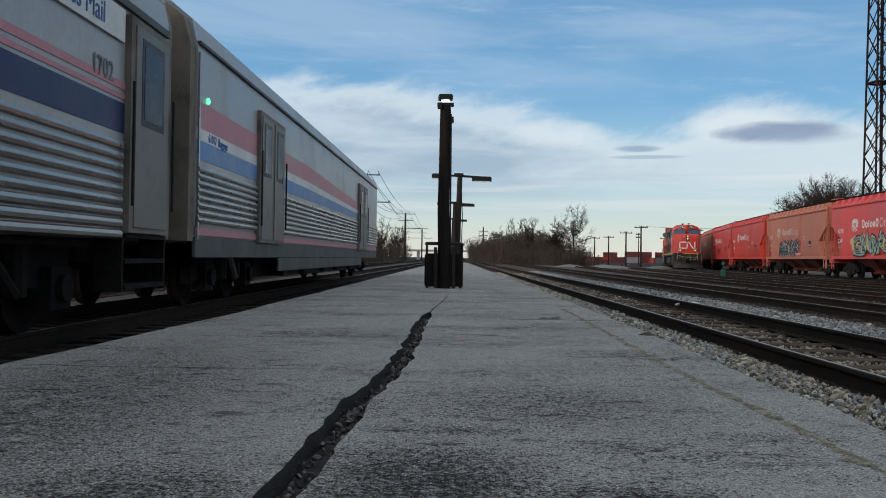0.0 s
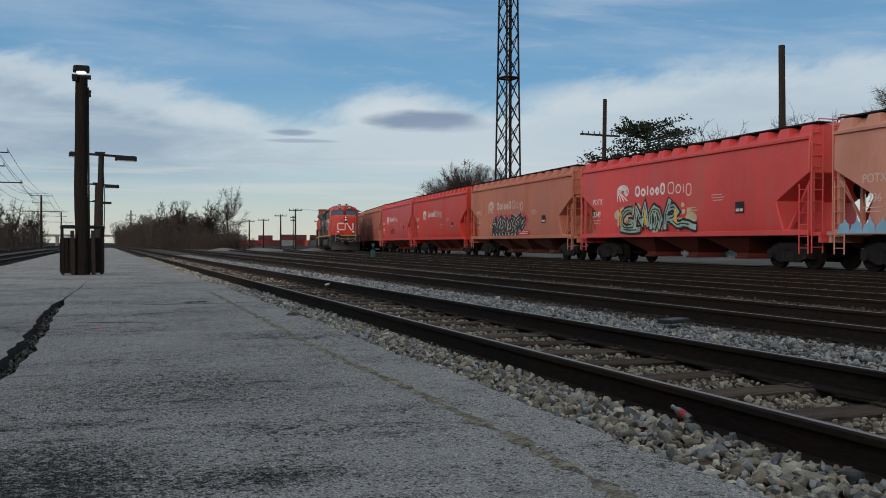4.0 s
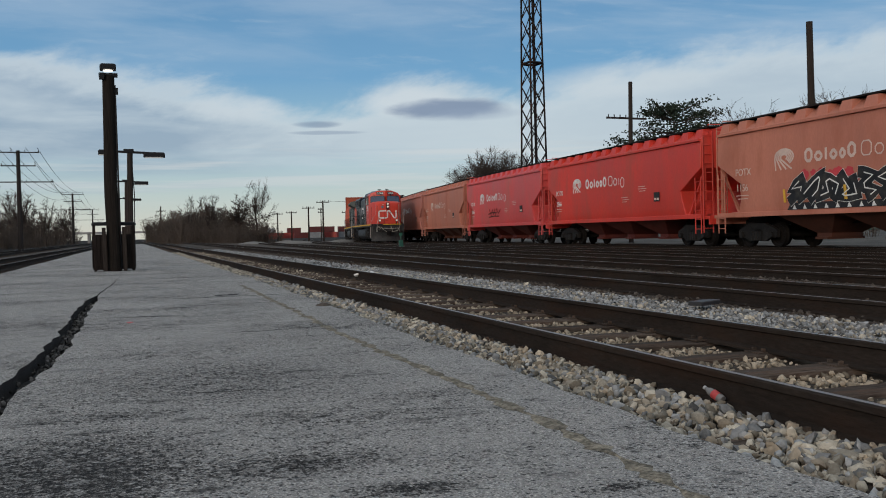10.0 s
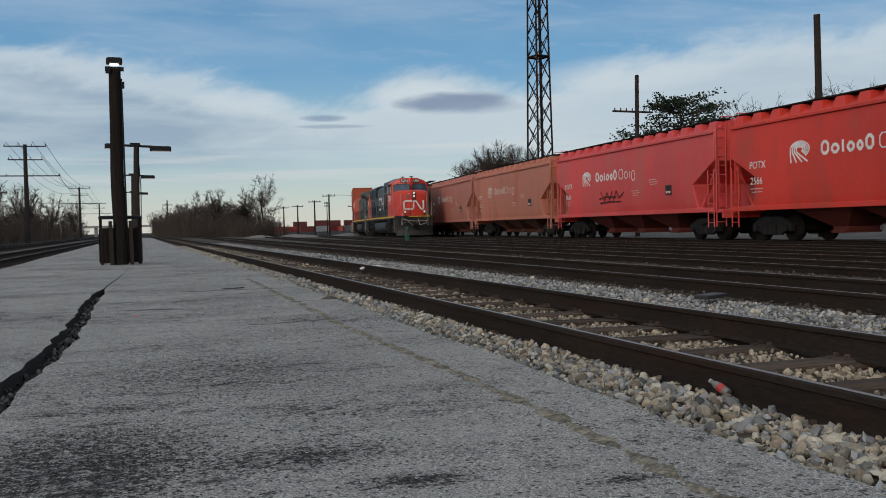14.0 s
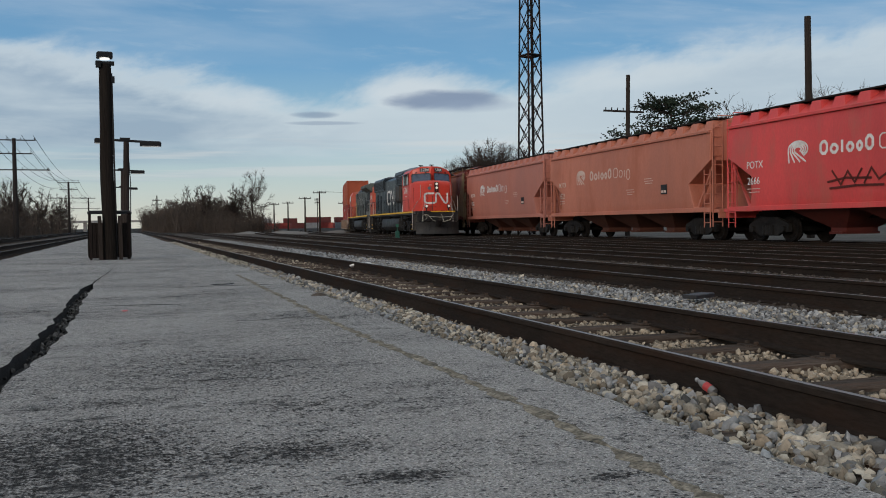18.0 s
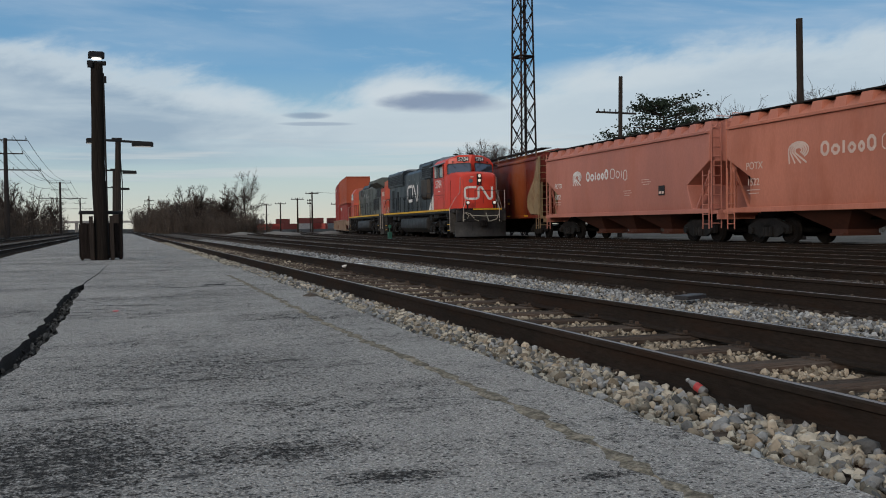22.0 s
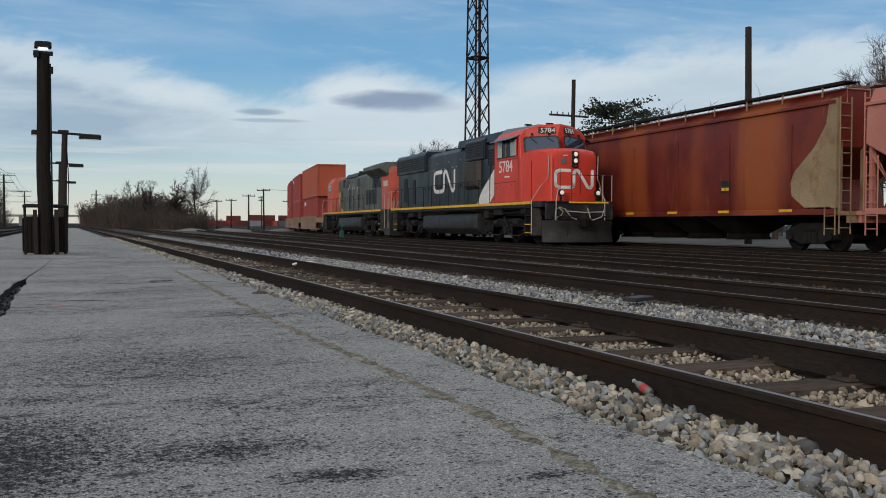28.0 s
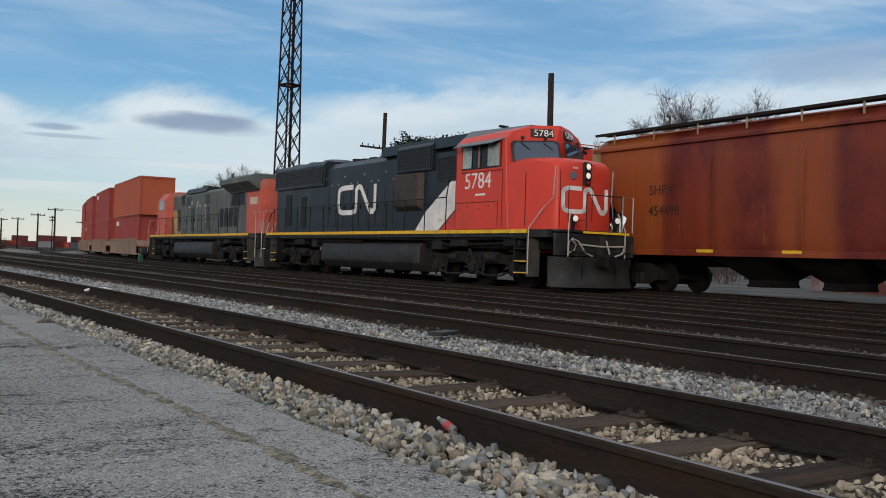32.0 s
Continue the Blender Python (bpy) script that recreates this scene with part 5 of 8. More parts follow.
s = Shape()
s.slab([(3.8, 1.295), (-0.7, 1.295), (-0.8, 1.50), (3.6, 1.53)], x - 0.0035, x)
put("spray_base", s, M_black, c)
for k in range(8):
    s = Shape()
    s.slab([(3.5 - k * 0.52, 1.31), (3.3 - k * 0.52, 1.31), (3.42 - k * 0.52, 1.47)], x - 0.006, x - 0.0035)
    put("spray_fleck", s, G_white, c)
for y in (3.95, 1.0):
    s = Shape()
    s.slab([(y, 1.55), (y - 0.13, 1.55), (y - 0.07, 2.0), (y + 0.05, 2.0)], x - 0.020, x - 0.016)
    put("spray_accent", s, G_ochre, c)
s = Shape()
s.slab([(-0.75, 1.33), (-2.4, 1.33), (-2.4, 1.56), (-0.85, 1.58)], x - 0.006, x - 0.003)
put("spray_tag", s, G_red, c)
for z in (1.38, 1.47):
    s = Shape()
    s.slab([(-0.9, z), (-2.25, z), (-2.25, z + 0.03), (-0.9, z + 0.03)], x - 0.009, x - 0.006)
    put("tag_bar", s, G_white, c)
cars.append((c, ax))
cars.append(hopper_car("red covered hopper car with white markings", P_red, M_white, "2566", P_deep, 3))
c, ax = hopper_car("red covered hopper car with a small dark tag", P_rose, M_white, "2666", P_deep, 3)
for pts in ([(2.3, 2.3), (1.9, 1.85), (1.6, 2.25), (1.3, 1.9), (1.0, 2.3)], [(2.5, 1.95), (1.7, 2.05), (0.6, 2.0)], [(0.9, 1.85), (0.6, 2.3), (0.3, 1.95), (-0.2, 2.2)], [(2.4, 1.75), (1.2, 1.8), (0.1, 1.78)]):
    s = Shape()
    band(s, pts, 0.07, -1.623)
    put("spray_scribble", s, P_deep, c)
cars.append((c, ax))
cars.append(hopper_car("dusty salmon covered hopper car", P_salmon, M_fadewhite, "1522", P_tint, 3))
cars.append(hopper_car("chalky pink covered hopper car", P_pink, M_white, "1352", P_tint, 3))
# the rust-streaked car
HB7 = 9.55
c, ax = hopper_car("rust-streaked brown covered hopper car with cream ends", P_rust, None, "", P_tint, 4, HB7)
for ob in list(c.children):
    if ob.name.split(".")[0] in ("end_frame", "end_ladder", "side_ladder", "grab_rail"):
        ob.data.materials[0] = P_cream
s = Shape()
s.slab([(-(HB7 - 0.02), 3.9), (-(HB7 - 0.35), 3.9), (-(HB7 - 0.9), 3.15), (-(HB7 - 1.75), 2.45), (-(HB7 - 1.95), 2.1), (-(HB7 - 1.85), 1.7), (-(HB7 - 1.3), 1.34), (-(HB7 - 0.02), 1.34)], -1.627, -1.560)
put("side_panel_cream", s, P_cream, c)
for sy in (-1, 1):
    s = Shape()
    s.slab([(sy * (HB7 - 0.42), 3.86), (sy * (HB7 + 0.02), 3.86), (sy * (HB7 + 0.02), 4.52), (sy * (HB7 - 0.30), 4.50)], -1.628, -1.50)
    s.box((-1.58, sy * (HB7 - 0.10), 2.6), (0.10, 0.20, 2.6))
    put("corner_post", s, P_cream, c)
for y in (7.6, 4.55, 1.5, -1.55, -4.6, -7.65):
    s = Shape()
    s.tube([(-1.604, y, 1.32), (-1.622, y, 2.0), (-1.632, y, 3.0), (-1.618, y, 3.9)], 0.016, 5)
    put("side_weld", s, P_rust, c)
letters("reporting_mark", "SHPX", 0.42, P_greymark, c, on_side(-1.623, 6.95, 2.92))
letters("car_number", "454498", 0.42, P_greymark, c, on_side(-1.623, 6.95, 2.30))
for y in (8.2, 5.0, 2.1, -0.9, -4.0, -7.1):
    s = Shape()
    s.slab([(y, 1.215), (y - 0.60, 1.215), (y - 0.60, 1.30), (y, 1.30)], -1.622, -1.612)
    put("reflector", s, M_yellow, c)
for k in range(-5, 6):
    s = Shape()
    s.box((-1.44, k * 1.75, 4.80), (0.03, 0.05, 0.36))
    put("walk_post", s, P_cream, c)
cars.append((c, ax))
cars.append(hopper_car("red covered hopper car behind the rust-streaked one", P_red, M_white, "2510", P_deep, 3))


# ---- locomotives ----
def six_wheel_truck(loco, yc):
    """Three axles in a cast frame with springs, brake cylinders, rigging, sand pipes and dampers."""
    s = Shape()
    for sx in (-1, 1):
        x = sx * 1.12
        s.slab([(yc - 2.75, 0.74), (yc - 2.60, 1.00), (yc - 1.5, 0.93), (yc - 1.1, 1.05), (yc + 1.1, 1.05), (yc + 1.5, 0.93), (yc + 2.60, 1.00), (yc + 2.75, 0.74), (yc + 2.75, 0.58), (yc + 1.6, 0.70), (yc - 1.6, 0.70), (yc - 2.75, 0.58)], x - 0.06, x + 0.06)
    s.box((0, yc, 0.85), (2.2, 4.2, 0.25))
    tr = put("truck", s, M_cast, loco, smooth=30)
    for sx in (-1, 1):
        x = sx * 1.12
        for k in (-2.05, 0.0, 2.05):
            s = Shape()
            s.cbox((x + sx * 0.05, yc + k, 0.55), (0.20, 0.44, 0.42), 0.04)
            s.turned([(0.10, 0.0), (0.16, 0.02), (0.16, 0.10), (0.11, 0.13), (0.04, 0.14)], True, (x + sx * 0.10 if sx > 0 else x - 0.24, yc + k, 0.53), 14)
            for q in (-0.06, 0.06):
                for z in (0.47, 0.59):
                    s.box((x + sx * 0.245, yc + k + q, z), (0.02, 0.035, 0.035))
            put("axle_box", s, M_cast, tr, smooth=35)
            for q in (-0.34, 0.34):
                s = Shape()
                for i in range(5):
                    z = 0.60 + i * 0.075
                    s.turned([(0.055, -0.022), (0.095, -0.012), (0.095, 0.012), (0.055, 0.022)], c=(x + sx * 0.09, yc + k + q, z), seg=10)
                s.cyl((x + sx * 0.09, yc + k + q, 0.56), (x + sx * 0.09, yc + k + q, 0.94), 0.05, 8)
                s.box((x + sx * 0.09, yc + k + q, 0.55), (0.20, 0.20, 0.04))
                put("spring", s, M_cast, tr)
        for k in (-1.02, 1.02):
            s = Shape()
            s.cyl((x + sx * 0.13, yc + k - 0.26, 0.86), (x + sx * 0.13, yc + k + 0.20, 0.86), 0.13, 14)
            s.cyl((x + sx * 0.13, yc + k + 0.20, 0.86), (x + sx * 0.13, yc + k + 0.44, 0.86), 0.035, 8)
            s.box((x + sx * 0.08, yc + k, 0.72), (0.12, 0.36, 0.05))
            put("brake_cylinder", s, M_cast, tr, smooth=40)
            s = Shape()
            s.tube([(x + sx * 0.16, yc + k - 0.72, 0.44), (x + sx * 0.16, yc + k - 0.40, 0.34), (x + sx * 0.16, yc + k + 0.40, 0.34), (x + sx * 0.16, yc + k + 0.72, 0.44)], 0.032, 6)
            s.box((x + sx * 0.14, yc + k + 0.46, 0.58), (0.05, 0.07, 0.46), 8)
            put("brake_rigging", s, M_cast, tr)
        for k in (-2.62, 2.62):
            s = Shape()
            s.tube([(x, yc + k, 1.30), (x, yc + k * 1.02, 0.7), (x - sx * 0.2, yc + k * 0.97, 0.25)], 0.03, 6)
            put("sand_pipe", s, M_steel, tr)
        s = Shape()
        s.tube([(x + sx * 0.14, yc - 0.20, 0.66), (x + sx * 0.14, yc + 0.22, 1.12)], 0.055, 8)
        put("damper", s, M_steel, tr)
        s = Shape()
        s.box((x + sx * 0.065, yc - 0.62, 0.90), (0.012, 0.16, 0.12))
        put("builder_plate", s, M_redlens if sx < 0 else M_steel, tr, "small dull red plate")
    return [wheelset(tr, yc + k, 0.53) for k in (-2.05, 0.0, 2.05)]


def hook_and_wave(y, z, w, h):
    """Two plain rounded bands: an open box and a wave."""
    a = [(y - w * 0.40, z + h), (y - w * 0.12, z + h), (y - w * 0.03, z + h * 0.93), (y, z + h * 0.8), (y, z + h * 0.2), (y - w * 0.03, z + h * 0.07), (y - w * 0.12, z), (y - w * 0.40, z), (y - w * 0.48, z + h * 0.06), (y - w * 0.50, z + h * 0.18)]
    b = [(y - w * 0.50, z + h * 0.18), (y - w * 0.50, z + h * 0.88), (y - w * 0.53, z + h * 0.97), (y - w * 0.58, z + h), (y - w * 0.63, z + h * 0.95), (y - w * 0.86, z + h * 0.08), (y - w * 0.90, z), (y - w * 0.95, z), (y - w, z + h * 0.12), (y - w, z + h)]
    return a, b


L_red = mat("locomotive_red", (0.60, 0.052, 0.030), 0.42, fine=20, fvar=0.05, big=0.8, bvar=0.10, bump=0.04, stain=(0.36, 0.05, 0.035), amt=0.4, sscale=1.6, stretch=(1, 1, 0.4))
L_black = mat("locomotive_black", (0.011, 0.0165, 0.0215), 0.40, fine=20, fvar=0.10, big=0.8, bvar=0.25, bump=0.05, stain=(0.028, 0.034, 0.040), amt=0.25, sscale=1.1, stretch=(1, 1, 0.4))
L_grey = mat("dusty_locomotive_black", (0.085, 0.098, 0.088), 0.6, fine=20, fvar=0.10, big=0.8, bvar=0.22, bump=0.05, stain=(0.20, 0.19, 0.165), amt=0.5, sscale=1.0, stretch=(1, 1, 0.4))
L_fade = mat("faded_locomotive_red", (0.50, 0.10, 0.065), 0.6, fine=20, fvar=0.08, big=0.8, bvar=0.2, bump=0.05, stain=(0.36, 0.20, 0.15), amt=0.6, sscale=1.4)
L_grille = mat("radiator_grille", (0.012, 0.012, 0.013), 0.6, fine=90, fvar=0.4, bump=0.4)
L_greydoor = mat("sooty_locomotive_panel", (0.030, 0.034, 0.033), 0.6, fine=20, fvar=0.15, big=0.8, bvar=0.3, bump=0.05, stain=(0.12, 0.115, 0.10), amt=0.6, sscale=1.6, stretch=(1, 1, 0.4))
L_duct = mat("sooty_duct", (0.045, 0.034, 0.026), 0.6, fine=14, fvar=0.2, big=1.2, bvar=0.35, bump=0.08, stain=(0.014, 0.015, 0.017), amt=0.8, sscale=1.3)
L_fan = mat("grey_roof_paint", (0.12, 0.14, 0.16), 0.5, bump=0.05)
LOCO = 20.5


def loco_common(loco, hood, walk_rail):
    """Frame, fuel tank, trucks, steps and couplers of a six-axle freight locomotive."""
    h = LOCO / 2
    s = Shape()
    s.box((0, 0, 1.60), (3.0, LOCO - 0.5, 0.22))
    put("frame", s, M_black, loco)
    for sx in (-1, 1):
        s = Shape()
        s.box((sx * 1.53, 0.3, 1.66), (0.05, LOCO - 1.6, 0.11))
        put("sill_stripe", s, M_yellow, loco, "yellow reflective stripe")
    s = Shape()
    prof = [(-1.30, 1.30), (-1.42, 1.15), (-1.42, 0.60), (-1.10, 0.32), (1.10, 0.32), (1.42, 0.60), (1.42, 1.15), (1.30, 1.30)]
    s.prism(prof, -3.3, 4.2)
    put("fuel_tank", s, M_plough, loco, smooth=50, bevel=0.05)
    s = Shape()
    s.box((0, 0, 1.33), (2.3, LOCO - 1.6, 0.34))
    put("underframe", s, M_under, loco)
    for sx in (-1, 1):
        for y, w, z, h_ in ((-4.35, 0.5, 1.28, 0.36), (-5.6, 0.9, 1.34, 0.26), (-8.3, 0.8, 1.36, 0.24), (4.9, 0.5, 1.28, 0.36), (6.4, 1.0, 1.34, 0.26)):
            s = Shape()
            s.cbox((sx * 1.24, y, z), (0.34, w, h_), 0.03)
            put("equipment_box", s, M_cast, loco)
        s = Shape()
        s.tube([(sx * 1.40, -9.0, 1.46), (sx * 1.40, -4.2, 1.42), (sx * 1.44, 2.0, 1.46), (sx * 1.40, 9.0, 1.44)], 0.028, 6)
        s.tube([(sx * 1.34, -8.6, 1.34), (sx * 1.36, -5.0, 1.24), (sx * 1.34, -3.6, 1.36)], 0.022, 6)
        put("air_pipe", s, M_cast, loco)
    for sx in (-1, 1):
        s = Shape()
        s.cyl((sx * 1.20, 0.8, 1.36), (sx * 1.20, 4.6, 1.36), 0.17, 14)
        put("air_tank", s, M_under, loco, smooth=40)
    axles = six_wheel_truck(loco, -6.25) + six_wheel_truck(loco, 7.15)
    for sy in (-1, 1):
        for sx in (-1, 1):
            s = Shape()
            y = sy * (h - 1.05)
            plate_ = Shape()
            plate_.box((sx * 1.32, y, 0.98), (0.44, 0.05, 1.22))
            put("step_plate", plate_, M_dusty, loco, "dusty grey step plate")
            s.box((sx * 1.30, y - sy * 0.62, 1.05), (0.42, 0.05, 1.05))
            for z in (0.50, 0.83, 1.16):
                s.box((sx * 1.32, y - sy * 0.31, z), (0.40, 0.60, 0.04))
            s.box((sx * 1.5, y - sy * 0.31, 1.52), (0.05, 0.7, 0.14))
            st = put("steps", s, M_steel, loco)
            for z in (0.47, 0.80):
                s = Shape()
                s.box((sx * 1.53, y - sy * 0.31, z), (0.015, 0.56, 0.03))
                put("step_edge", s, M_yellow, st)
        s = Shape()
        y = sy * (h + 0.02)
        prow = [(-1.50, -0.16), (-1.15, 0.06), (-0.55, 0.20), (0.0, 0.24), (0.55, 0.20), (1.15, 0.06), (1.50, -0.16)]
        back = [(px, y - sy * 0.22) for px, _ in reversed(prow)]
        s.loft([[(px, y + sy * (d + out), z) for px, d in prow] + [(bx, by, z) for bx, by in back] for z, out in ((0.12, 0.10), (0.30, 0.02), (0.62, -0.02), (0.96, 0.05))])
        pl = put("pilot", s, M_plough, loco, "grey-black snow plough pilot", smooth=40)
        s = Shape()
        s.box((0, y - sy * 0.03, 1.30), (2.9, 0.10, 0.62))
        put("end_plate", s, M_black, loco, bevel=0.02)
        for px in (-0.62, 0.62):
            s = Shape()
            s.box((px, y + sy * 0.18, 0.55), (0.03, 0.04, 0.78))
            put("plough_rib", s, M_steel, pl)
        s = Shape()
        s.tube([(-0.15, y + sy * 0.20, 1.12), (-0.9, y + sy * 0.14, 1.12), (-1.25, y + sy * 0.10, 1.12)], 0.022, 6)
        s.tube([(0.15, y + sy * 0.20, 1.12), (0.9, y + sy * 0.14, 1.12), (1.25, y + sy * 0.10, 1.12)], 0.022, 6)
        put("uncoupling_lever", s, M_cast, loco)
        s = Shape()
        s.cbox((0, y + sy * 0.32, 0.88), (0.36, 0.7, 0.34), 0.06)
        s.cbox((-0.10, y + sy * 0.62, 0.88), (0.30, 0.28, 0.36), 0.08)
        put("coupler", s, M_under, loco)
        pale = mat("pale_hose", (0.33, 0.32, 0.27), 0.7, bump=0) if sy < 0 and walk_rail else M_under
        runs_ = [[(-1.12, 0.98), (-1.10, 1.36), (-0.92, 1.47), (-0.66, 1.40), (-0.38, 1.08), (0.0, 0.93), (0.45, 0.98), (0.85, 1.10), (0.98, 1.38)], [(-0.95, 1.44), (-0.74, 1.30), (-0.84, 1.14), (-1.05, 1.08)], [(-0.62, 1.32), (0.1, 1.27), (0.95, 1.30)], [(0.22, 1.45), (0.30, 1.2), (0.36, 0.98)]]
        for pts in runs_:
            s = Shape()
            s.tube([(a, y + sy * (0.14 + 0.10 * math.sin(3 * a)), c) for a, c in pts], 0.024, 6)
            put("air_hose", s, pale, loco)
        pale = mat("pale_grab_iron", (0.42, 0.38, 0.35), 0.6, bump=0)
        rails_ = [[(1.0, y, 1.7), (1.0, y, 2.72), (1.4, y, 2.72), (1.4, y, 1.7)]]
        for sx in (-1, 1):
            rails_.append([(sx * 1.56, y + 1.0, 0.45), (sx * 1.56, y + 1.0, 1.75), (sx * 1.32, y + 0.72, 2.30), (sx * 1.08, y + 0.55, 2.62), (sx * 1.07, y + 0.50, 3.50)] if sy < 0 and walk_rail else [(sx * 1.56, y, 0.55), (sx * 1.56, y, 2.2), (sx * 1.52, y - sy * 0.3, 2.75), (sx * 1.0, y - sy * 0.5, 2.75), (sx * 1.0, y - sy * 0.5, 1.7)])
            rails_.append([(sx * 1.05, y + sy * 0.08, 0.95), (sx * 1.05, y + sy * 0.08, 1.75), (sx * 0.88, y - sy * 0.06, 2.25)])
        for pts in rails_:
            s = Shape()
            s.tube(pts, 0.018, 6)
            put("grab_iron", s, pale, loco)
    for sx in (-1, 1):
        for y in np.linspace(walk_rail[0] if walk_rail else -7.6, 9.0, 12):
            s = Shape()
            s.tube([(sx * 1.50, y, 1.70), (sx * 1.50, y, 2.78)], 0.018, 5)
            put("stanchion", s, M_steel, loco)
        s = Shape()
        y0 = walk_rail[0] if walk_rail else -7.6
        s.tube([(sx * 1.50, y0, 2.78), (sx * 1.50, 8.7, 2.78), (sx * 1.50, 9.3, 2.6), (sx * 1.50, 9.6, 2.2)], 0.020, 6)
        s.tube([(sx * 1.50, y0, 2.78), (sx * 1.50, y0 - 0.15, 3.4), (sx * 1.50, y0 - 0.75, 3.42)], 0.020, 6)
        put("handrail", s, M_steel, loco)
    return axles


def lead_locomotive():
    loco = thing("locomotive", "red and black diesel freight locomotive with lit headlights", "locomotive", "locomotives of the container train")
    h = LOCO / 2
    axles = loco_common(loco, None, (-5.0,))
    # cab: its front is folded along the middle and raked; the side walls stand behind it
    def front_y(x, z):
        return float(np.interp(z, [1.7, 3.55, 4.9], [-8.97, -8.97, -8.60])) + 0.50 * abs(x)
    cab = Shape()
    sec = lambda w, zt, ze: [(-w, 1.72), (-w * 0.5, 1.72), (0, 1.72), (w * 0.5, 1.72), (w, 1.72), (w, ze), (w * 0.84, zt - 0.20), (w * 0.45, zt), (0, zt + 0.01), (-w * 0.45, zt), (-w * 0.84, zt - 0.20), (-w, ze)]  # noqa: E731
    cab.loft([[(px, front_y(px, pz), pz) for px, pz in sec(1.50, 4.85, 4.36)], [(px, -7.70, pz) for px, pz in sec(1.52, 4.86, 4.38)], [(px, -5.51, pz) for px, pz in sec(1.52, 4.84, 4.38)]])
    cabob = put("cab", cab, L_red, loco, bevel=0.03)
    # nose: domed top, rounded corners, falling to the sides
    nose = Shape()
    dome = [(-1.0, 0.0), (-1.0, 0.86), (-0.97, 0.925), (-0.86, 0.965), (-0.62, 0.988), (-0.3, 0.998), (0.0, 1.0), (0.3, 0.998), (0.62, 0.988), (0.86, 0.965), (0.97, 0.925), (1.0, 0.86), (1.0, 0.0)]
    ring = lambda y, w, top: [(px * w, y, 1.72 + pz * (top - 1.72)) for px, pz in dome]  # noqa: E731
    nose.loft([ring(-9.79, 0.93, 3.55), ring(-9.75, 0.99, 3.68), ring(-9.62, 1.06, 3.78), ring(-9.2, 1.22, 3.84), ring(-8.6, 1.44, 3.86), ring(-8.1, 1.485, 3.80)])
    nob = put("nose", nose, L_red, loco, smooth=35)
    for pts in ([(-0.93, 1.80), (-0.93, 3.40)],):
        s = Shape()
        s.box((pts[0][0] * 0.98, -9.795, 2.6), (0.014, 0.02, 1.6))
        put("nose_joint", s, P_deep, nob)
    s = Shape()
    s.tube([(-1.36, -8.83, 1.8), (-1.365, -8.83, 3.3), (-1.28, -8.83, 3.55)], 0.012, 5)
    put("nose_joint", s, P_deep, nob)
    s = Shape()
    s.box((-0.28, -9.80, 2.02), (0.62, 0.02, 0.012))
    s.box((-0.6, -9.80, 2.5), (0.012, 0.02, 1.0))
    s.box((0.28, -9.80, 2.5), (0.012, 0.02, 1.0))
    put("nose_door_joint", s, P_deep, nob)
    # windscreens: raked panes in rounded black gaskets
    def on_front(px, z, out=0.0):
        return (px, front_y(px, z) - out, z)
    for sx in (-1, 1):
        for name, g0, mt, out in (("windscreen_gasket", 0.0, M_black, 0.024), ("windscreen", 0.055, M_glass, 0.032)):
            s = Shape()
            quad = [(0.10 + g0, 3.86 + g0 * 0.7), (0.16 + g0, 3.80 + g0), (1.20 - g0, 3.60 + g0), (1.32 - g0, 3.62 + g0), (1.39 - g0, 3.74 + g0 * 0.5), (1.37 - g0, 4.26 - g0), (1.30 - g0, 4.35 - g0), (0.20 + g0, 4.40 - g0), (0.10 + g0, 4.33 - g0)]
            s.loft([[on_front(sx * px, pz, 0.002) for px, pz in quad], [on_front(sx * px, pz, out) for px, pz in quad]])
            put(name, s, mt, cabob)
        for px, tz in ((0.45, 4.12), (1.05, 4.08)):
            s = Shape()
            s.tube([on_front(sx * px, 4.46, 0.03), on_front(sx * (px + 0.08), 4.30, 0.06), on_front(sx * (px - 0.14), tz, 0.05)], 0.014, 4)
            s.cbox(on_front(sx * px, 4.46, 0.03), (0.10, 0.07, 0.06), 0.01)
            put("wiper", s, M_black, cabob)
        s = Shape()
        quad = [on_front(sx * 0.50 - 0.30, 4.49), on_front(sx * 0.50 + 0.30, 4.49), on_front(sx * 0.50 + 0.30, 4.74), on_front(sx * 0.50 - 0.30, 4.74)]
        s.loft([[(a, b + 0.06, c) for a, b, c in quad], [(a, b - 0.03, c) for a, b, c in quad]])
        board = put("number_board", s, M_black, cabob)
        letters("number_board_text", "5784", 0.30, M_white, board, Matrix.Translation((sx * 0.50, front_y(0.5, 4.50) - 0.062, 4.51)) @ pose(0, 0, 0, 0, 0, sx * 26.5) @ pose(0, 0, 0, 74, 0, 0), align="CENTER")
    # cab sides: sliding windows under a sun shade, panel joints, bolts and the number
    for sx in (-1, 1):
        x = sx * 1.522
        s = Shape()
        s.slab([(-7.86, 3.58), (-5.86, 3.58), (-5.86, 4.34), (-7.86, 4.34)], x - 0.018, x + 0.018)
        fr = put("side_window", s, M_black, cabob)
        for a, b, mm in ((-7.80, -7.22, M_pale), (-6.42, -5.92, M_pale), (-7.14, -6.92, M_carglass), (-6.72, -6.48, M_carglass)):
            s = Shape()
            s.slab([(a, 3.63), (b, 3.63), (b, 4.29), (a, 4.29)], x - 0.026, x + 0.026)
            put("pane", s, mm, fr)
        for a in (-7.84, -7.18, -6.88, -6.45, -5.90):
            s = Shape()
            s.slab([(a, 3.60), (a + 0.045, 3.60), (a + 0.045, 4.32), (a, 4.32)], x - 0.034, x + 0.034)
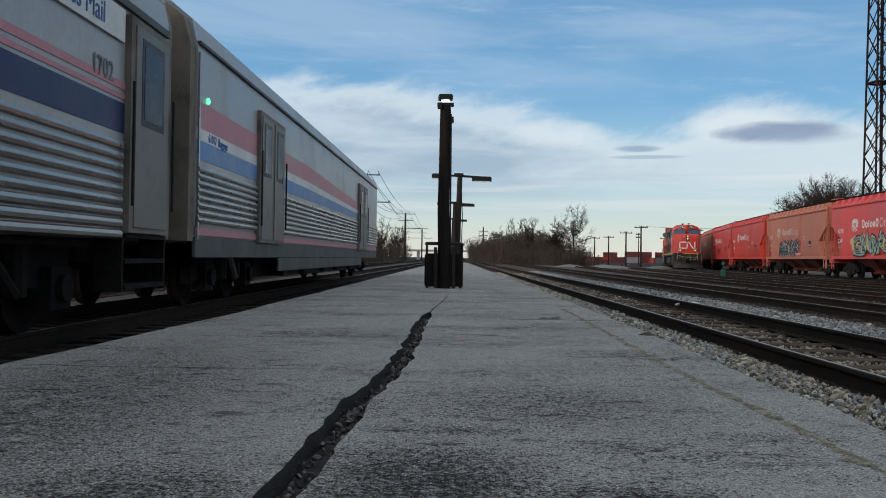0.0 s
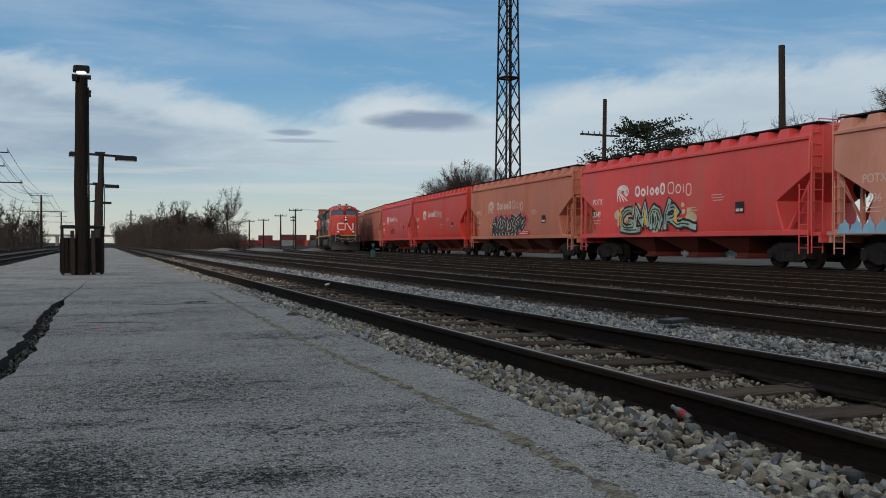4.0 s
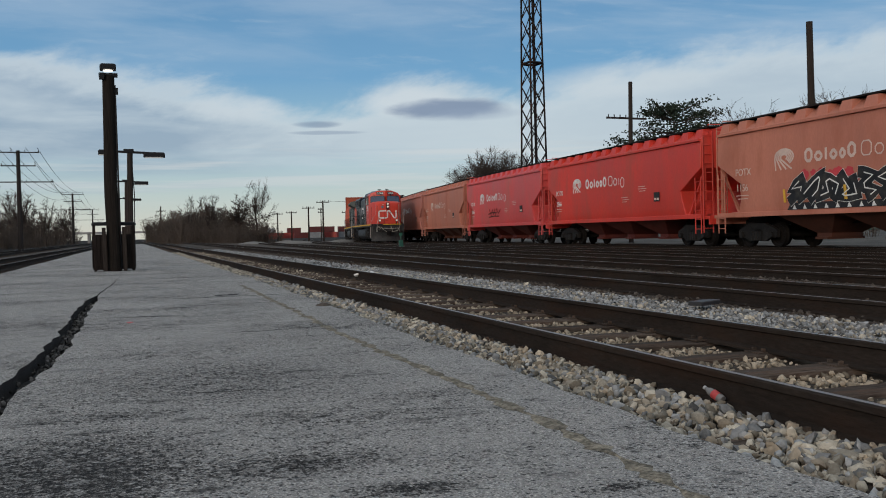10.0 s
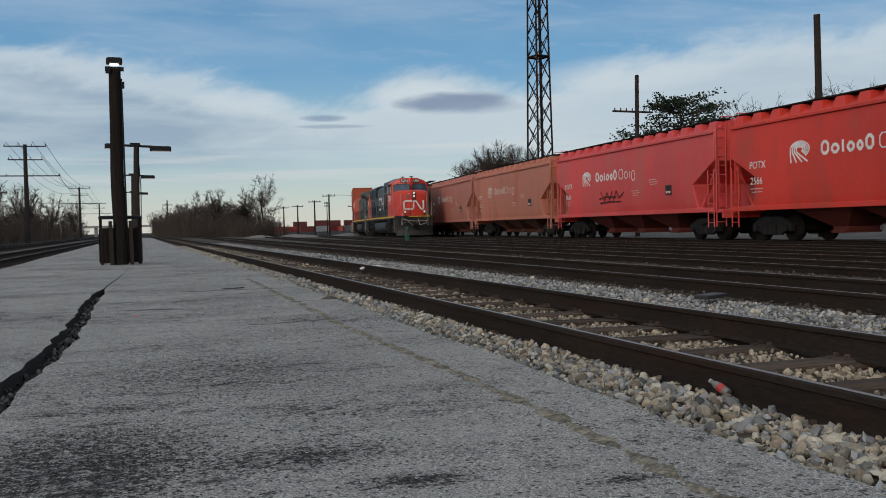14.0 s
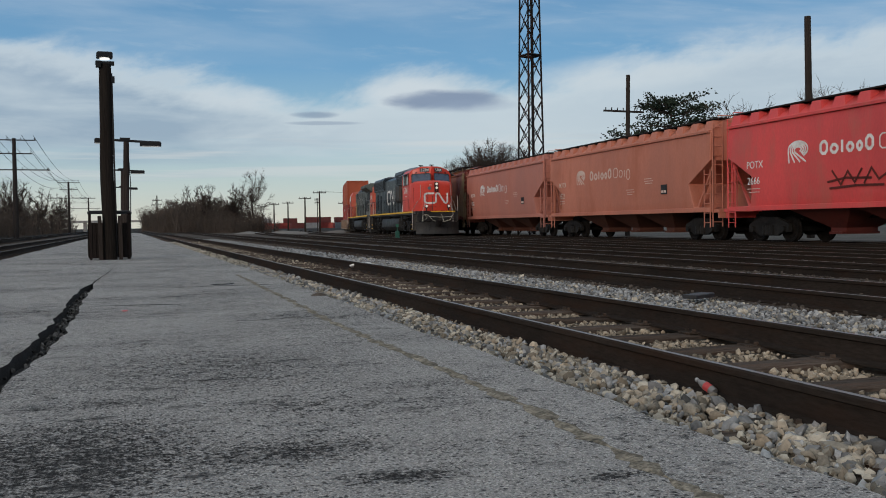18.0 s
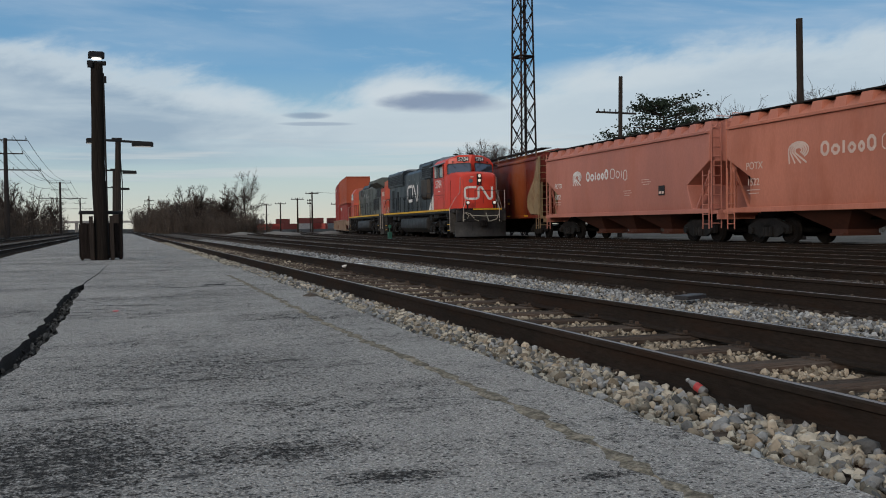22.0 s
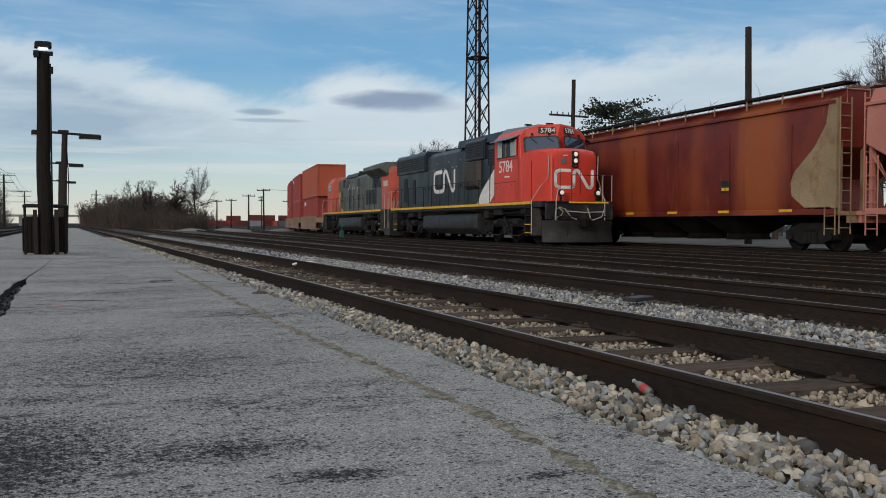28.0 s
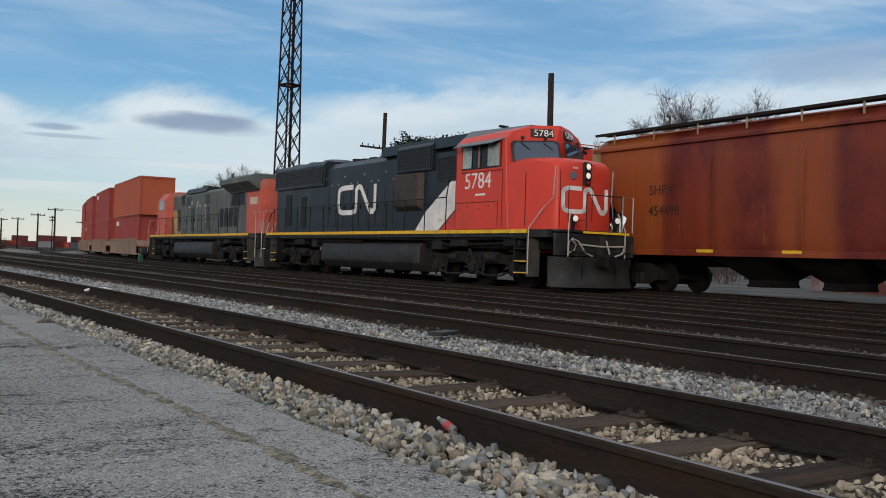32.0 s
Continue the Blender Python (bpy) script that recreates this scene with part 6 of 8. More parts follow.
            put("window_post", s, L_red if a in (-7.84, -5.90) else M_black, fr)
        s = Shape()
        s.slab([(-6.88, 3.62), (-6.74, 3.62), (-6.74, 4.3), (-6.88, 4.3)], x - 0.030, x + 0.030)
        put("wind_deflector", s, M_tanwood, fr)
        s = Shape()
        s.slab([(-7.9, 3.50), (-5.84, 3.50), (-5.84, 3.555), (-7.9, 3.555)], x - 0.05, x + 0.05)
        put("arm_rest", s, L_red, fr)
        s = Shape()
        s.loft([[(sx * 1.46, -7.95, 4.42), (sx * 1.46, -5.75, 4.42), (sx * 1.46, -5.75, 4.45), (sx * 1.46, -7.95, 4.45)], [(sx * 1.88, -7.80, 4.25), (sx * 1.88, -5.85, 4.25), (sx * 1.88, -5.85, 4.28), (sx * 1.88, -7.80, 4.28)]])
        put("sun_shade", s, L_fan, cabob)
        xx = x - 0.003 if sx < 0 else x + 0.008
        for pts in ([(-7.95, 1.80), (-7.95, 3.50)], [(-7.75, 2.56), (-5.55, 2.56)], [(-7.75, 1.80), (-7.75, 2.54)], [(-5.56, 1.8), (-5.56, 4.3)]):
            s = Shape()
            band(s, pts, 0.020, xx)
            put("panel_joint", s, P_deep, cabob)
        for k, q in enumerate((-5.8, -6.2, -6.8, -7.3)):
            s = Shape()
            s.cyl((xx, q, 2.36 + 0.07 * (k % 2)), (xx - sx * -0.012, q, 2.36 + 0.07 * (k % 2)), 0.022, 8)
            put("bolt", s, P_deep, cabob)
    letters("road_number", "5784", 0.70, M_white, cabob, on_side(-1.526, -6.02, 2.99), 0.005)
    s = Shape()
    s.slab([(-6.62, 2.76), (-7.12, 2.76), (-7.12, 2.82), (-6.62, 2.82)], -1.531, -1.526)
    put("small_text_bar", s, M_white, cabob)
    s = Shape()
    s.loft([[(-1.20, -7.9, 4.62), (1.20, -7.9, 4.62), (0.62, -7.9, 4.90), (-0.62, -7.9, 4.90)], [(-1.50, -5.45, 4.41), (1.50, -5.45, 4.41), (0.95, -5.45, 4.92), (-0.95, -5.45, 4.92)]])
    put("cab_roof", s, L_fan, cabob)
    for px, py in ((0.35, -7.0), (-0.3, -6.3)):
        s = Shape()
        s.cyl((px, py, 4.85), (px, py, 5.08), 0.05, 8)
        s.box((px, py, 5.06), (0.3, 0.12, 0.06))
        put("antenna", s, M_steel, cabob)
    # lights on the nose, the round vent and the emblem across it
    s = Shape()
    s.cbox((0.04, -9.80, 3.36), (0.28, 0.10, 0.66), 0.03)
    hl = put("headlight_box", s, M_steel, nob)
    for z, mm in ((3.56, M_lamp), (3.30, M_lamp), (3.09, M_redlens)):
        s = Shape()
        r = 0.095 if mm is M_lamp else 0.05
        s.turned([(r * 0.3, 0.035), (r * 0.8, 0.025), (r, 0.0), (0.0, -0.02)], seg=16)
        me = s.made("headlight")
        me.transform(Matrix.Translation((0.04, -9.86, z)) @ pose(0, 0, 0, 90, 0, 0))
        put("headlight" if mm is M_lamp else "marker_light", me, mm, hl, "lit headlight" if mm is M_lamp else "red marker light")
        s = Shape()
        s.turned([(r + 0.03, 0.0), (r + 0.03, 0.03), (r, 0.035), (r, 0.0)], seg=16)
        me = s.made("bezel")
        me.transform(Matrix.Translation((0.04, -9.85, z)) @ pose(0, 0, 0, 90, 0, 0))
        put("bezel", me, M_cast, hl)
    for sx in (-1, 1):
        s = Shape()
        s.cbox((sx * 0.78, -10.22, 2.02), (0.20, 0.16, 0.22), 0.03)
        s.box((sx * 0.78, -10.20, 1.82), (0.08, 0.08, 0.22))
        dl = put("ditch_light", s, M_steel, loco)
        s = Shape()
        s.turned([(0.02, 0.03), (0.075, 0.025), (0.088, 0.0), (0.0, -0.02)], seg=14)
        me = s.made("lens")
        me.transform(Matrix.Translation((sx * 0.78, -10.31, 2.03)) @ pose(0, 0, 0, 90, 0, 0))
        put("lens", me, M_ditch, dl, "glowing ditch light")
    s = Shape()
    s.turned([(0.12, 0.0), (0.12, 0.02), (0.09, 0.025), (0.02, 0.02)], seg=18)
    me = s.made("horn_grille")
    me.transform(Matrix.Translation((-0.46, -9.80, 3.28)) @ pose(0, 0, 0, 90, 0, 0))
    put("round_vent", me, L_fan, nob)
    s = Shape()
    s.box((-0.38, -9.795, 3.50), (0.18, 0.02, 0.05))
    put("small_plate", s, M_fadewhite, nob)
    e = Shape()
    for pts in hook_and_wave(0.80, 2.26, 1.60, 0.66):
        for (a0, z0), (a1, z1) in zip(pts, pts[1:]):
            d = Vector((a1 - a0, z1 - z0))
            if d.length < 1e-5:
                continue
            d.normalize()
            nn, ee = Vector((-d.y, d.x)) * 0.062, d * 0.032
            face = lambda a, z: (-a, -9.797, z)  # noqa: E731
            quad = [(a0 - ee.x + nn.x, z0 - ee.y + nn.y), (a0 - ee.x - nn.x, z0 - ee.y - nn.y), (a1 + ee.x - nn.x, z1 + ee.y - nn.y), (a1 + ee.x + nn.x, z1 + ee.y + nn.y)]
            e.loft([[face(a, z) for a, z in quad], [tuple(np.add(face(a, z), (0, -0.008, 0))) for a, z in quad]])
    put("nose_emblem", e, M_white, nob)
    s = Shape()
    s.box((0.35, -10.34, 1.66), (1.7, 0.04, 0.06))
    put("front_stripe", s, M_yellow, loco)
    s = Shape()
    s.box((0, -10.0, 1.68), (2.7, 0.62, 0.06))
    put("front_deck", s, M_black, loco)
    for px in (-0.36, 0.95):
        s = Shape()
        s.tube([(px, -10.28, 1.7), (px, -10.28, 2.72)], 0.018, 6)
        put("stanchion", s, M_black, loco)
    s = Shape()
    s.tube([(-0.36, -10.28, 2.72), (0.95, -10.28, 2.72)], 0.018, 6)
    put("front_rail", s, M_black, loco)
    # long hood
    hood = Shape()
    prof = lambda w, z: [(-w, 1.72), (w, 1.72), (w, z - 0.22), (w - 0.25, z), (-w + 0.25, z), (-w, z - 0.22)]  # noqa: E731
    hood.prism(prof(1.02, 4.58), -5.51, 9.85)
    hb = put("hood", hood, L_black, loco, bevel=0.02)
    s = Shape()
    s.prism([(-1.13, 3.80), (1.13, 3.80), (1.13, 4.66), (1.0, 4.80), (-1.0, 4.80), (-1.13, 4.66)], -3.5, -1.15)
    put("blower_housing", s, L_black, hb, bevel=0.02)
    s = Shape()
    s.prism([(-1.08, 4.5), (1.08, 4.5), (1.0, 4.88), (-1.0, 4.88)], -5.51, 0.05)
    put("roof_step", s, L_black, hb, bevel=0.02)
    s = Shape()
    s.prism([(-1.12, 3.68), (1.12, 3.68), (1.12, 4.58), (1.0, 4.74), (-1.0, 4.74), (-1.12, 4.58)], 4.75, 9.9)
    put("radiator", s, L_black, hb, bevel=0.02)
    for sx in (-1, 1):
        for name, y0, y1, z0, z1, x in (("radiator_grille", 4.9, 9.75, 3.80, 4.50, 1.125), ("blower_grille", -3.4, -1.25, 3.88, 4.62, 1.135), ("intake_grille", -5.35, -3.72, 3.42, 4.20, 1.025)):
            s = Shape()
            s.slab([(y0, z0), (y1, z0), (y1, z1), (y0, z1)], sx * x - 0.008, sx * x + 0.008)
            gr = put(name, s, L_grille, hb)
            s = Shape()
            for z in (z0, z1):
                s.box((sx * x, (y0 + y1) / 2, z), (0.05, y1 - y0 + 0.06, 0.05))
            for y in (y0, y1):
                s.box((sx * x, y, (z0 + z1) / 2), (0.05, 0.05, z1 - z0))
            put("grille_frame", s, L_black, gr)
            for k in range(1, 6):
                s = Shape()
                s.box((sx * (x + 0.012), (y0 + y1) / 2, z0 + (z1 - z0) * k / 6), (0.012, y1 - y0 - 0.05, 0.018))
                put("louvre", s, L_black, gr)
        s = Shape()      # duct that stands out from the hood below the blower
        s.loft([[(sx * 1.0, -2.9, 2.42), (sx * 1.0, -1.1, 2.42), (sx * 1.0, -1.1, 3.78), (sx * 1.0, -2.9, 3.78)], [(sx * 1.24, -2.75, 2.60), (sx * 1.24, -1.25, 2.60), (sx * 1.24, -1.25, 3.74), (sx * 1.24, -2.75, 3.74)]])
        put("air_duct", s, L_duct, hb, "sooty brown-black air duct", bevel=0.03)
        for k in range(9):
            y = -0.55 + k * 0.66
            s = Shape()
            s.slab([(y - 0.29, 1.95), (y + 0.29, 1.95), (y + 0.29, 3.42), (y - 0.29, 3.42)], sx * 1.022 - 0.012, sx * 1.022 + 0.012)
            dr = put("hood_door", s, L_black, hb, bevel=0.008)
            s = Shape()
            s.box((sx * 1.045, y + 0.22, 2.70), (0.03, 0.05, 0.14))
            put("latch", s, M_steel, dr)
        for k in range(11):
            s = Shape()
            y, z = -0.8 + k * 0.55, 3.66 + 0.30 * (k % 3 == 1)
            s.cyl((sx * 1.015, y, z), (sx * 1.045, y, z), 0.032, 8)
            put("lifting_eye", s, M_fadegrey, hb)
        for y, w, z0, z1 in ((8.5, 0.62, 2.05, 3.45), (6.9, 0.5, 1.95, 3.3)):
            s = Shape()
            s.box((sx * 1.03, y, (z0 + z1) / 2), (0.03, w, z1 - z0))
            put("dark_panel", s, L_grille, hb)
    for k in range(3):
        s = Shape()
        s.turned([(0.66, 0.0), (0.66, 0.12), (0.58, 0.16), (0.1, 0.17)], c=(0, 5.7 + k * 1.5, 4.73), seg=20)
        put("radiator_fan", s, L_fan, hb, smooth=40)
    for y in (1.2, 2.1, 2.9):
        s = Shape()
        s.cbox((0, y, 4.64), (0.8, 0.5, 0.20), 0.04)
        put("roof_hatch", s, M_steel, hb)
    s = Shape()
    s.cyl((0, 3.9, 4.5), (0, 3.9, 4.82), 0.25, 14)
    put("exhaust_stack", s, M_steel, hb)
    for y in (0.5, 0.8):
        s = Shape()
        s.cyl((-0.25, y, 4.55), (-0.25, y - 0.35, 4.82), 0.09, 10)
        put("air_horn", s, M_steel, hb)
    # white flash behind the cab, and the side emblem
    s = Shape()
    s.slab([(-5.49, 3.36), (-4.55, 3.36), (-3.0, 2.35), (-2.40, 1.74), (-3.85, 1.74), (-5.49, 2.90)], -1.033, -1.024)
    put("white_flash", s, M_white, hb)
    s = Shape()
    s.slab([(-5.49, 2.82), (-3.95, 1.74), (-5.49, 1.74)], -1.034, -1.025)
    put("red_flash", s, L_red, hb)
    e = Shape()
    for pts in hook_and_wave(3.50, 2.50, 2.98, 1.0):
        band(e, pts, 0.20, -1.041)
    put("side_emblem", e, M_white, hb)
    return loco, axles


def second_locomotive():
    """Runs with its cab towards the containers; +y is its cab end."""
    loco = thing("locomotive", "dusty grey-black and red diesel locomotive running cab to the rear", "locomotive", "locomotives of the container train")
    axles = loco_common(loco, None, None)
    hood = Shape()
    prof = lambda w, z: [(-w, 1.72), (w, 1.72), (w, z - 0.15), (w - 0.2, z), (-w + 0.2, z), (-w, z - 0.15)]  # noqa: E731
    hood.prism(prof(1.0, 4.30), -7.4, 6.2)
    hb = put("hood", hood, L_grey, loco, bevel=0.02)
    s = Shape()
    s.prism(prof(1.0, 4.42), -9.3, -7.4)
    put("hood_end", s, L_fade, hb, bevel=0.03)
    s = Shape()
    s.prism([(-1.02, 3.9), (1.02, 3.9), (1.62, 4.28), (1.62, 4.52), (1.2, 4.66), (-1.2, 4.66), (-1.62, 4.52), (-1.62, 4.28)], -9.2, -4.9)
    put("radiator_wing", s, L_grey, hb, bevel=0.02)
    for sx in (-1, 1):
        s = Shape()
        s.slab([(-7.2, 3.2), (-5.0, 3.2), (-5.3, 3.88), (-7.0, 3.88)], sx * 1.01 - 0.01, sx * 1.01 + 0.01)
        put("radiator_grille", s, L_grille, hb)
        for k in range(4):
            s = Shape()
            s.box((sx * 1.01, -5.8 + k * 0.75, 2.62), (0.03, 0.5, 1.0))
            put("hood_door", s, L_grille, hb)
        s = Shape()
        s.box((sx * 1.01, 3.9, 3.9), (0.03, 0.8, 0.6))
        put("vent", s, L_grille, hb)
        s = Shape()
        for k in range(9):
            s.box((sx * 1.005, -2.6 + k * 0.85, 2.8), (0.012, 0.014, 1.9))
        put("door_joint", s, M_black, hb)
        for k in range(11):
            y = -2.5 + k * 0.72
            s = Shape()
            s.slab([(y - 0.31, 1.95), (y + 0.31, 1.95), (y + 0.31, 3.35), (y - 0.31, 3.35)], sx * 1.006 - 0.016, sx * 1.006 + 0.016)
            dr = put("hood_door", s, L_grey if k % 4 != 2 else L_greydoor, hb, bevel=0.01)
            s = Shape()
            s.box((sx * 1.03, y + 0.24, 2.6), (0.03, 0.05, 0.12))
            put("latch", s, M_steel, dr)
        for k in range(7):
            s = Shape()
            s.slab([(-2.6 + k * 1.2, 3.5), (-1.65 + k * 1.2, 3.5), (-1.65 + k * 1.2, 4.05), (-2.6 + k * 1.2, 4.05)], sx * 1.006 - 0.016, sx * 1.006 + 0.016)
            put("upper_panel", s, L_greydoor if k % 3 == 1 else L_grey, hb, bevel=0.01)
        s = Shape()
        s.slab([(-8.9, 3.2), (-7.9, 3.2), (-7.9, 3.55), (-8.9, 3.55)], sx * 1.004 - 0.006, sx * 1.004 + 0.006)
        put("number_bar", s, M_fadewhite, hb)
        s = Shape()
        s.slab([(-9.1, 3.86), (-5.0, 3.86), (-5.0, 3.93), (-9.1, 3.93)], sx * 1.02, sx * 1.10)
        put("wing_sill", s, M_black, hb)
    for k in range(8):
        s = Shape()
        s.box((0, -8.8 + k * 0.5, 4.67), (2.3, 0.30, 0.05))
        put("radiator_slat", s, L_grille, hb)
    s = Shape()
    s.prism([(-1.0, 4.25), (1.0, 4.25), (0.8, 4.55), (-0.8, 4.55)], -0.4, 3.6)
    put("roof_housing", s, M_black, hb)
    s = Shape()
    s.cyl((0, 2.2, 4.5), (0, 2.2, 4.78), 0.28, 14)
    put("exhaust_stack", s, M_steel, hb)
    cab = Shape()
    sec = lambda y, w, zt, ze: [(-w, y, 1.72), (w, y, 1.72), (w, y, ze), (w * 0.8, y, zt - 0.1), (w * 0.45, y, zt), (-w * 0.45, y, zt), (-w * 0.8, y, zt - 0.1), (-w, y, ze)]  # noqa: E731
    cab.loft([sec(6.2, 1.50, 4.55, 4.0), sec(7.9, 1.50, 4.53, 4.0), sec(8.25, 1.48, 4.15, 3.75)])
    cb = put("cab", cab, L_fade, loco, bevel=0.03)
    s = Shape()
    s.loft([sec(8.2, 1.45, 3.55, 3.4), sec(9.4, 1.05, 3.3, 3.1)])
    put("nose", s, L_fade, loco, bevel=0.03)
    for sx in (-1, 1):
        s = Shape()
        s.slab([(6.5, 3.35), (7.7, 3.35), (7.7, 3.95), (6.5, 3.95)], sx * 1.505 - 0.01, sx * 1.505 + 0.01)
        put("side_window", s, M_glass, cb)
    e = Shape()
    for pts in hook_and_wave(2.6, 2.3, 3.2, 1.35):
        band(e, pts, 0.24, -1.008)
    put("side_emblem", e, mat("faded_emblem", (0.34, 0.34, 0.31), 0.7, bump=0), hb)
    s = Shape()
    s.slab([(6.2, 3.3), (5.4, 3.3), (4.3, 1.74), (5.6, 1.74)], -1.010, -1.002)
    put("flash", s, mat("tan_flash", (0.42, 0.27, 0.12), 0.7, bump=0), hb)
    return loco, axles


# ---- container train ----
C_kw = dict(fine=18, fvar=0.08, big=0.6, bvar=0.16, bump=0.05)
C_orange = mat("orange_container", (0.37, 0.080, 0.036), 0.6, stain=(0.22, 0.06, 0.03), amt=0.45, sscale=1.2, **C_kw)
C_red = mat("oxide_red_container", (0.29, 0.045, 0.035), 0.6, stain=(0.14, 0.035, 0.025), amt=0.45, sscale=1.2, **C_kw)
C_well = mat("dusty_well_car", (0.24, 0.17, 0.125), 0.8, stain=(0.11, 0.085, 0.07), amt=0.5, sscale=1.5, **C_kw)


def container_shape(w, l, h):
    """A corrugated box with corner posts; its floor is at z = 0."""
    s = Shape()
    zig, n = [], int(l / 0.14)
    for k in range(n + 1):
        y = -l / 2 + 0.08 + (l - 0.16) * k / n
        zig.append((w / 2 - (0.012 if k % 4 in (0, 1) else 0.048), y))
    ring = zig + [(-x, y) for x, y in reversed(zig)]
    s.loft([[(x, y, 0.14) for x, y in ring], [(x, y, h - 0.10) for x, y in ring]])
    for sx in (-1, 1):
        for sy in (-1, 1):
            s.box((sx * (w / 2 - 0.06), sy * (l / 2 - 0.06), h / 2), (0.12, 0.12, h))
        s.box((sx * (w / 2 - 0.03), 0, 0.08), (0.06, l - 0.2, 0.16))
        s.box((sx * (w / 2 - 0.03), 0, h - 0.05), (0.06, l - 0.2, 0.10))
    for sy in (-1, 1):
        s.box((0, sy * (l / 2 - 0.04), 0.08), (w - 0.2, 0.08, 0.16))
        s.box((0, sy * (l / 2 - 0.04), h - 0.06), (w - 0.2, 0.08, 0.12))
    s.box((0, 0, h - 0.03), (w - 0.1, l - 0.1, 0.04))
    return s


WELL_L = 16.6


def well_car():
    car = thing("well_car", "dusty brown well car of the container train", "well car", "cars of the container train")
    s = Shape()
    for sx in (-1, 1):
        s.slab([(-6.6, 1.35), (-6.2, 1.45), (6.2, 1.45), (6.6, 1.35), (6.4, 0.35), (-6.4, 0.35)], sx * 1.42 - 0.04, sx * 1.42 + 0.04)
        s.box((sx * 1.42, 0, 1.45), (0.16, 12.8, 0.12))
        s.box((sx * 1.42, 0, 0.36), (0.2, 12.8, 0.12))
        for k in range(-6, 7):
            s.box((sx * 1.47, k * 1.0, 0.9), (0.06, 0.10, 1.0))
    s.box((0, 0, 0.34), (2.8, 12.6, 0.12))
    put("well", s, C_well, car)
    for sy in (-1, 1):
        s = Shape()
        s.box((0, sy * 7.3, 1.15), (1.3, 1.9, 0.25))
        s.box((0, sy * 6.6, 1.15), (2.8, 0.3, 0.45))
        s.cyl((0, sy * 8.0, 0.9), (0, sy * 8.32, 0.9), 0.14, 10)
        put("end_platform", s, C_well, car)
    axles = []
    for sy in (-1, 1):
        axles += freight_truck(car, sy * 7.1)[1]
    return car, axles


lead, lead_axles = lead_locomotive()
trail, trail_axles = second_locomotive()
LEAD_LONG = 1.055
for ob in lead.children_recursive:
    if ob.name.startswith("wheelset"):
        ob.location.y *= LEAD_LONG
    else:
        ob.data.transform(Matrix.Diagonal((1, LEAD_LONG, 1, 1)))
LONG = 1.12                      # the second locomotive is a longer type
for ob in trail.children_recursive:
    if ob.name.startswith("wheelset"):
        ob.location.y *= LONG
    else:
        ob.data.transform(Matrix.Diagonal((1, LONG, 1, 1)))
wells = [well_car() for _ in range(4)]
boxes = []
me_40, me_53 = container_shape(2.44, 12.19, 2.9).made("container"), container_shape(2.6, 13.0, 2.9).made("container")
for k, (low, high) in enumerate(((C_red, C_orange), (C_red, C_red), (C_red, C_red), (C_orange, C_red))):
    for lv, (me, m) in enumerate(((me_40, low), (me_53 if k == 0 else me_40, high))):
        me = me.copy()
        me.materials.clear()
        ob = put("shipping_container", me, m)
        tagged(ob, ("orange" if m is C_orange else "oxide-red") + (" corrugated container stacked on another" if lv else " corrugated container in a well car"), "container", "containers on the train")
        boxes.append((ob, k, 0.42 + lv * 2.905))
    s = Shape()
    s.slab([(5.0, 2.2), (3.6, 2.2), (3.6, 2.55), (5.0, 2.55)], -1.228, -1.222)
    put("name_bar", s, M_white, boxes[-1][0] if k == 1 else boxes[-2][0])


# ---- passenger train ----
S_steel = mat("fluted_stainless", (0.30, 0.30, 0.29), 0.32, metal=0.85, fine=14, fvar=0.08, big=0.8, bvar=0.10, bump=0.05, stain=(0.16, 0.14, 0.12), amt=0.45, sscale=1.5, stretch=(1, 0.3, 1))
S_band = mat("silver_side_paint", (0.32, 0.325, 0.325), 0.42, metal=0.3, fine=14, fvar=0.06, big=0.6, bvar=0.10, bump=0.03, stain=(0.20, 0.19, 0.18), amt=0.4, sscale=1.2)
S_roof = mat("silver_roof", (0.30, 0.31, 0.32), 0.5, metal=0.4, fine=14, bump=0.05)
S_red = mat("pinkish_red_stripe", (0.42, 0.175, 0.205), 0.5, bump=0.03, stain=(0.36, 0.26, 0.26), amt=0.4)
S_blue = mat("blue_stripe", (0.11, 0.22, 0.42), 0.5, bump=0.03, stain=(0.22, 0.31, 0.45), amt=0.5)
S_navy = mat("navy_stripe", (0.012, 0.025, 0.085), 0.5, bump=0.03)
S_wht = mat("white_stripe", (0.56, 0.56, 0.56), 0.5, bump=0.03)
S_skirt = mat("grey_skirt", (0.060, 0.066, 0.066), 0.6, bump=0.08, stain=(0.03, 0.03, 0.028), amt=0.6)
S_door = mat("dull_silver_door", (0.15, 0.148, 0.138), 0.5, metal=0.3, bump=0.05, stain=(0.10, 0.09, 0.075), amt=0.6, sscale=2)
S_grime = mat("grimy_end_sheet", (0.16, 0.135, 0.11), 0.7, bump=0.1, stain=(0.05, 0.04, 0.035), amt=0.7)


def flutes(s, x, sx, y0, y1, z0, z1, n):
    pts = []
    for k in range(n):
        z = z0 + (z1 - z0) * k / n
        d = (z1 - z0) / n
        pts += [(x - sx * 0.02, z), (x + sx * 0.035, z + d * 0.16), (x + sx * 0.04, z + d * 0.45), (x + sx * 0.035, z + d * 0.74), (x - sx * 0.02, z + d * 0.88)]
    s.loft([[(a, y, z) for a, z in pts] + [(x - sx * 0.05, y, z1), (x - sx * 0.05, y, z0)] for y in (y0, y1)])


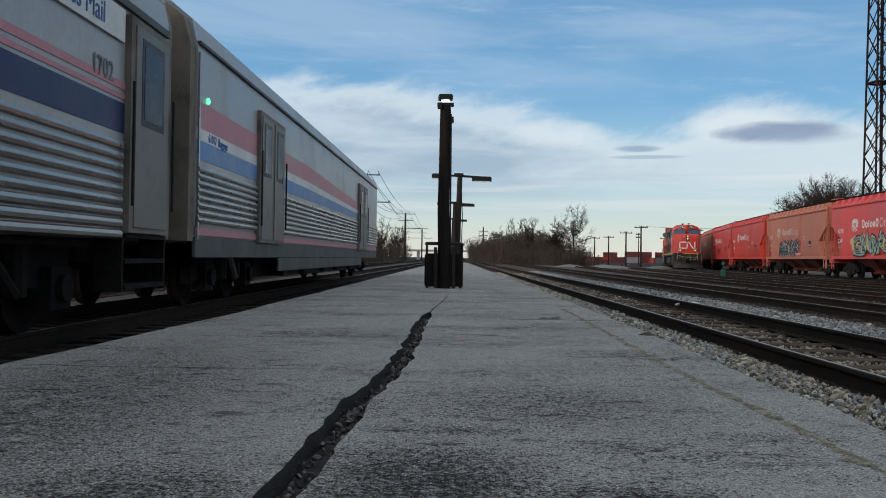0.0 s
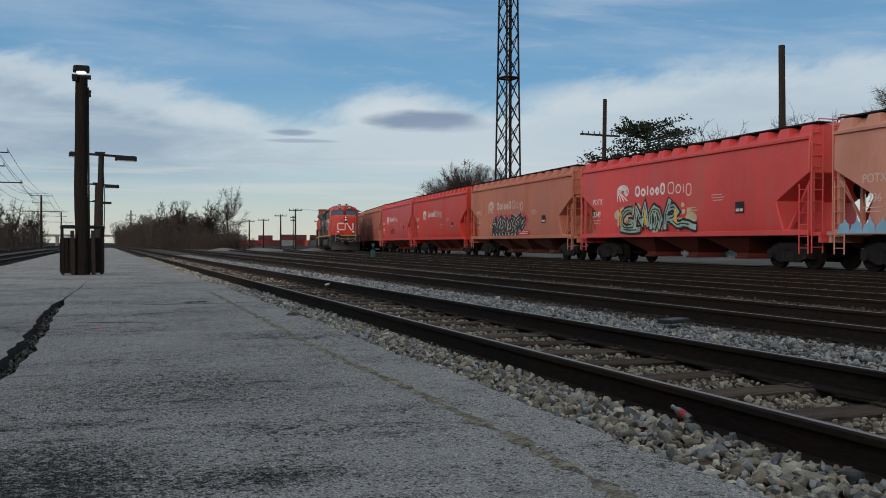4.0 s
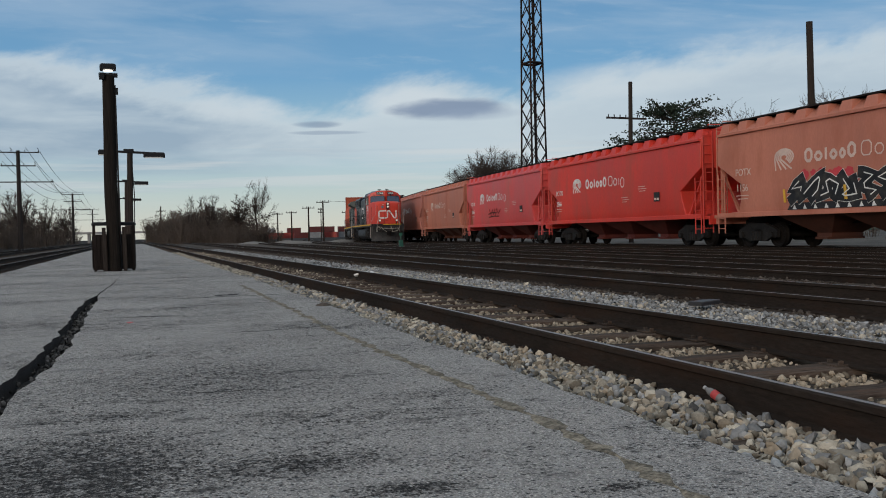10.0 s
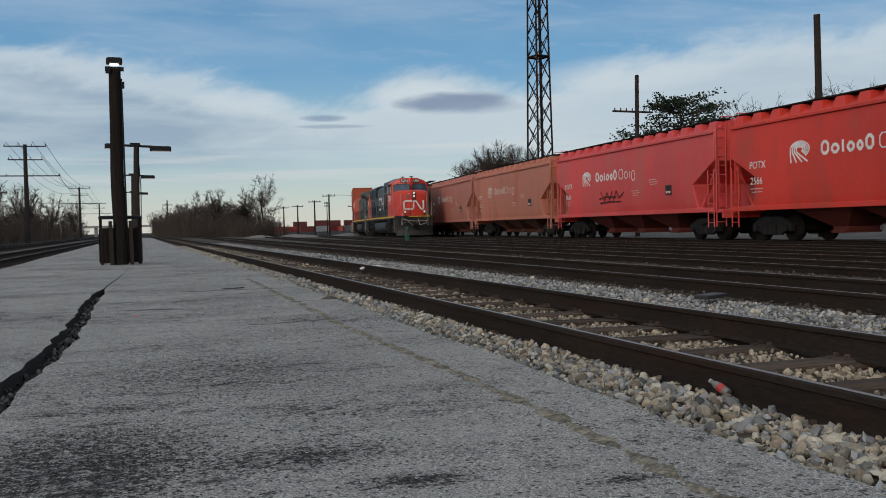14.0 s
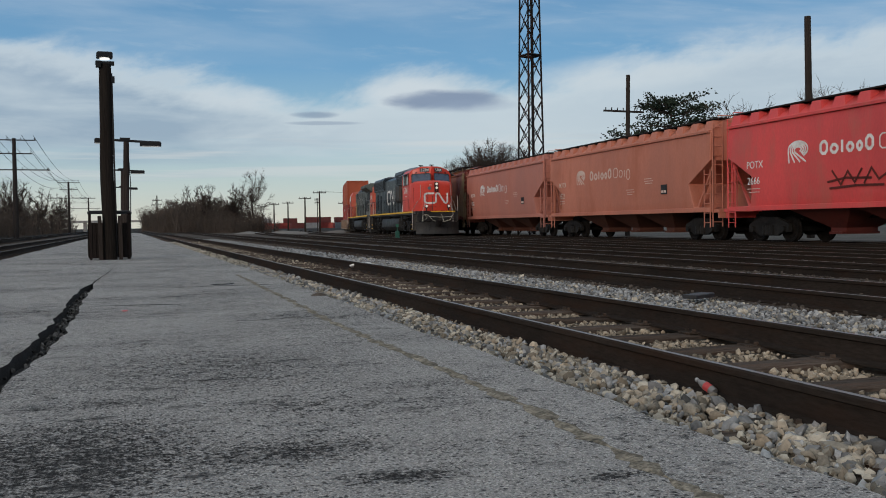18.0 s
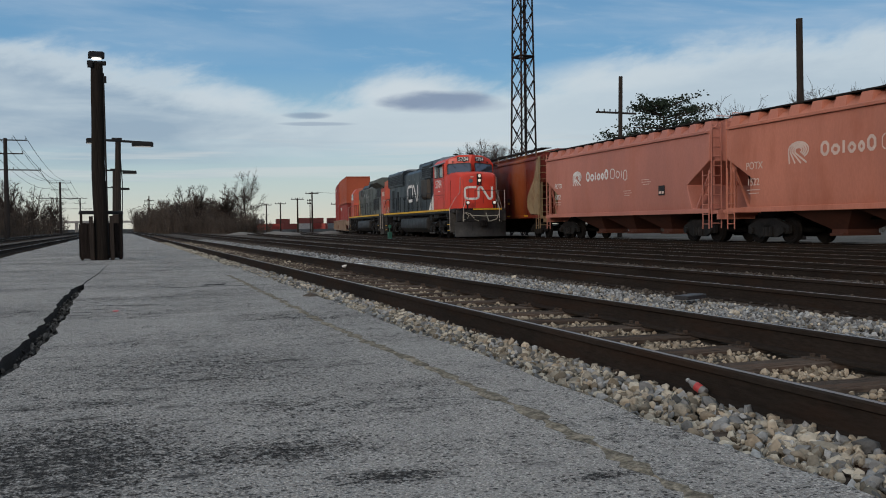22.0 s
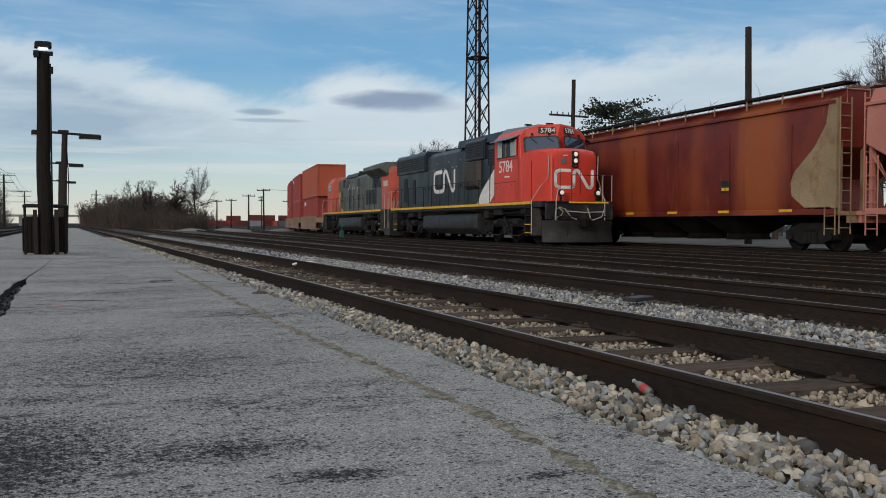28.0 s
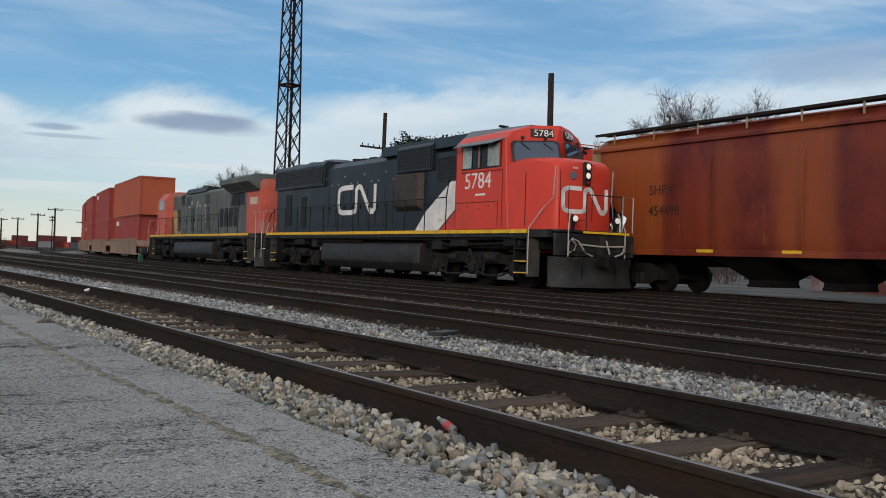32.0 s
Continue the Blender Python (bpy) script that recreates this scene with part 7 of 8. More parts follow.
def passenger_car(kind_, label, length):
    car = thing("passenger_car", label, "railway car", "cars of the passenger train")
    h = length / 2
    s = Shape()
    s.prism([(-1.50, 0.98), (1.50, 0.98), (1.53, 1.4), (1.53, 3.55), (1.44, 3.95), (1.05, 4.27), (0.5, 4.38), (-0.5, 4.38), (-1.05, 4.27), (-1.44, 3.95), (-1.53, 3.55), (-1.53, 1.4)], -h + 0.25, h - 0.25)
    body = put("body", s, S_band, car, smooth=25)
    for sx in (-1, 1):
        x = sx * 1.532
        if kind_ == "baggage":
            s = Shape()
            flutes(s, x, sx, -h + 0.28, h - 0.28, 1.22, 2.0, 8)
            put("fluting", s, S_steel, body)
            s = Shape()
            s.slab([(-h + 0.26, 0.76), (h - 0.26, 0.76), (h - 0.26, 1.04), (-h + 0.26, 1.04)], x - 0.02 * sx - 0.02, x - 0.02 * sx + 0.02)
            put("skirt", s, S_skirt, body)
            s = Shape()
            s.slab([(-h + 6.0, 0.50), (h - 6.0, 0.50), (h - 6.0, 0.75), (-h + 6.0, 0.75)], sx * 1.492, sx * 1.528)
            put("lower_skirt", s, S_skirt, body)
            rows = ((1.06, 1.16, S_red), (2.08, 2.34, S_blue), (2.34, 2.50, S_wht), (2.50, 2.86, S_red))
        else:
            s = Shape()
            flutes(s, x, sx, -h + 1.75, h - 1.75, 0.95, 1.98, 9)
            put("fluting", s, S_steel, body)
            rows = ((2.05, 2.36, S_navy), (2.40, 2.45, S_red), (2.50, 2.58, S_red))
        for z0, z1, m in rows:
            s = Shape()
            if kind_ == "baggage" and z0 > 2.0:      # these run out to a point before the far door
                s.slab([(-h + 0.26, z0), (-h + 9.5, z0), (h - 7.6, 2.08 + (z0 - 2.08) * 0.7), (h - 7.6, 2.08 + (z1 - 2.08) * 0.7), (-h + 9.5, z1), (-h + 0.26, z1)], x - 0.006, x + 0.006)
            else:
                s.slab([(-h + 0.26, z0), (h - 0.26, z0), (h - 0.26, z1), (-h + 0.26, z1)], x - 0.006, x + 0.006)
            put("stripe", s, m, body)
    doors = ((-h + 5.0, 1.10), (h - 6.2, 1.35)) if kind_ == "baggage" else ((-h + 1.0, 0.66), (h - 1.0, 0.66))
    for y, w in doors:
        for sx in (-1, 1):
            x = sx * 1.555
            s = Shape()
            s.slab([(y - w, 1.02), (y + w, 1.02), (y + w, 3.30), (y - w, 3.30)], x - 0.045, x + 0.045)
            d = put("door_recess", s, S_grime, body)
            n = 2 if kind_ == "baggage" else 1
            for k in range(n):
                yc = y + (k - (n - 1) / 2) * w
                ww = w / n * 0.82
                s = Shape()
                s.slab([(yc - ww, 1.08), (yc + ww, 1.08), (yc + ww, 3.22), (yc - ww, 3.22)], x - 0.06, x + 0.06)
                leaf = put("door", s, S_door, d)
                s = Shape()
                s.slab([(yc - ww * 0.68, 2.18), (yc + ww * 0.68, 2.18), (yc + ww * 0.68, 3.12), (yc - ww * 0.68, 3.12)], x - 0.064, x + 0.064)
                put("window_seal", s, M_black, leaf)
                s = Shape()
                s.slab([(yc - ww * 0.55, 2.25), (yc + ww * 0.55, 2.25), (yc + ww * 0.55, 3.05), (yc - ww * 0.55, 3.05)], x - 0.068, x + 0.068)
                put("window", s, M_carglass, leaf)
            for yy in (y - w, y + w):
                s = Shape()
                s.tube([(x + sx * 0.08, yy, 1.3), (x + sx * 0.08, yy, 2.6)], 0.018, 5)
                put("grab_iron", s, M_steel, d)
            if kind_ != "baggage":
                for z in (0.45, 0.72, 0.99):
                    s = Shape()
                    s.box((sx * 1.42, y, z), (0.30, 1.3, 0.05))
                    put("step", s, M_under, d)
                for yy in (y - 0.68, y + 0.68):
                    s = Shape()
                    s.box((sx * 1.40, yy, 0.7), (0.3, 0.05, 0.6))
                    put("step_side", s, M_under, d)
    for sy in (-1, 1):
        s = Shape()
        s.prism([(-1.50, 0.98), (1.50, 0.98), (1.50, 3.55), (1.40, 3.92), (1.0, 4.22), (-1.0, 4.22), (-1.40, 3.92), (-1.50, 3.55)], sy * (h - 0.25), sy * (h - 0.02))
        s.box((0, sy * (h + 0.1), 2.2), (1.3, 0.25, 2.3))
        put("end_sheet", s, S_grime, body)
        y = sy * (h - 3.6)
        s = Shape()
        s.box((0, y, 0.62), (1.9, 0.55, 0.30))
        tr = put("truck", s, M_under, car)
        for sx in (-1, 1):
            x = sx * 0.98
            s = Shape()
            s.slab([(y - 1.9, 0.62), (y - 1.3, 0.86), (y + 1.3, 0.86), (y + 1.9, 0.62), (y + 1.9, 0.35), (y + 0.6, 0.5), (y - 0.6, 0.5), (y - 1.9, 0.35)], x - 0.08, x + 0.08)
            put("side_frame", s, M_under, tr)
            for k in (-1.3, 1.3):
                s = Shape()
                s.box((sx * 1.08, y + k, 0.46), (0.2, 0.45, 0.42))
                s.cyl((sx * 1.1, y + k, 0.46), (sx * 1.25, y + k, 0.46), 0.14, 12)
                put("axle_box", s, M_under, tr)
            for k in (-0.45, 0.45):
                s = Shape()
                s.cyl((sx * 1.1, y + k, 0.40), (sx * 1.1, y + k, 0.95), 0.13, 10)
                put("spring", s, M_under, tr)
            s = Shape()
            s.tube([(sx * 1.22, y - 0.5, 0.98), (sx * 1.16, y + 0.35, 0.42)], 0.07, 8)
            put("damper", s, M_dusty if kind_ == "baggage" else M_under, tr)
        for k in (-1.3, 1.3):
            wheelset(tr, sy * (h - 3.6) + k, 0.457)
        s = Shape()
        s.cbox((0, sy * (h - 0.2), 0.85), (0.4, 0.8, 0.35), 0.05)
        put("coupler", s, M_under, car)
    s = Shape()
    s.box((0, 0, 0.70), (2.3, length - 11.0, 0.62))
    put("underframe", s, M_under, car)
    for sx in (-1, 1):
        for k in range(5):
            s = Shape()
            y = (k - 2) * (length - 13.0) / 5
            s.cbox((sx * 1.22, y, 0.66), (0.42, (length - 13.0) / 5 * (0.86 if k % 2 else 0.62), 0.56), 0.03)
            put("equipment_box", s, M_under, car)
        s = Shape()
        s.tube([(sx * 1.30, -h + 2.0, 0.90), (sx * 1.30, h - 2.0, 0.90)], 0.035, 6)
        put("air_pipe", s, M_under, car)
    if kind_ != "baggage":
        for sx in (-1, 1):
            s = Shape()
            flutes(s, sx * 1.45, sx, -h + 0.28, h - 0.28, 3.50, 3.90, 6)
            put("roof_fluting", s, S_steel, body)
            s = Shape()
            s.slab([(-h + 0.3, 3.36), (h - 0.3, 3.36), (h - 0.3, 3.44), (-h + 0.3, 3.44)], sx * 1.52, sx * 1.57)
            put("drip_rail", s, S_skirt, body)
    else:
        for sx in (-1, 1):
            s = Shape()
            s.slab([(-h + 0.3, 3.62), (h - 0.3, 3.62), (h - 0.3, 3.66), (-h + 0.3, 3.66)], sx * 1.50, sx * 1.56)
            put("drip_rail", s, S_skirt, body)
            s = Shape()
            s.slab([(-h + 0.27, 1.00), (-h + 0.27, 3.5), (-h + 0.33, 3.5), (-h + 0.33, 1.00)], sx * 1.525, sx * 1.56)
            put("end_trim", s, S_steel, body)
    for k in range(6):
        s = Shape()
        s.cbox((0, -h + 2.5 + k * (length - 5) / 5, 4.41), (1.1, 1.6, 0.08), 0.03)
        put("roof_vent", s, S_roof, body)
    x = -1.0 * 1.541
    if kind_ == "baggage":
        s = Shape()      # the side facing the platform is +x
        s.cyl((1.53, -h + 0.75, 2.92), (1.56, -h + 0.75, 2.92), 0.04, 12)
        put("green_lamp", s, M_greenlamp, body, "green indicator lamp")
    return car


FACE = Matrix(((0, 0, 1, 0), (1, 0, 0, 0), (0, 1, 0, 0), (0, 0, 0, 1)))      # writing on a vehicle's +x side: reads towards +y


def on_face(x, y, z):
    return Matrix.Translation((x, y, z)) @ FACE


BAG_L, COACH_L = 27.2, 26.0
baggage = passenger_car("baggage", "silver baggage car with red, white and blue stripes", BAG_L)
coach = passenger_car("coach", "stainless fluted car with navy and red stripes", COACH_L)
T_grey = mat("grey_lettering", (0.16, 0.17, 0.19), 0.6, bump=0)
T_blue = mat("blue_lettering", (0.04, 0.11, 0.28), 0.6, bump=0)
letters("car_number", "61017  Baggage", 0.17, T_blue, baggage, on_face(1.541, -BAG_L / 2 + 0.8, 2.36))
letters("car_number", "1702", 0.28, T_grey, coach, on_face(1.541, COACH_L / 2 - 2.55, 2.53))
s = Shape()
s.slab([(COACH_L / 2 - 5.8, 2.98), (COACH_L / 2 - 1.75, 2.98), (COACH_L / 2 - 1.75, 3.32), (COACH_L / 2 - 5.8, 3.32)], 1.538, 1.56)
sign = put("mail_board", s, S_wht, coach)
letters("mail_text", "United States Mail", 0.30, T_blue, sign, on_face(1.563, COACH_L / 2 - 4.5, 3.05))

# ---- platform furniture ----
def lamp_post():
    p = thing("lamp_post", "leaning dark wooden lamp post on the platform", "lamp post", m=pose(-0.37, 23.4, 0, 0, -0.9, 3))
    s = Shape()
    n = 12
    rings = []
    for k in range(n + 1):
        z = 4.62 * k / n
        w = 0.165 - 0.03 * k / n
        o = 0.03 * math.sin(k * 0.7)
        rings.append([(w * math.cos(a) * (1 + 0.06 * math.sin(5 * a + k)) + o * 0.3 + 0.05 * (k / n) ** 2, w * math.sin(a), z) for a in np.linspace(0, 2 * math.pi, 14, endpoint=False)])
    s.loft(rings)
    put("shaft", s, M_oldwood, p, smooth=40)
    s = Shape()
    s.cbox((0.05, 0, 4.83), (0.36, 0.34, 0.13), 0.03)
    s.box((0.05, 0, 4.64), (0.42, 0.10, 0.09))
    head = put("lamp_head", s, M_steel, p)
    s = Shape()
    s.turned([(0.02, 0.0), (0.11, 0.012), (0.11, 0.040), (0.02, 0.045)], c=(0.05, -0.03, 4.715), seg=16)
    put("bulb_lens", s, glow("lit_lamp_lens", (1.0, 0.96, 0.86), 1.1), head, "bright lamp lens")
    for x, y, z in ((0.20, 0, 4.26), (-0.10, -0.1, 4.60)):
        s = Shape()
        s.box((x, y, z), (0.11, 0.13, 0.15))
        put("junction_box", s, M_steel, p)
    s = Shape()
    s.tube([(0.16, -0.06, 0.1), (0.17, -0.06, 2.0), (0.19, -0.05, 4.4)], 0.022, 6)
    put("conduit", s, M_steel, p)
    s = Shape()
    for x in (-0.21, 0.24):
        s.box((x, -0.16, 0.52), (0.085, 0.06, 1.04), 0, 0, 0)
    put("stave", s, M_greywood, p)


def litter_bin(x, y, rz):
    b = thing("litter_bin", "dark brown slatted litter bin beside the lamp post", "litter bin", "litter bins on the platform", m=pose(x, y, 0, 0, 0, rz))
    s = Shape()
    s.cbox((0, 0, 0.46), (0.50, 0.50, 0.84), 0.05)
    for k in (-1, 1):
        s.box((k * 0.20, 0, 0.03), (0.06, 0.46, 0.06))
    put("body", s, M_bin, b)
    for k in range(6):
        s = Shape()
        s.box((-0.205 + k * 0.082, -0.258, 0.47), (0.066, 0.02, 0.78))
        put("slat", s, M_bin, b)
    for k in range(6):
        s = Shape()
        s.box((-0.258, -0.205 + k * 0.082, 0.47), (0.02, 0.066, 0.78))
        put("slat", s, M_bin, b)
    for sx in (-1, 1):
        for sy in (-1, 1):
            s = Shape()
            s.box((sx * 0.215, sy * 0.215, 0.98), (0.06, 0.06, 0.24))
            put("hood_post", s, M_bin, b)
    s = Shape()
    s.cbox((0, 0, 1.13), (0.54, 0.54, 0.08), 0.035)
    put("hood", s, M_steel, b, bevel=0.01)


lamp_post()
litter_bin(-0.60, 23.62, 2)
litter_bin(-0.14, 23.85, -3)


def arm_lamp(x, y, height, half, label, lean=0.0):
    p = thing("platform_lamp", label, "platform lamp", "platform lamps with cross arms", m=pose(x, y, 0, 0, lean, 0))
    s = Shape()
    s.tube([(0.0, 0, 0), (0.02, 0, height * 0.5), (0.05, 0, height - 0.05)], [0.15, 0.13, 0.115], 10)
    put("shaft", s, M_greywood, p)
    s = Shape()
    s.box((0, 0, height), (2 * half, 0.12, 0.09), 0, 2.0)
    s.box((0, 0, height + 0.05), (0.4, 0.16, 0.14))
    arm = put("cross_arm", s, M_steel, p)
    for sx, w in ((-1, 0.35), (1, 0.85)):
        s = Shape()
        s.cbox((sx * (half - 0.1), 0, height - 0.06 - sx * 0.04), (w, 0.34, 0.20), 0.05)
        hd = put("lamp_head", s, M_steel, arm)
        s = Shape()
        s.box((sx * (half - 0.1), 0, height - 0.17 - sx * 0.04), (w * 0.8, 0.26, 0.02))
        put("diffuser", s, M_lens, hd)
    s = Shape()
    s.tube([(0.18, 0, 0.3), (0.20, 0, height * 0.6), (0.10, 0, height - 0.15)], 0.02, 5)
    put("conduit", s, M_steel, p)


arm_lamp(-0.02, 40.3, 4.33, 1.1, "weathered post with two lamp heads on a cross arm", 0.6)
arm_lamp(-0.20, 62.0, 4.4, 1.05, "weathered post with two lamp heads on a cross arm")
arm_lamp(-0.35, 88.0, 4.4, 1.05, "weathered post with two lamp heads on a cross arm")

# ---- litter and marks by the track ----
s = Shape()
rnd = random.Random(4)
for k in range(7):
    s.box((4.5 + rnd.uniform(-0.22, 0.22), 18.6 + rnd.uniform(-0.12, 0.12), -0.10 + rnd.uniform(0, 0.05)), (rnd.uniform(0.08, 0.18), rnd.uniform(0.06, 0.14), rnd.uniform(0.02, 0.06)), rnd.uniform(-30, 30), rnd.uniform(-30, 30), rnd.uniform(0, 180))
tagged(put("crumpled_paper", s, mat("white_paper", (0.75, 0.74, 0.72), 0.8, bump=0.2)), "crumpled white paper lying between the rails", "litter")
v0, f0 = icosa()
bottle = thing("bottle", "clear plastic bottle with a red label, lying against the rail", "bottle", m=pose(2.800, 4.02, -0.112, -64, -30, 0))
s = Shape()
s.turned([(0.018, -0.075), (0.031, -0.072), (0.034, -0.062), (0.034, 0.030), (0.030, 0.055), (0.016, 0.090), (0.0135, 0.100), (0.0135, 0.112)], seg=18)
put("body", s, M_bottle, bottle, smooth=40)
s = Shape()
s.turned([(0.0346, -0.030), (0.0350, -0.028), (0.0350, 0.022), (0.0346, 0.024)], seg=18)
put("wrapper", s, mat("red_wrapper", (0.40, 0.055, 0.055), 0.45, fine=60, fvar=0.1, bump=0.05), bottle, "red paper wrapper", smooth=40)
s = Shape()
s.turned([(0.0155, 0.102), (0.0155, 0.120), (0.013, 0.122)], seg=14)
put("cap", s, M_fadegrey, bottle, smooth=40)
for ob in bottle.children_recursive:
    ob.data.transform(Matrix.Scale(0.68, 4))
s = Shape()
s.cbox((5.86, 8.6, -0.075), (0.42, 0.17, 0.045), 0.008, 28)
tagged(put("dark_plank", s, mat("black_offcut", (0.03, 0.03, 0.032), 0.6, bump=0.2)), "black timber offcut lying on grey ballast", "plank")
s = Shape()
s.add([(1.93 + 0.10 * a, 9.75 + 0.09 * b, -0.03 + 0.07 * c) for a, b, c in v0], f0.tolist())
tagged(put("dark_stone", s, M_stone_dark), "dark rounded stone at the platform's edge", "stone")
s = Shape()
for k in range(5):
    a = k * 1.3
    s.plate([(-0.02 + 0.03 * math.cos(a + q) * (0.6 + 0.1 * k), 8.75 + 0.07 * math.sin(a + q)) for q in np.linspace(0, 5.6, 7)], top_z(-0.02, 8.75) + 0.001 + 0.0004 * k, top_z(-0.02, 8.75) + 0.0022 + 0.0004 * k)
tagged(put("paint_spot", s, mat("red_paint_spot", (0.50, 0.13, 0.13), 0.8, bump=0.1)), "small red paint spot on the platform", "paint mark")


# short stubs and pipes standing in the ditch at the platform's left edge
for x, y, h in ((-3.42, 8.4, 0.18), (-3.40, 8.8, 0.20), (-3.35, 11.5, 0.22), (-3.25, 13.6, 0.26), (-3.25, 15.2, 0.2)):
    s = Shape()
    s.tube([(0, 0, -0.30), (0.01, 0, h - 0.28)], [0.05, 0.04], 7)
    st = put("timber_stub", s, M_greywood, loc=(x, y, 0.0))
    tagged(st, "weathered timber stub beside the platform's edge", "stub", "stubs along the platform")


# ---- dwarf signal in the yard ----
def dwarf_signal(x, y):
    d = thing("dwarf_signal", "small green switch stand between the yard tracks", "switch stand", m=pose(x, y, -0.22))
    s = Shape()
    s.box((0, 0, 0.05), (0.5, 0.35, 0.1))
    put("base", s, M_under, d)
    s = Shape()
    s.cbox((0, 0, 0.30), (0.26, 0.24, 0.45), 0.03)
    put("housing", s, mat("green_housing", (0.02, 0.085, 0.062), 0.6, bump=0.1), d)
    s = Shape()
    s.tube([(0, 0, 0.5), (0, 0, 0.95)], 0.025, 6)
    s.box((0, 0, 0.9), (0.2, 0.02, 0.18))
    put("target", s, mat("green_target", (0.025, 0.11, 0.075), 0.6, bump=0.1), d)


dwarf_signal(16.6, 57.9)


# ---- radio mast ----
def mast(x, y, height):
    t = thing("lattice_mast", "tall dark steel lattice mast behind the hopper train", "mast", m=pose(x, y, -0.25, 0, 0, 12))
    half = lambda z: 0.79 - 0.45 * z / height  # noqa: E731
    corners = ((-1, -1), (1, -1), (1, 1), (-1, 1))
    for cx_, cy_ in corners:
        s = Shape()
        s.tube([(cx_ * half(z), cy_ * half(z), z) for z in (0, height)], 0.075, 6)
        put("leg", s, M_tower, t)
    n = int(height / 1.75)
    for k in range(n):
        z0, z1 = k * height / n, (k + 1) * height / n
        for (ax_, ay_), (bx_, by_) in zip(corners, corners[1:] + corners[:1]):
            s = Shape()
            a0, b1 = (ax_ * half(z0), ay_ * half(z0), z0), (bx_ * half(z1), by_ * half(z1), z1)
            b0, a1 = (bx_ * half(z0), by_ * half(z0), z0), (ax_ * half(z1), ay_ * half(z1), z1)
            s.tube([a0, b1], 0.045, 4)
            s.tube([b0, a1], 0.045, 4)
            if k % 8 == 7:
                s.tube([a1, b1], 0.10, 4)
            put("cross_brace", s, M_tower, t)
    s = Shape()
    s.tube([(0.32, 0.0, 0), (0.25, 0.0, height)], 0.05, 6)
    put("cable_duct", s, M_tower, t)


mast(31.0, 68.7, 36.0)


# ---- poles and wires ----
def plain_pole(x, y, top, r, label, lean=0.0):
    p = thing("wooden_pole", label, "utility pole", "poles behind the hopper train", m=pose(x, y, -0.25, 0, lean, 0))
    s = Shape()
    s.tube([(0, 0, 0), (0, 0, top * 0.5), (0, 0, top + 0.25)], [r * 1.25, r * 1.1, r], 10)
    put("shaft", s, M_greywood, p)
    return p


plain_pole(31.3, 36.75, 10.45, 0.155, "tall bare brown wooden pole", -0.8)
p = plain_pole(30.6, 52.9, 10.15, 0.13, "weathered telegraph pole with one cross arm", 0.8)
s = Shape()
s.box((-0.3, 0, 8.05), (2.9, 0.10, 0.12))
arm = put("cross_arm", s, M_darkpole, p)
for k in range(7):
    s = Shape()
    s.cyl((-1.6 + k * 0.42, 0, 8.1), (-1.6 + k * 0.42, 0, 8.27), 0.035, 6)
    put("insulator", s, M_steel, arm)


def wire_pole(x, y, top, arms, label, group, r=0.15, m=None):
    p = thing("utility_pole", label, "utility pole", group, m=pose(x, y, -0.25))
    s = Shape()
    s.tube([(0, 0, 0), (0, 0, top + 0.25)], [r * 1.2, r * 0.8], 8)
    put("shaft", s, m or M_darkpole, p)
    for z, w, off in arms:
        s = Shape()
        s.box((off, 0, z + 0.25), (w, 0.12, 0.12))
        a = put("cross_arm", s, m or M_darkpole, p)
        for k in range(4):
            s = Shape()
            xx = off - w / 2 + 0.1 + k * (w - 0.2) / 3
            s.cyl((xx, 0, z + 0.3), (xx, 0, z + 0.52), 0.04, 6)
            put("insulator", s, M_steel, a)
    return p


LEFT_POLES = ((-11.6, 113.0), (-11.6, 215.0), (-11.6, 325.0))
LEFT_ARMS = ((10.7, 4.4, 0.0), (9.2, 3.6, 0.0), (7.4, 8.4, -0.6))
for x, y in LEFT_POLES:
    wire_pole(x, y, 10.9, LEFT_ARMS, "dark line-side pole with three cross arms", "poles along the main line", 0.24)
wire_pole(-19.5, 150.0, 7.6, ((7.2, 3.0, 0.0), (5.8, 3.0, 0.0)), "dark utility pole standing in the brush", "poles along the main line", 0.13)
runs = ((-2.0, 11.2), (-0.8, 11.2), (0.8, 11.2), (2.0, 11.2), (-1.6, 9.7), (1.6, 9.7), (-4.4, 7.9), (3.3, 7.6))
chain = list(LEFT_POLES)
for k, (dx, z) in enumerate(runs):
    s = Shape()
    for (xa, ya), (xb, yb) in zip(chain, chain[1:]):
        s.tube([(xa + (xb - xa) * q + dx, ya + (yb - ya) * q, z - 1.6 * 4 * q * (1 - q)) for q in np.linspace(0, 1, 13)], 0.03, 4, False)
    w = put("wire", s, M_wire, fix=False)
    tagged(w, "black overhead wire strung along the line-side poles", "wire", "overhead wires")
FAR_POLES = ((27.4, 149.5, 5.4), (27.7, 139.0, 5.95), (28.1, 170.5, 5.2), (27.2, 181.5, 5.25), (34.0, 150.0, 4.6))
for x, y, top in FAR_POLES:
    wire_pole(x, y, top, ((top - 0.25, 2.0, 0.0),), "brown utility pole by the container yard", "poles by the container yard", 0.13, M_greywood)
wire_pole(7.3, 241.6, 8.8, ((7.6, 2.4, 0.0), (6.6, 2.4, 0.0)), "distant utility pole above the trees", "poles by the container yard", 0.17, M_greywood)
wire_pole(31.5, 160.0, 5.5, ((5.2, 1.0, 0.0), (4.7, 1.0, 0.0)), "slim distant pole by the container yard", "poles by the container yard", 0.08, M_greywood)
s = Shape()
s.tube([(27.7, 139, 5.9), (32, 130, 5.3), (38, 118, 5.2)], 0.02, 4, False)
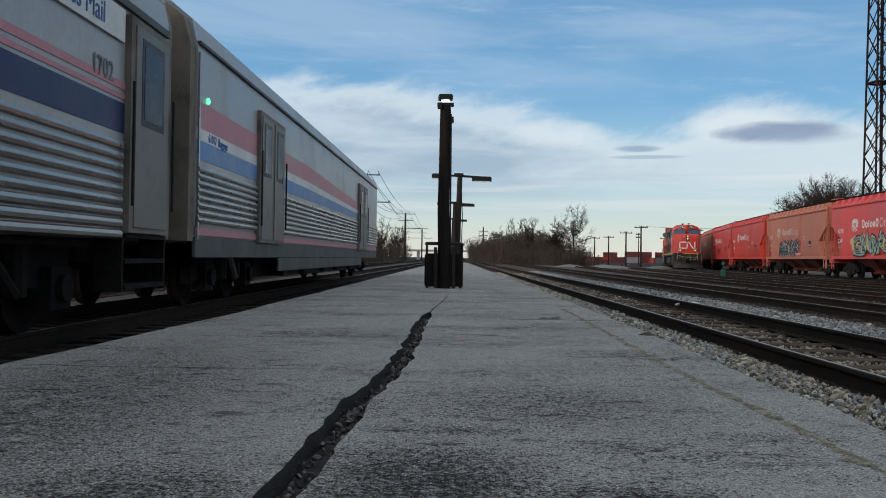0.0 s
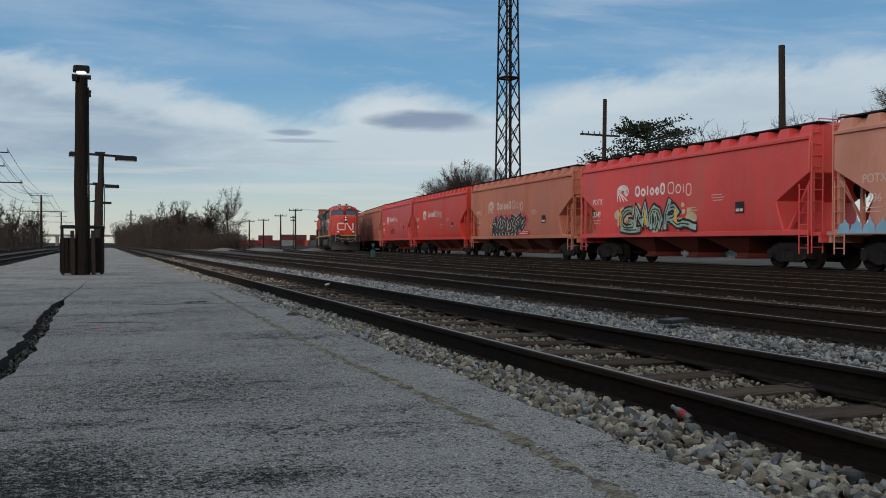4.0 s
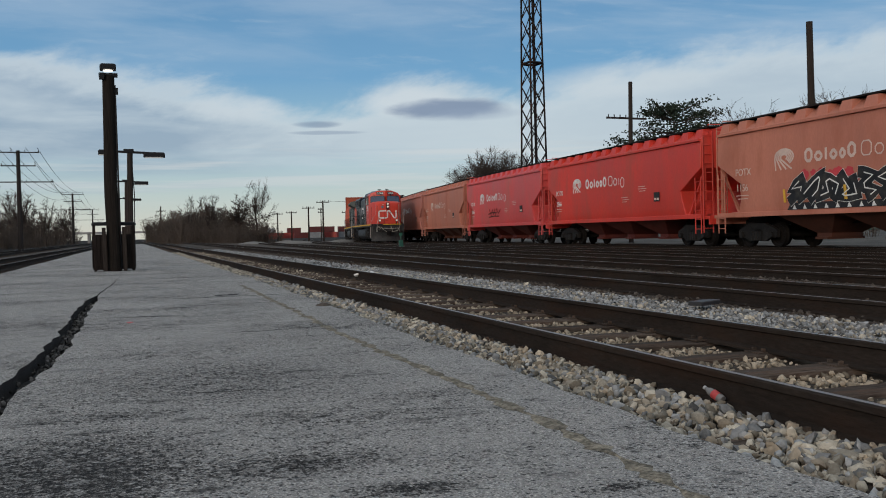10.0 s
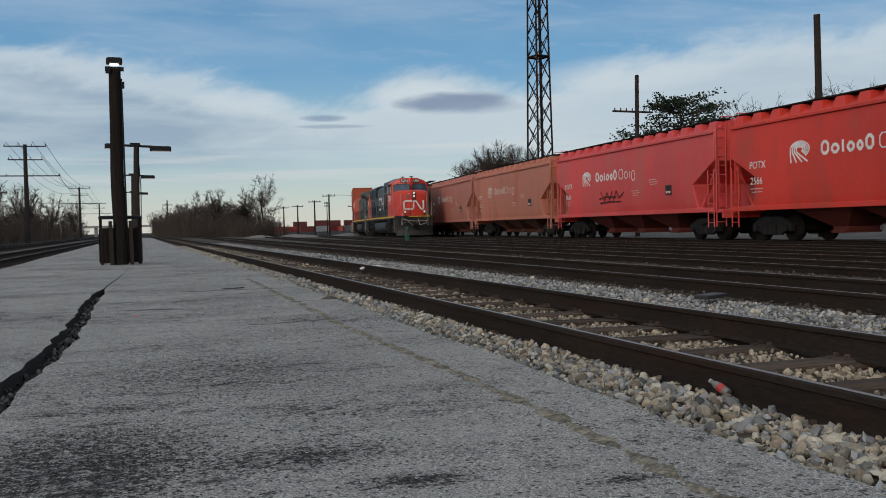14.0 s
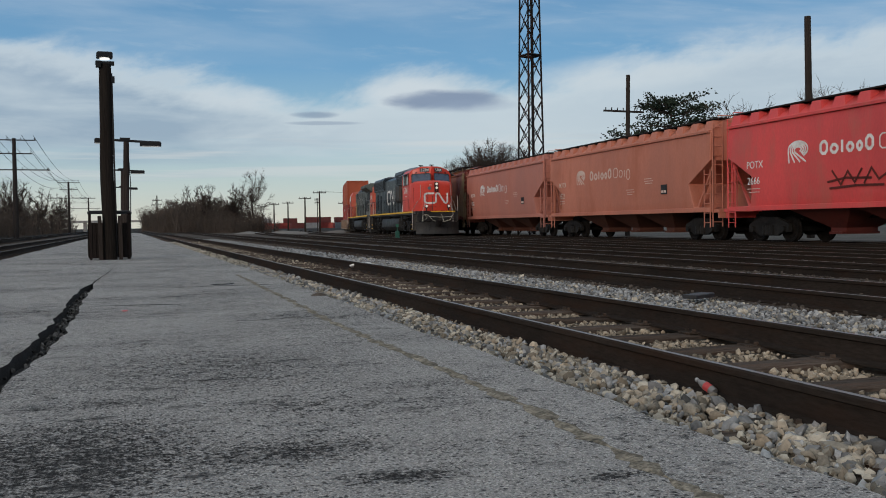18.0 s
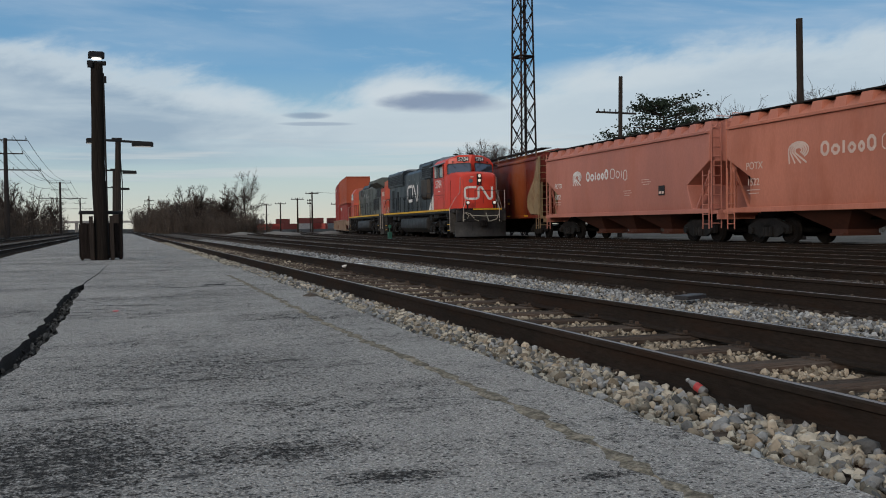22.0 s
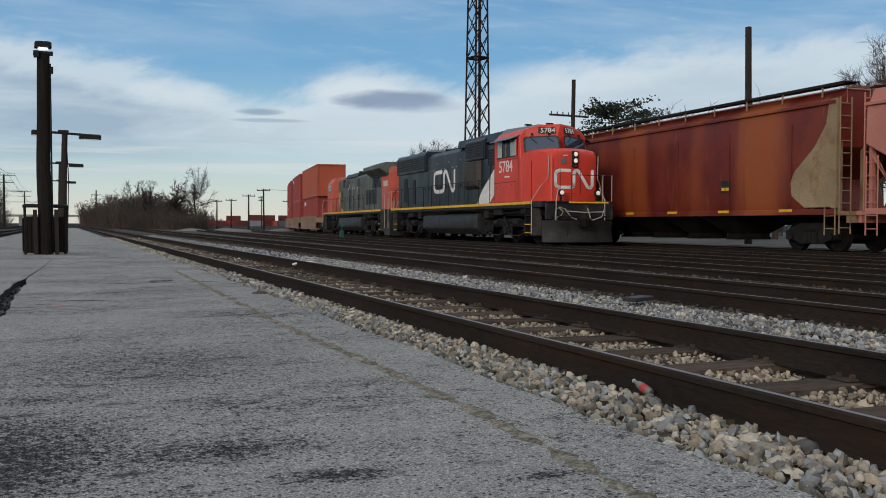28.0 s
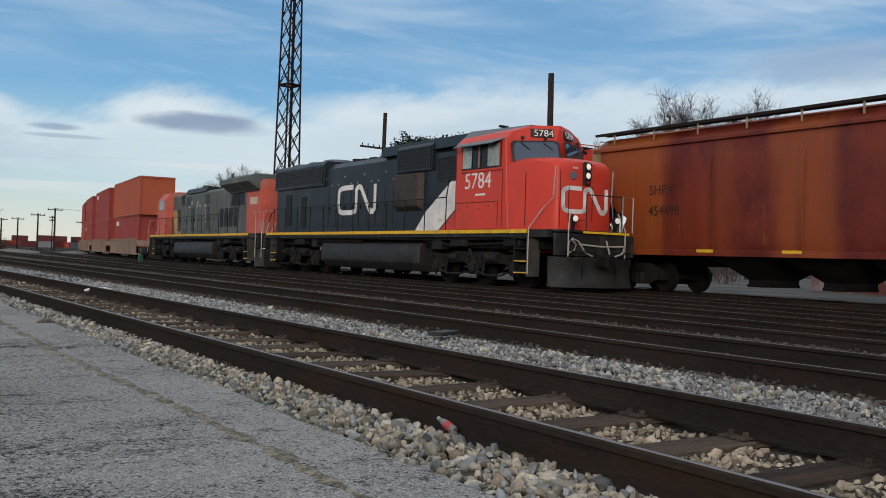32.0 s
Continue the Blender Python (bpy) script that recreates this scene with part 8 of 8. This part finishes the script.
tagged(put("wire", s, M_wire, fix=False), "wire leading from a pole towards the yard", "wire", "overhead wires")


# ---- trees ----
def crown_shapes(seed, height, wide, trunk_r, low, limbs, twig_r, dome=False):
    """A trunk and a rounded crown: limbs reach for points of an egg-shaped space and fork into twigs."""
    rnd = random.Random(seed)
    trunk, crown = Shape(), Shape()
    top = Vector((rnd.gauss(0, 0.02) * height, rnd.gauss(0, 0.02) * height, height * (low + 0.25)))
    trunk.tube([(0, 0, 0), tuple(top * 0.5 + Vector((0.03 * height * rnd.gauss(0, 0.3), 0, 0))), tuple(top)], [trunk_r, trunk_r * 0.8, trunk_r * 0.5], 8)
    for k in range(limbs):
        while True:
            p = Vector((rnd.uniform(-1, 1), rnd.uniform(-1, 1), rnd.uniform(-0.9, 1)))
            if (0.62 if dome and k % 3 else 0.25) < p.length < 1:
                break
        if dome:
            p = Vector((p.x, p.y, abs(p.z) * 1.55 - 0.62))
        tip = Vector((p.x * wide / 2, p.y * wide / 2, height * (low + (1 - low) * 0.5) + p.z * height * (1 - low) * 0.5))
        base = top * rnd.uniform(0.55, 1.0)
        mid = base.lerp(tip, 0.5) + Vector((rnd.gauss(0, 0.04), rnd.gauss(0, 0.04), -0.05 + rnd.gauss(0, 0.03))) * height
        r = trunk_r * (rnd.uniform(0.09, 0.18) if dome else rnd.uniform(0.18, 0.34))
        crown.tube([base, mid, tip], [r, r * 0.6, twig_r], 4, False)
        for j in range(24 if dome else 13):
            q = rnd.uniform(0.3, 1.0)
            b = (base.lerp(mid, q * 2) if q < 0.5 else mid.lerp(tip, q * 2 - 1))
            out = (b - Vector((0, 0, height * (low + 0.1)))).normalized() + Vector((rnd.gauss(0, 0.7), rnd.gauss(0, 0.7), rnd.gauss(0.1, 0.5)))
            e = b + out.normalized() * height * (rnd.uniform(0.025, 0.050) if dome else rnd.uniform(0.04, 0.10))
            crown.tube([b, b.lerp(e, 0.5) + Vector((rnd.gauss(0, 0.008), rnd.gauss(0, 0.008), rnd.gauss(0, 0.008))) * height, e], [twig_r * 1.3, twig_r, twig_r * 0.6], 3, False)
            for i in range(4):
                c = b.lerp(e, rnd.uniform(0.35, 0.95))
                f = c + ((e - b).normalized() + Vector((rnd.gauss(0, 0.6), rnd.gauss(0, 0.6), rnd.gauss(0.1, 0.45)))).normalized() * height * rnd.uniform(0.03, 0.075)
                crown.tube([c, f], [twig_r * 0.8, twig_r * 0.45], 3, False)
    return trunk, crown


def bare_tree(label, x, y, seed, height, wide, trunk_r, low=0.25, limbs=60, twig_r=0.02, group="bare trees", dome=False):
    t = thing("bare_tree", label, "tree", group, m=pose(x, y, -0.3))
    trunk, crown = crown_shapes(seed, height, wide, trunk_r, low, limbs, twig_r, dome)
    put("trunk", trunk, M_bark, t, fix=False)
    put("crown", crown, M_bark, t, fix=False)


bare_tree("tall leafless tree at the end of the thicket", 19.5, 152.3, 11, 11.8, 6.4, 0.18, 0.22, 26, 0.012, dome=True)
bare_tree("slim leafless tree in the thicket", 16.8, 153.5, 12, 8.0, 3.8, 0.14, 0.2, 26, 0.022)
bare_tree("slim leafless tree in the thicket", 13.6, 170.0, 13, 9.0, 4.6, 0.14, 0.2, 30, 0.024)
bare_tree("slim leafless tree in the thicket", 11.5, 182.0, 14, 9.2, 5.2, 0.14, 0.2, 30, 0.026)
bare_tree("rounded leafless tree behind the hopper train", 48.6, 120.8, 5, 12.8, 16.0, 0.30, 0.20, 520, 0.017, dome=True)
bare_tree("spreading leafless tree behind the yard", 43.9, 58.8, 7, 10.6, 8.0, 0.2, 0.3, 80, 0.015)
bare_tree("spreading leafless tree behind the yard", 43.6, 48.6, 8, 9.9, 7.0, 0.2, 0.3, 70, 0.014)
bare_tree("spreading leafless tree behind the yard", 48.0, 44.0, 18, 11.2, 8.0, 0.2, 0.3, 80, 0.014)
bare_tree("spreading leafless tree behind the yard", 50.5, 57.5, 28, 11.2, 8.0, 0.2, 0.3, 80, 0.014)
bare_tree("broad leafless tree behind the yard", 58.3, 51.1, 9, 16.0, 12.0, 0.28, 0.40, 85, 0.013, dome=True)
bare_tree("leafless tree behind the yard", 62.0, 48.2, 10, 16.0, 7.0, 0.22, 0.42, 44, 0.013, dome=True)


# pine with layered clumps
t = thing("pine_tree", "dark green pine behind the hopper train", "tree", m=pose(41.6, 64.9, -0.3))
s = Shape()
s.tube([(0, 0, 0), (0.1, 0, 5), (0.0, 0, 10.1)], [0.28, 0.2, 0.06], 8)
put("trunk", s, M_bark, t)
rnd = random.Random(31)
br, nd = Shape(), []
for k in range(90):
    z = rnd.uniform(6.3, 10.6)
    a = rnd.uniform(0, 6.28)
    reach = (11.0 - z) * 0.85 + rnd.uniform(0.8, 2.6)
    tip = Vector((math.cos(a) * reach, math.sin(a) * reach, z + rnd.uniform(-0.1, 0.6)))
    br.tube([(0, 0, z - 0.3), tuple(tip * 0.5 + Vector((0, 0, z * 0.5 - 0.1))), tuple(tip)], [0.05, 0.035, 0.015], 4, False)
    for j in range(48):
        q = rnd.uniform(0.45, 1.08)
        nd.append((tip.x * q + rnd.gauss(0, 0.30), tip.y * q + rnd.gauss(0, 0.30), z + (tip.z - z) * q + rnd.gauss(0, 0.12) + 0.1))
put("limbs", br, M_bark, t, fix=False)
nd = np.array(nd)
tuft = stones("needles", nd, np.random.RandomState(3).uniform(0.045, 0.11, len(nd)), M_pine, "", "", 33, 0.5)
for k in ("kind", "label", "category"):
    if k in tuft:
        del tuft[k]
tuft.parent = t


# thickets: woody brush as many stems, joined
def brush_kind(seed):
    """One bush of unit height: stems from the ground that fork into fine twigs."""
    rnd = random.Random(seed)
    sh = Shape()
    for k in range(9):
        a, lean = rnd.uniform(0, 6.28), rnd.uniform(0.05, 0.42)
        b = Vector((rnd.gauss(0, 0.10), rnd.gauss(0, 0.10), 0))
        e = b + Vector((math.cos(a) * lean, math.sin(a) * lean, rnd.uniform(0.6, 1.0)))
        m = b.lerp(e, 0.5) + Vector((0, 0, 0.06))
        sh.tube([b, m, e], [0.011, 0.008, 0.004], 3, False)
        for j in range(10):
            q = rnd.uniform(0.15, 1.0)
            c = b.lerp(m, q * 2) if q < 0.5 else m.lerp(e, q * 2 - 1)
            f = c + Vector((rnd.gauss(0, 0.10), rnd.gauss(0, 0.10), rnd.uniform(0.02, 0.17)))
            sh.tube([c, f], [0.0055, 0.003], 3, False)
            for i in range(2):
                d = c.lerp(f, rnd.uniform(0.3, 0.9))
                sh.tube([d, d + Vector((rnd.gauss(0, 0.05), rnd.gauss(0, 0.05), rnd.uniform(0.0, 0.09)))], [0.004, 0.002], 3, False)
    return np.array(sh.v), np.array(sh.f)


def thicket(name, label, spots, heights, seed):
    rnd = random.Random(seed)
    kinds = [brush_kind(seed * 10 + k) for k in range(6)]
    vs, fs, k0 = [], [], 0
    for (x, y), h in zip(spots, heights):
        v, f = kinds[rnd.randrange(6)]
        a = rnd.uniform(0, 6.28)
        w = h * rnd.uniform(0.8, 1.2)
        ca, sa = math.cos(a), math.sin(a)
        vs.append(np.stack([(v[:, 0] * ca - v[:, 1] * sa) * w + x, (v[:, 0] * sa + v[:, 1] * ca) * w + y, v[:, 2] * h - 0.3], 1))
        fs.append(f + k0)
        k0 += len(v)
    v, f = np.concatenate(vs), np.concatenate(fs)
    me = bpy.data.meshes.new(name)
    me.vertices.add(len(v))
    me.vertices.foreach_set("co", v.reshape(-1))
    me.loops.add(f.size)
    me.loops.foreach_set("vertex_index", f.reshape(-1).astype(np.int32))
    me.polygons.add(len(f))
    me.polygons.foreach_set("loop_start", np.arange(0, f.size, 4, dtype=np.int32))
    me.update(calc_edges=True)
    me.materials.append(M_brush)
    return tagged(new(name, me), label, "thicket", kind="stuff")


rnd = random.Random(77)
spots, hts = [], []
for k in range(520):
    y = 132 + 168 * rnd.random()
    x0 = float(np.interp(y, [132, 150, 175, 200, 250, 300], [14.5, 12.0, 8.5, 6.8, 5.0, 4.2]))
    w = float(np.interp(y, [132, 150, 175, 300], [6.5, 9.0, 12, 16]))
    h = float(np.interp(y, [132, 148, 165, 180, 230, 300], [1.8, 3.2, 6.2, 6.6, 6.2, 5.6]))
    low = rnd.random() < 0.55
    spots.append((x0 + rnd.random() * w, y))
    hts.append(rnd.uniform(1.6, 3.2) if low else h * rnd.uniform(0.55, 1.1))
thicket("thicket_ahead", "leafless brown thicket beyond the yard", spots, hts, 3)
spots, hts = [], []
for k in range(620):
    y = 62 + 240 * rnd.random() ** 1.2
    spots.append((-14.5 - rnd.random() * 26, y))
    hts.append(rnd.uniform(2.0, 3.4) if rnd.random() < 0.6 else rnd.uniform(3.5, 6.2))
thicket("thicket_left", "leafless brown thicket along the main line", spots, hts, 4)
spots, hts = [], []
for k in range(140):
    spots.append((rnd.uniform(40, 80), rnd.uniform(15, 150)))
    hts.append(rnd.uniform(1.2, 3.0))
thicket("thicket_right", "low leafless brush behind the yard", spots, hts, 5)
for k, (x, y, h) in enumerate(((-16.5, 120, 8.5), (-19, 135, 9.5), (-15.5, 150, 9), (-18, 170, 10), (-15, 190, 9.5), (-22, 105, 8.5), (-24, 125, 9.5), (-15, 235, 10), (-16, 270, 10.5))):
    bare_tree("thin leafless tree in the line-side thicket", x, y, 60 + k, h, h * 0.55, 0.14, 0.2, 26, 0.022)

# gravel heaps and the far road bridge
for x, y, r in ((14.8, 120.0, 2.2), (19.0, 112.0, 2.6), (21.0, 132.0, 2.0), (26.0, 118.0, 2.4)):
    s = Shape()
    s.turned([(r, 0.0), (r * 0.8, 0.16), (r * 0.45, 0.34), (r * 0.1, 0.42)], c=(x, y, -0.3), seg=14)
    s.v = [(a + 0.2 * noise.noise((a, b, 0)), b, c_) for a, b, c_ in s.v]
    tagged(put("gravel_heap", s, mat("pale_gravel", (0.17, 0.16, 0.145), 0.95, fine=10, fvar=0.3, bump=0.5)), "low pale heap of gravel in the yard", "gravel heap", "gravel heaps")
b = thing("road_bridge", "distant road bridge over the tracks", "bridge", m=pose(1.0, 330, -0.3))
s = Shape()
s.box((0, 0, 3.4), (46, 6, 0.7))
put("deck", s, mat("bridge_concrete", (0.30, 0.29, 0.28), 0.9), b)
for x in (-14, -7, 7, 14):
    s = Shape()
    s.box((x, 0, 1.5), (0.9, 5, 3.2))
    put("pier", s, mat("bridge_concrete_pier", (0.24, 0.23, 0.22), 0.9), b)

# ---- container yard beyond ----
C_dull = mat("dull_red_container", (0.11, 0.028, 0.025), 0.7, **C_kw)
cols = [C_dull, C_red, C_orange, mat("teal_container", (0.04, 0.12, 0.11), 0.6), mat("grey_container", (0.20, 0.205, 0.21), 0.6), mat("white_container", (0.40, 0.40, 0.39), 0.6), mat("magenta_container", (0.36, 0.08, 0.12), 0.6)]
words = ["oxide-red", "oxide-red", "orange", "teal", "pale grey", "white", "magenta"]
rnd = random.Random(8)
me_yard = container_shape(2.44, 6.1, 2.3)
yard = {}
for k in range(64):
    q = k / 63
    az = radians(7.7 + 14.0 * q)
    dist = 410 + 24 * math.sin(k * 1.7)
    if rnd.random() < 0.30:
        continue
    for lv in range(2 if rnd.random() < 0.4 else 1):
        ci = rnd.choice((0, 0, 0, 1, 0, 2, 4)) if k < 26 else rnd.choice((0, 0, 1, 1, 3, 3, 4, 5, 6))
        if ci not in yard:
            yard[ci] = me_yard.made("container")
            yard[ci].materials.append(cols[ci])
        ob = new("shipping_container", yard[ci])
        ob.matrix_basis = pose(dist * math.sin(az), dist * math.cos(az), -0.3 + lv * 2.31, 0, 0, 90 + rnd.uniform(-50, 50) * (lv == 0 and rnd.random() < 0.4))
        tagged(ob, words[ci] + (" container stacked on another in the distant yard" if lv else " container standing in the distant yard"), "container", "containers in the yard")

for x, y, l_, rz in ((80.0, 84.0, 4.5, 40), (52.0, 66.0, 4.0, 55)):
    b = thing("waste_skip", "teal steel waste skip on the gravel lot", "skip", "waste skips on the lot", m=pose(x, y, -0.2, 0, 0, rz))
    s = Shape()
    s.loft([[(-1.0, -l_ / 2 + 0.3, 0.12), (1.0, -l_ / 2 + 0.3, 0.12), (1.0, l_ / 2 - 0.3, 0.12), (-1.0, l_ / 2 - 0.3, 0.12)], [(-1.15, -l_ / 2, 1.5), (1.15, -l_ / 2, 1.5), (1.15, l_ / 2, 1.5), (-1.15, l_ / 2, 1.5)]])
    for yy in (-l_ / 2 + 0.5, l_ / 2 - 0.5):
        s.box((0, yy, 0.06), (1.8, 0.12, 0.14))
    put("tub", s, cols[3], b, bevel=0.02)
    s = Shape()
    s.box((-1.17, 0, 1.46), (0.08, l_, 0.10))
    s.box((1.17, 0, 1.46), (0.08, l_, 0.10))
    s.box((0, -l_ / 2, 1.46), (2.4, 0.08, 0.10))
    s.box((0, l_ / 2, 1.46), (2.4, 0.08, 0.10))
    put("rim", s, cols[3], b)

# low building glimpsed behind the hopper train
b = thing("yard_shed", "low red-brown and white shed behind the tracks", "shed", m=pose(38.0, 22.0, -0.3, 0, 0, -20))
s = Shape()
s.box((0, 0, 1.2), (3.0, 7.0, 2.4))
put("walls", s, mat("shed_boards", (0.22, 0.07, 0.055), 0.8, stain=(0.5, 0.48, 0.46), amt=0.7, sscale=0.9), b)
s = Shape()
s.prism([(-1.9, 2.3), (0, 3.1), (1.9, 2.3), (1.9, 2.42), (0, 3.22), (-1.9, 2.42)], -3.8, 3.8)
put("roof", s, M_steel, b)


# ---- what moves ----
WAY_5, WAY_6, WAY_L = Way(LINE_5), Way(LINE_6), Way(LINE_L)


def spin(axle, travel, r, end=32.0):
    """Rolls a wheelset: travel(t) in metres run towards -y."""
    y, z = axle.location.y, axle.location.z
    total = math.degrees((travel(end) - travel(0)) / r)
    n = int(total / 80) + 2
    walk(axle, [(t, pose(0, y, z, math.degrees((travel(t) - travel(0)) / r), 0, 0)) for t in np.linspace(0, end, n)])


def motions():
    steps = [k * 1.0 for k in range(33)]
    # the hopper train runs towards the camera at an even pace
    gap_12 = lambda t: WAY_6.s_at(57.2) - 4.35 * t  # noqa: E731
    for k, (car, axles) in enumerate(cars):
        longer = 2 * (HB7 - HB)
        back = (k - 1.5) * HOP_L + (longer / 2 if k == 7 else longer if k > 7 else 0.0)
        walk(car, [(t, WAY_6.stance(gap_12(t) + back, HOP_WB + (longer if k == 7 else 0.0), -0.06)) for t in steps])
        for a in axles:
            spin(a, lambda t: 4.35 * t, 0.457)
    # the container train gathers speed
    knots = [(-2, 104.6), (0, 101.8), (3, 97.3), (6, 92.4), (9, 86.3), (13, 75.6), (16, 66.9), (19, 58.3), (23, 46.6), (28, 32.1), (32, 20.1), (34, 14.0)]
    kt, ks = [a for a, _ in knots], [WAY_5.s_at(b) for _, b in knots]

    def front(t):
        fine = np.linspace(t - 1.2, t + 1.2, 13)
        return float(np.mean(np.interp(fine, kt, ks)))
    h = LOCO / 2
    tail = 2 * h + 2 * h * LONG + 5.0
    heads = [(lead, h - 0.15, 13.8, lead_axles, 0.53), (trail, 2 * h + 1.2 + h * LONG, 14.5, trail_axles, 0.53)]
    for k, (car, axles) in enumerate(wells):
        heads.append((car, tail + WELL_L * (k + 0.5), 14.2, axles, 0.457))
    for ob, back, base, axles, r in heads:
        walk(ob, [(t, WAY_5.stance(front(t) + back, base, -0.06)) for t in steps])
        for a in axles:
            spin(a, lambda t: front(0) - front(t), r)
    for ob, k, z in boxes:
        walk(ob, [(t, WAY_5.stance(front(t) + tail + WELL_L * (k + 0.5), 14.2, z - 0.06)) for t in steps])
    # the passenger train passes the platform
    for ob, mid in ((baggage, 12.0 + BAG_L / 2), (coach, 12.0 - 0.75 - COACH_L / 2)):
        walk(ob, [(t, WAY_L.stance(WAY_L.s_at(mid) - 6.8 * t, 19.0, -0.03)) for t in steps])


motions()
